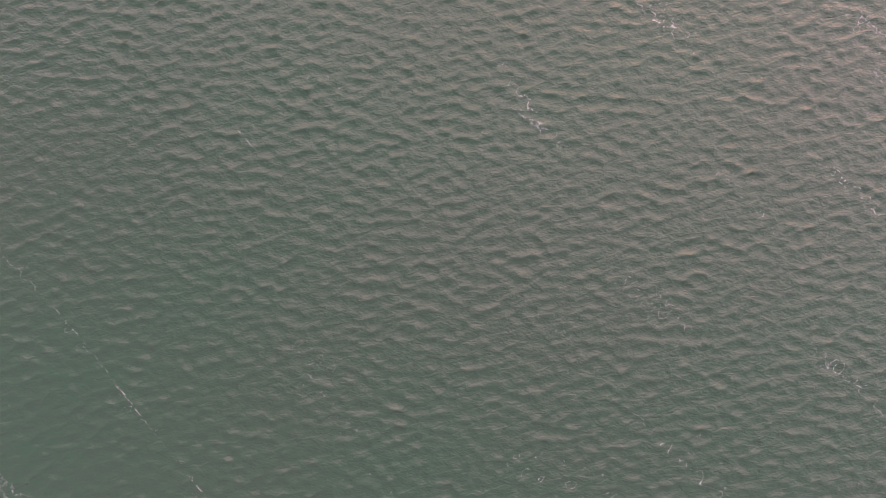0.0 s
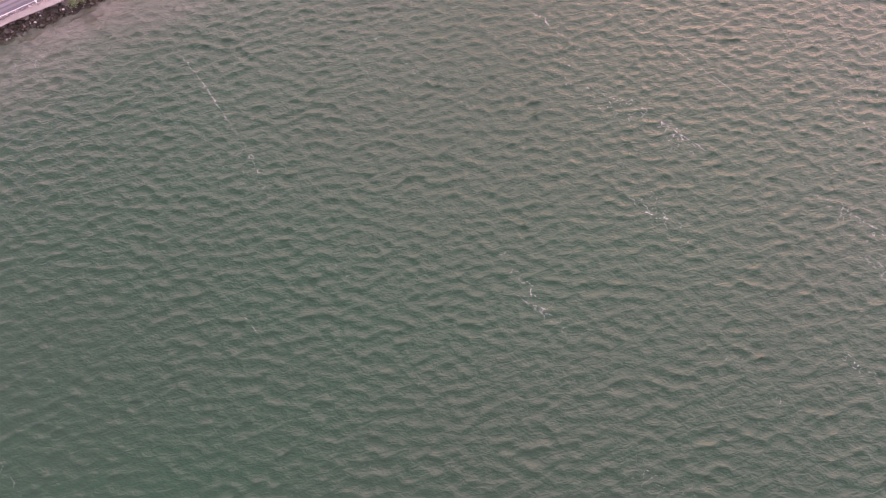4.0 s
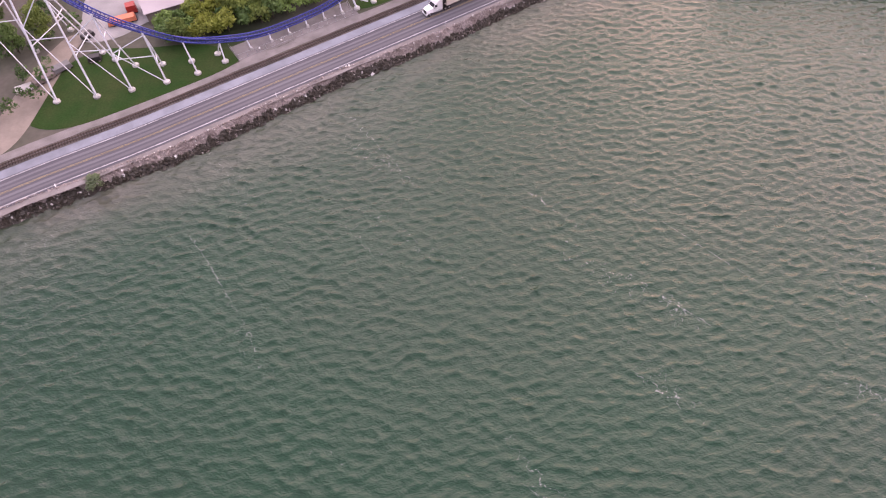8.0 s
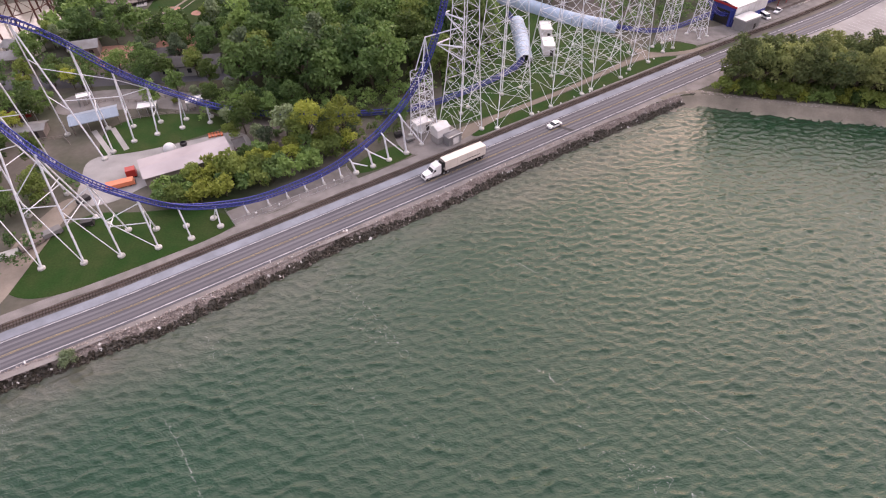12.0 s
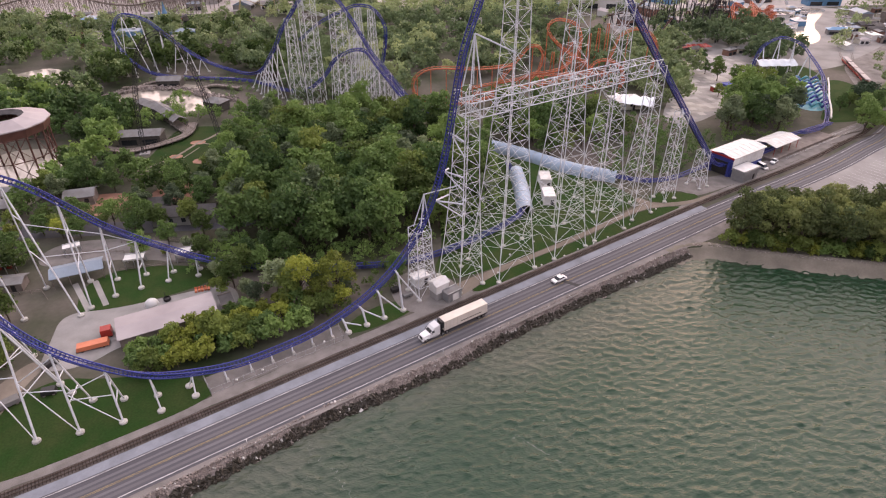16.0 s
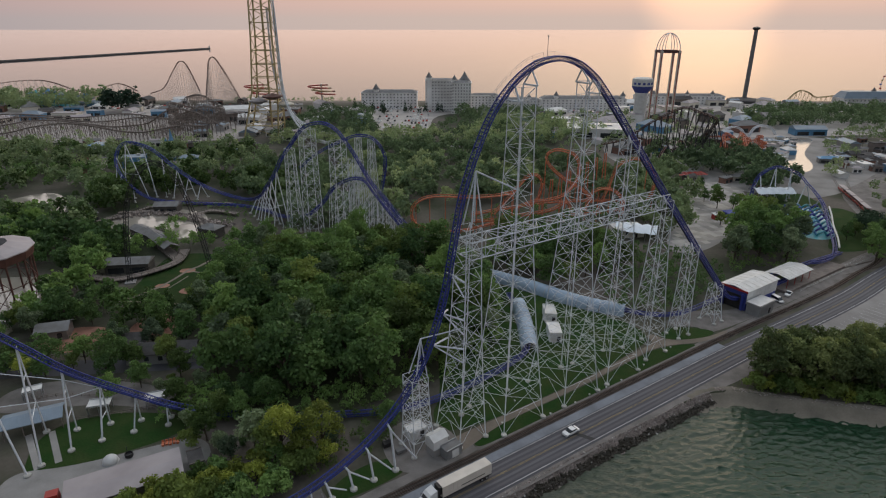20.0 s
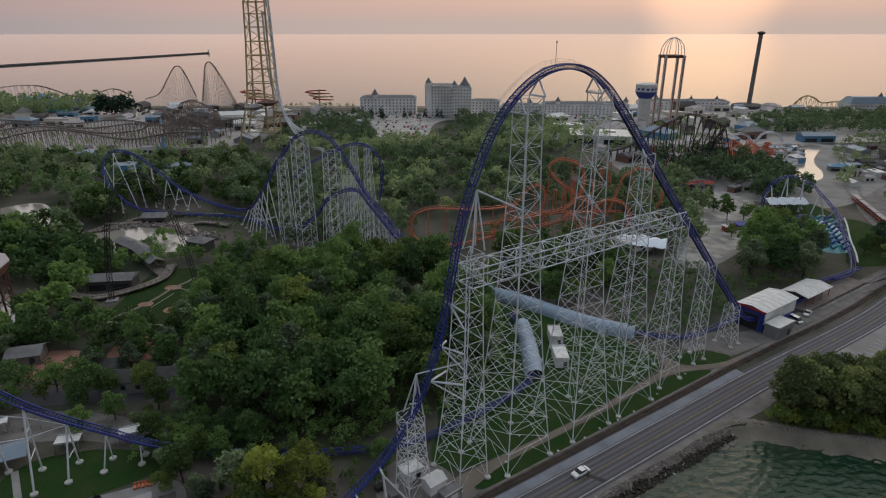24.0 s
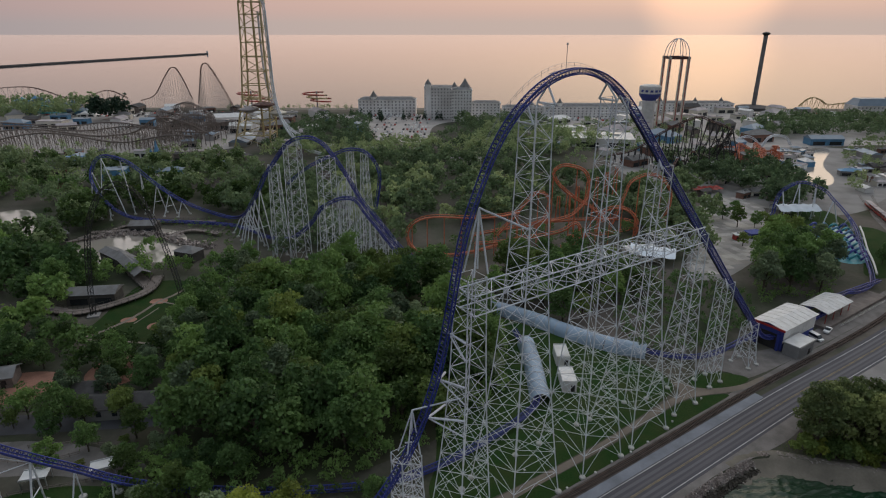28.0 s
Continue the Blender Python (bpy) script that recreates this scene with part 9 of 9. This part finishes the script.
# passenger trains and sidings at the bend
for k in range(4):
    p = Vector((239 - 3.6 * k, 384 - 12.4 * k, G))
    rz = 74
    t = thing("train_carriage", "open red passenger carriage with a pale roof", "train carriage", tuple(p), rz, "park train")
    q = local(tuple(p), rz)
    part("floor", Geo().box(q(0, 0, 0.7), (11.6, 2.3, 0.25), rz), M_DARKSTEEL, t)
    part("side", Geo().box(q(0, -1.15, 0.95), (11.4, 0.1, 0.8), rz).box(q(0, 1.15, 0.95), (11.4, 0.1, 0.8), rz), M_RED, t)
    part("roof", Geo().box(q(0, 0, 3.0), (11.8, 2.7, 0.25), rz, 0.97), M_ROOFPINK, t)
    for i in range(5):
        for s in (-1, 1):
            part("post", Geo().strut(q(-5.4 + i * 2.7, s * 1.1, 1.7), q(-5.4 + i * 2.7, s * 1.1, 3.0), 0.06, 4), M_RED, t)
    for x in (-4, 4):
        part("bogie", Geo().box(q(x, 0, 0.15), (2.0, 1.3, 0.55), rz), M_BLACK, t)
for pts in ([(160, 262), (186, 274), (206, 292), (219, 316), (226, 344), (236, 380), (252, 415)], [(164, 258), (192, 271), (212, 290), (224, 314), (231, 342), (241, 378), (258, 412)]):
    for o in (-0.5, 0.5):
        tagged(part("siding_rail", Geo().tube([(x + o, y, G + 0.15) for x, y in pts], 0.09, 4), M_RAIL, None), "curved siding rail in pale gravel", "rail", kind="structure")
for x, y, rz in ((232, 326, 60), (226, 332, 70), (244, 336, 75)):
    t = thing("wagon", "dark works wagon on the siding", "wagon", (x, y, G), rz, "works wagons")
    q = local((x, y, G), rz)
    part("body", Geo().box(q(0, 0, 0.7), (8, 2.3, 1.5), rz), M_RUST, t)
    part("chassis", Geo().box(q(0, 0, 0.2), (8.4, 1.6, 0.4), rz), M_BLACK, t)

# white-walled final curve and its raking supports
fin = [(*W(278, 128.5, 5.6), 0), (157, 265.5, 5.6, 4), (167, 272.5, 5.0, 10), (175, 284, 4.4, 14), (182, 297, 4.4, 18), (186.9, 309, 5.7, 22), (194, 324, 7.6, 26), (198.3, 334, 8.7, 30), (200.7, 343, 10.4, 34), (200.8, 350, 12.9, 34), (200.1, 357, 15.6, 34), (198.6, 362, 18.6, 30), (195.9, 367, 20.1, 20), (192.7, 370, 21, 10), (189.8, 372, 20.8, 0), (185.5, 372, 19.2, 0), (181.1, 371, 16.5, 0), (178.7, 370, 13.5, 0), (176.7, 368, 9.2, 0), (174.8, 365, 4.8, 0), (170, 360, 3.4, 0)]
coaster_track("final_curve_track", "blue coaster track climbing round the final curve", fin, M_BLUE, M_BLUEDARK, 1.5, 1.0, 0.18, step=2.2)
tagged(part("sound_wall", Geo().tube([(p[0] + 1.3, p[1] - 0.8, p[2] + 0.4) for p in curve(fin[3:8], 3)], 0.4, 8), M_WHITE, None), "curved white shield along the final curve", "shield")
for a, b, c in (((188.8, 374), (188.4, 364.4), 14), ((194.9, 364.5), (199, 369), 12), ((195.5, 354.3), (204, 356), 10), ((200.1, 347.6), (205, 345), 8), ((179.9, 362), (178, 373), 16), ((196, 338), (202, 333), 7)):
    head = (fin[c][0], fin[c][1], fin[c][2] - 0.8)
    t = thing("track_support", "pale raking legs under the final curve", "support", (*a, G), group="final curve supports")
    post_leg(t, (*a, G), head, 0.28)
    post_leg(t, (*b, G), head, 0.28)
slide = thing("blue_water_ride", "stepped rows of bright blue fibreglass hoops", "water ride", (188, 336, G))
for i in range(4):
    for j in range(9):
        c = Vector((172 + i * 4.6 + j * 1.7, 306 + j * 5.0 - i * 0.6, G + 0.6 + j * 0.15))
        part("hoop", Geo().tube([c + Vector((2.3 * math.cos(q_), 0.9 * math.sin(q_ * 2), 2.0 * math.sin(q_))) for q_ in [k * math.pi / 8 for k in range(9)]], 0.55, 6), (M_BLUECLAD, M_SKYBLUE, M_TEAL, M_BLUECLAD)[(i + j) % 4], slide)
patch("pool", [(168, 302), (188, 299), (206, 347), (186, 354)], G + 0.055, M_TEAL, "teal painted floor of the water ride", "pool floor")


def canopy(cx, cy, l, d, h, rz, label):
    """A tensile roof of scalloped peaks on slim masts."""
    t = thing("tent", label, "tent", (cx, cy, G), rz)
    q = local((cx, cy, G), rz)
    rows_ = []
    for i in range(17):
        x = -l / 2 + l * i / 16
        top = h + 1.2 + 0.9 * abs(math.cos(math.pi * i / 4))
        rows_.append([q(x, -d / 2, h - 0.4 * abs(math.sin(math.pi * i / 4))), q(x, -d * 0.2, h + 0.8 * (top - h)), q(x, 0, top), q(x, d * 0.2, h + 0.8 * (top - h)), q(x, d / 2, h - 0.4 * abs(math.sin(math.pi * i / 4)))])
    part("roof", Geo().ribbon(rows_), M_TENT, t, smooth=True)
    for x in (-0.48, -0.24, 0, 0.24, 0.48):
        for y in (-0.48, 0.48):
            part("mast", Geo().strut(q(l * x, d * y, 0), q(l * x, d * y, h), 0.12, 6), M_GALV, t)


canopy(187.5, 367.5, 22, 12, 5.2, 2, "white scalloped tent roof on slim masts")
canopy(92, 304, 19, 13, 4.2, -20, "white tent roof among the trees")

# ---------------------------------------------------------------- parked cars far off
cars = [Geo() for _ in range(4)]
rc = random.Random(8)
for poly, rows_, n_ in ((((-74, 582), (-20, 690)), 8, 15), (((-145, 702), (35, 742)), 4, 50), (((70, 700), (200, 720)), 3, 34), (((-520, 720), (-260, 765)), 4, 60), (((330, 735), (460, 760)), 3, 34), (((440, 500), (560, 540)), 4, 26)):
    (x0, y0), (x1, y1) = poly
    for i in range(rows_):
        for j in range(n_):
            if rc.random() < 0.72:
                x, y = x0 + (x1 - x0) * (j + 0.5) / n_, y0 + (y1 - y0) * (i + 0.5) / rows_
                if abs(x + 50) < 4 and y < 690:
                    continue
                g = cars[rc.choice((0, 0, 1, 1, 3, 3, 3, 0, 1, 2))]
                g.box((x, y, G + 0.35), (1.8, 4.5, 0.6)).box((x, y, G + 0.95), (1.6, 2.4, 0.55), 0, 0.82)
for g, m_, nm in zip(cars, (M_CARWHITE, M_DARKSTEEL, M_RED, M_GALV), ("white", "dark", "red", "silver")):
    tagged(part("parked_cars", g, m_, None), f"rows of {nm} cars parked far off", "cars", kind="stuff")

# ---------------------------------------------------------------- lamp posts and marker posts
for x, y in ((214, 250), (262, 262), (300, 236), (250, 222)):
    t = thing("street_lamp", "tall galvanised lamp post on the parking lot", "street lamp", (x, y, G), 0, "parking lot lamps")
    part("base", Geo().lathe((x, y, G), [(0.35, 0), (0.35, 0.8), (0.14, 0.9)], 8), M_FOOT, t)
    part("pole", Geo().strut((x, y, G + 0.8), (x, y, G + 9), 0.1, 6, 0.06), M_GALV, t)
    part("arm", Geo().strut((x - 1.3, y, G + 9), (x + 1.3, y, G + 9), 0.05, 5), M_GALV, t)
    for s in (-1, 1):
        part("lamp_head", Geo().box((x + s * 1.4, y, G + 8.9), (0.7, 0.3, 0.16), 0, 0.8), M_DARKSTEEL, t)
for u in (-24.5, 26, 74):
    p = RD(u, 102.4, G + 0.02)
    t = thing("marker_post", "small white roadside marker on a slim post", "road marker", tuple(p), ROT, "roadside markers")
    part("post", Geo().strut(p, p + Vector((0, 0, 1.0)), 0.05, 5), M_GALV, t)
    part("plate", Geo().box(p + Vector((0, 0, 0.75)), (0.5, 0.06, 0.6), ROT + 70), M_CARWHITE, t)

# painted bays on the parking lot, and driftwood and pale stones along the cove
bays = Geo()
for v in (88, 76, 64, 52, 40):
    for i in range(38):
        a = W(228 + i * 2.9, v, G + 0.09)
        bays.add([a, a + W(0.14, 0), a + W(0.14, 9.6), a + W(0, 9.6)], [(0, 1, 2, 3)])
tagged(part("bay_lines", bays, M_WHITELINE, None), "worn white bay lines on the parking lot", "road marking", kind="stuff")
wrack, rw = Geo(), random.Random(31)
for i in range(420):
    k = rw.uniform(1.6, len(cove) - 1.01)
    a, b = cove[int(k)], cove[int(k) + 1]
    d = (b - a).normalized()
    p = a.lerp(b, k - int(k)) + Vector((-d.y, d.x, 0)) * rw.gauss(3.7, 0.5)
    s_ = rw.uniform(0.1, 0.3)
    lump(wrack, Matrix.LocRotScale(Vector((p.x, p.y, G + 0.08)), Euler((0, 0, rw.uniform(0, 6))), (s_ * rw.uniform(1, 4), s_, s_ * 0.7)), rw)
tagged(part("beach_debris", wrack, M_ROCK, None), "pale stones and driftwood along the top of the beach", "debris", kind="stuff")
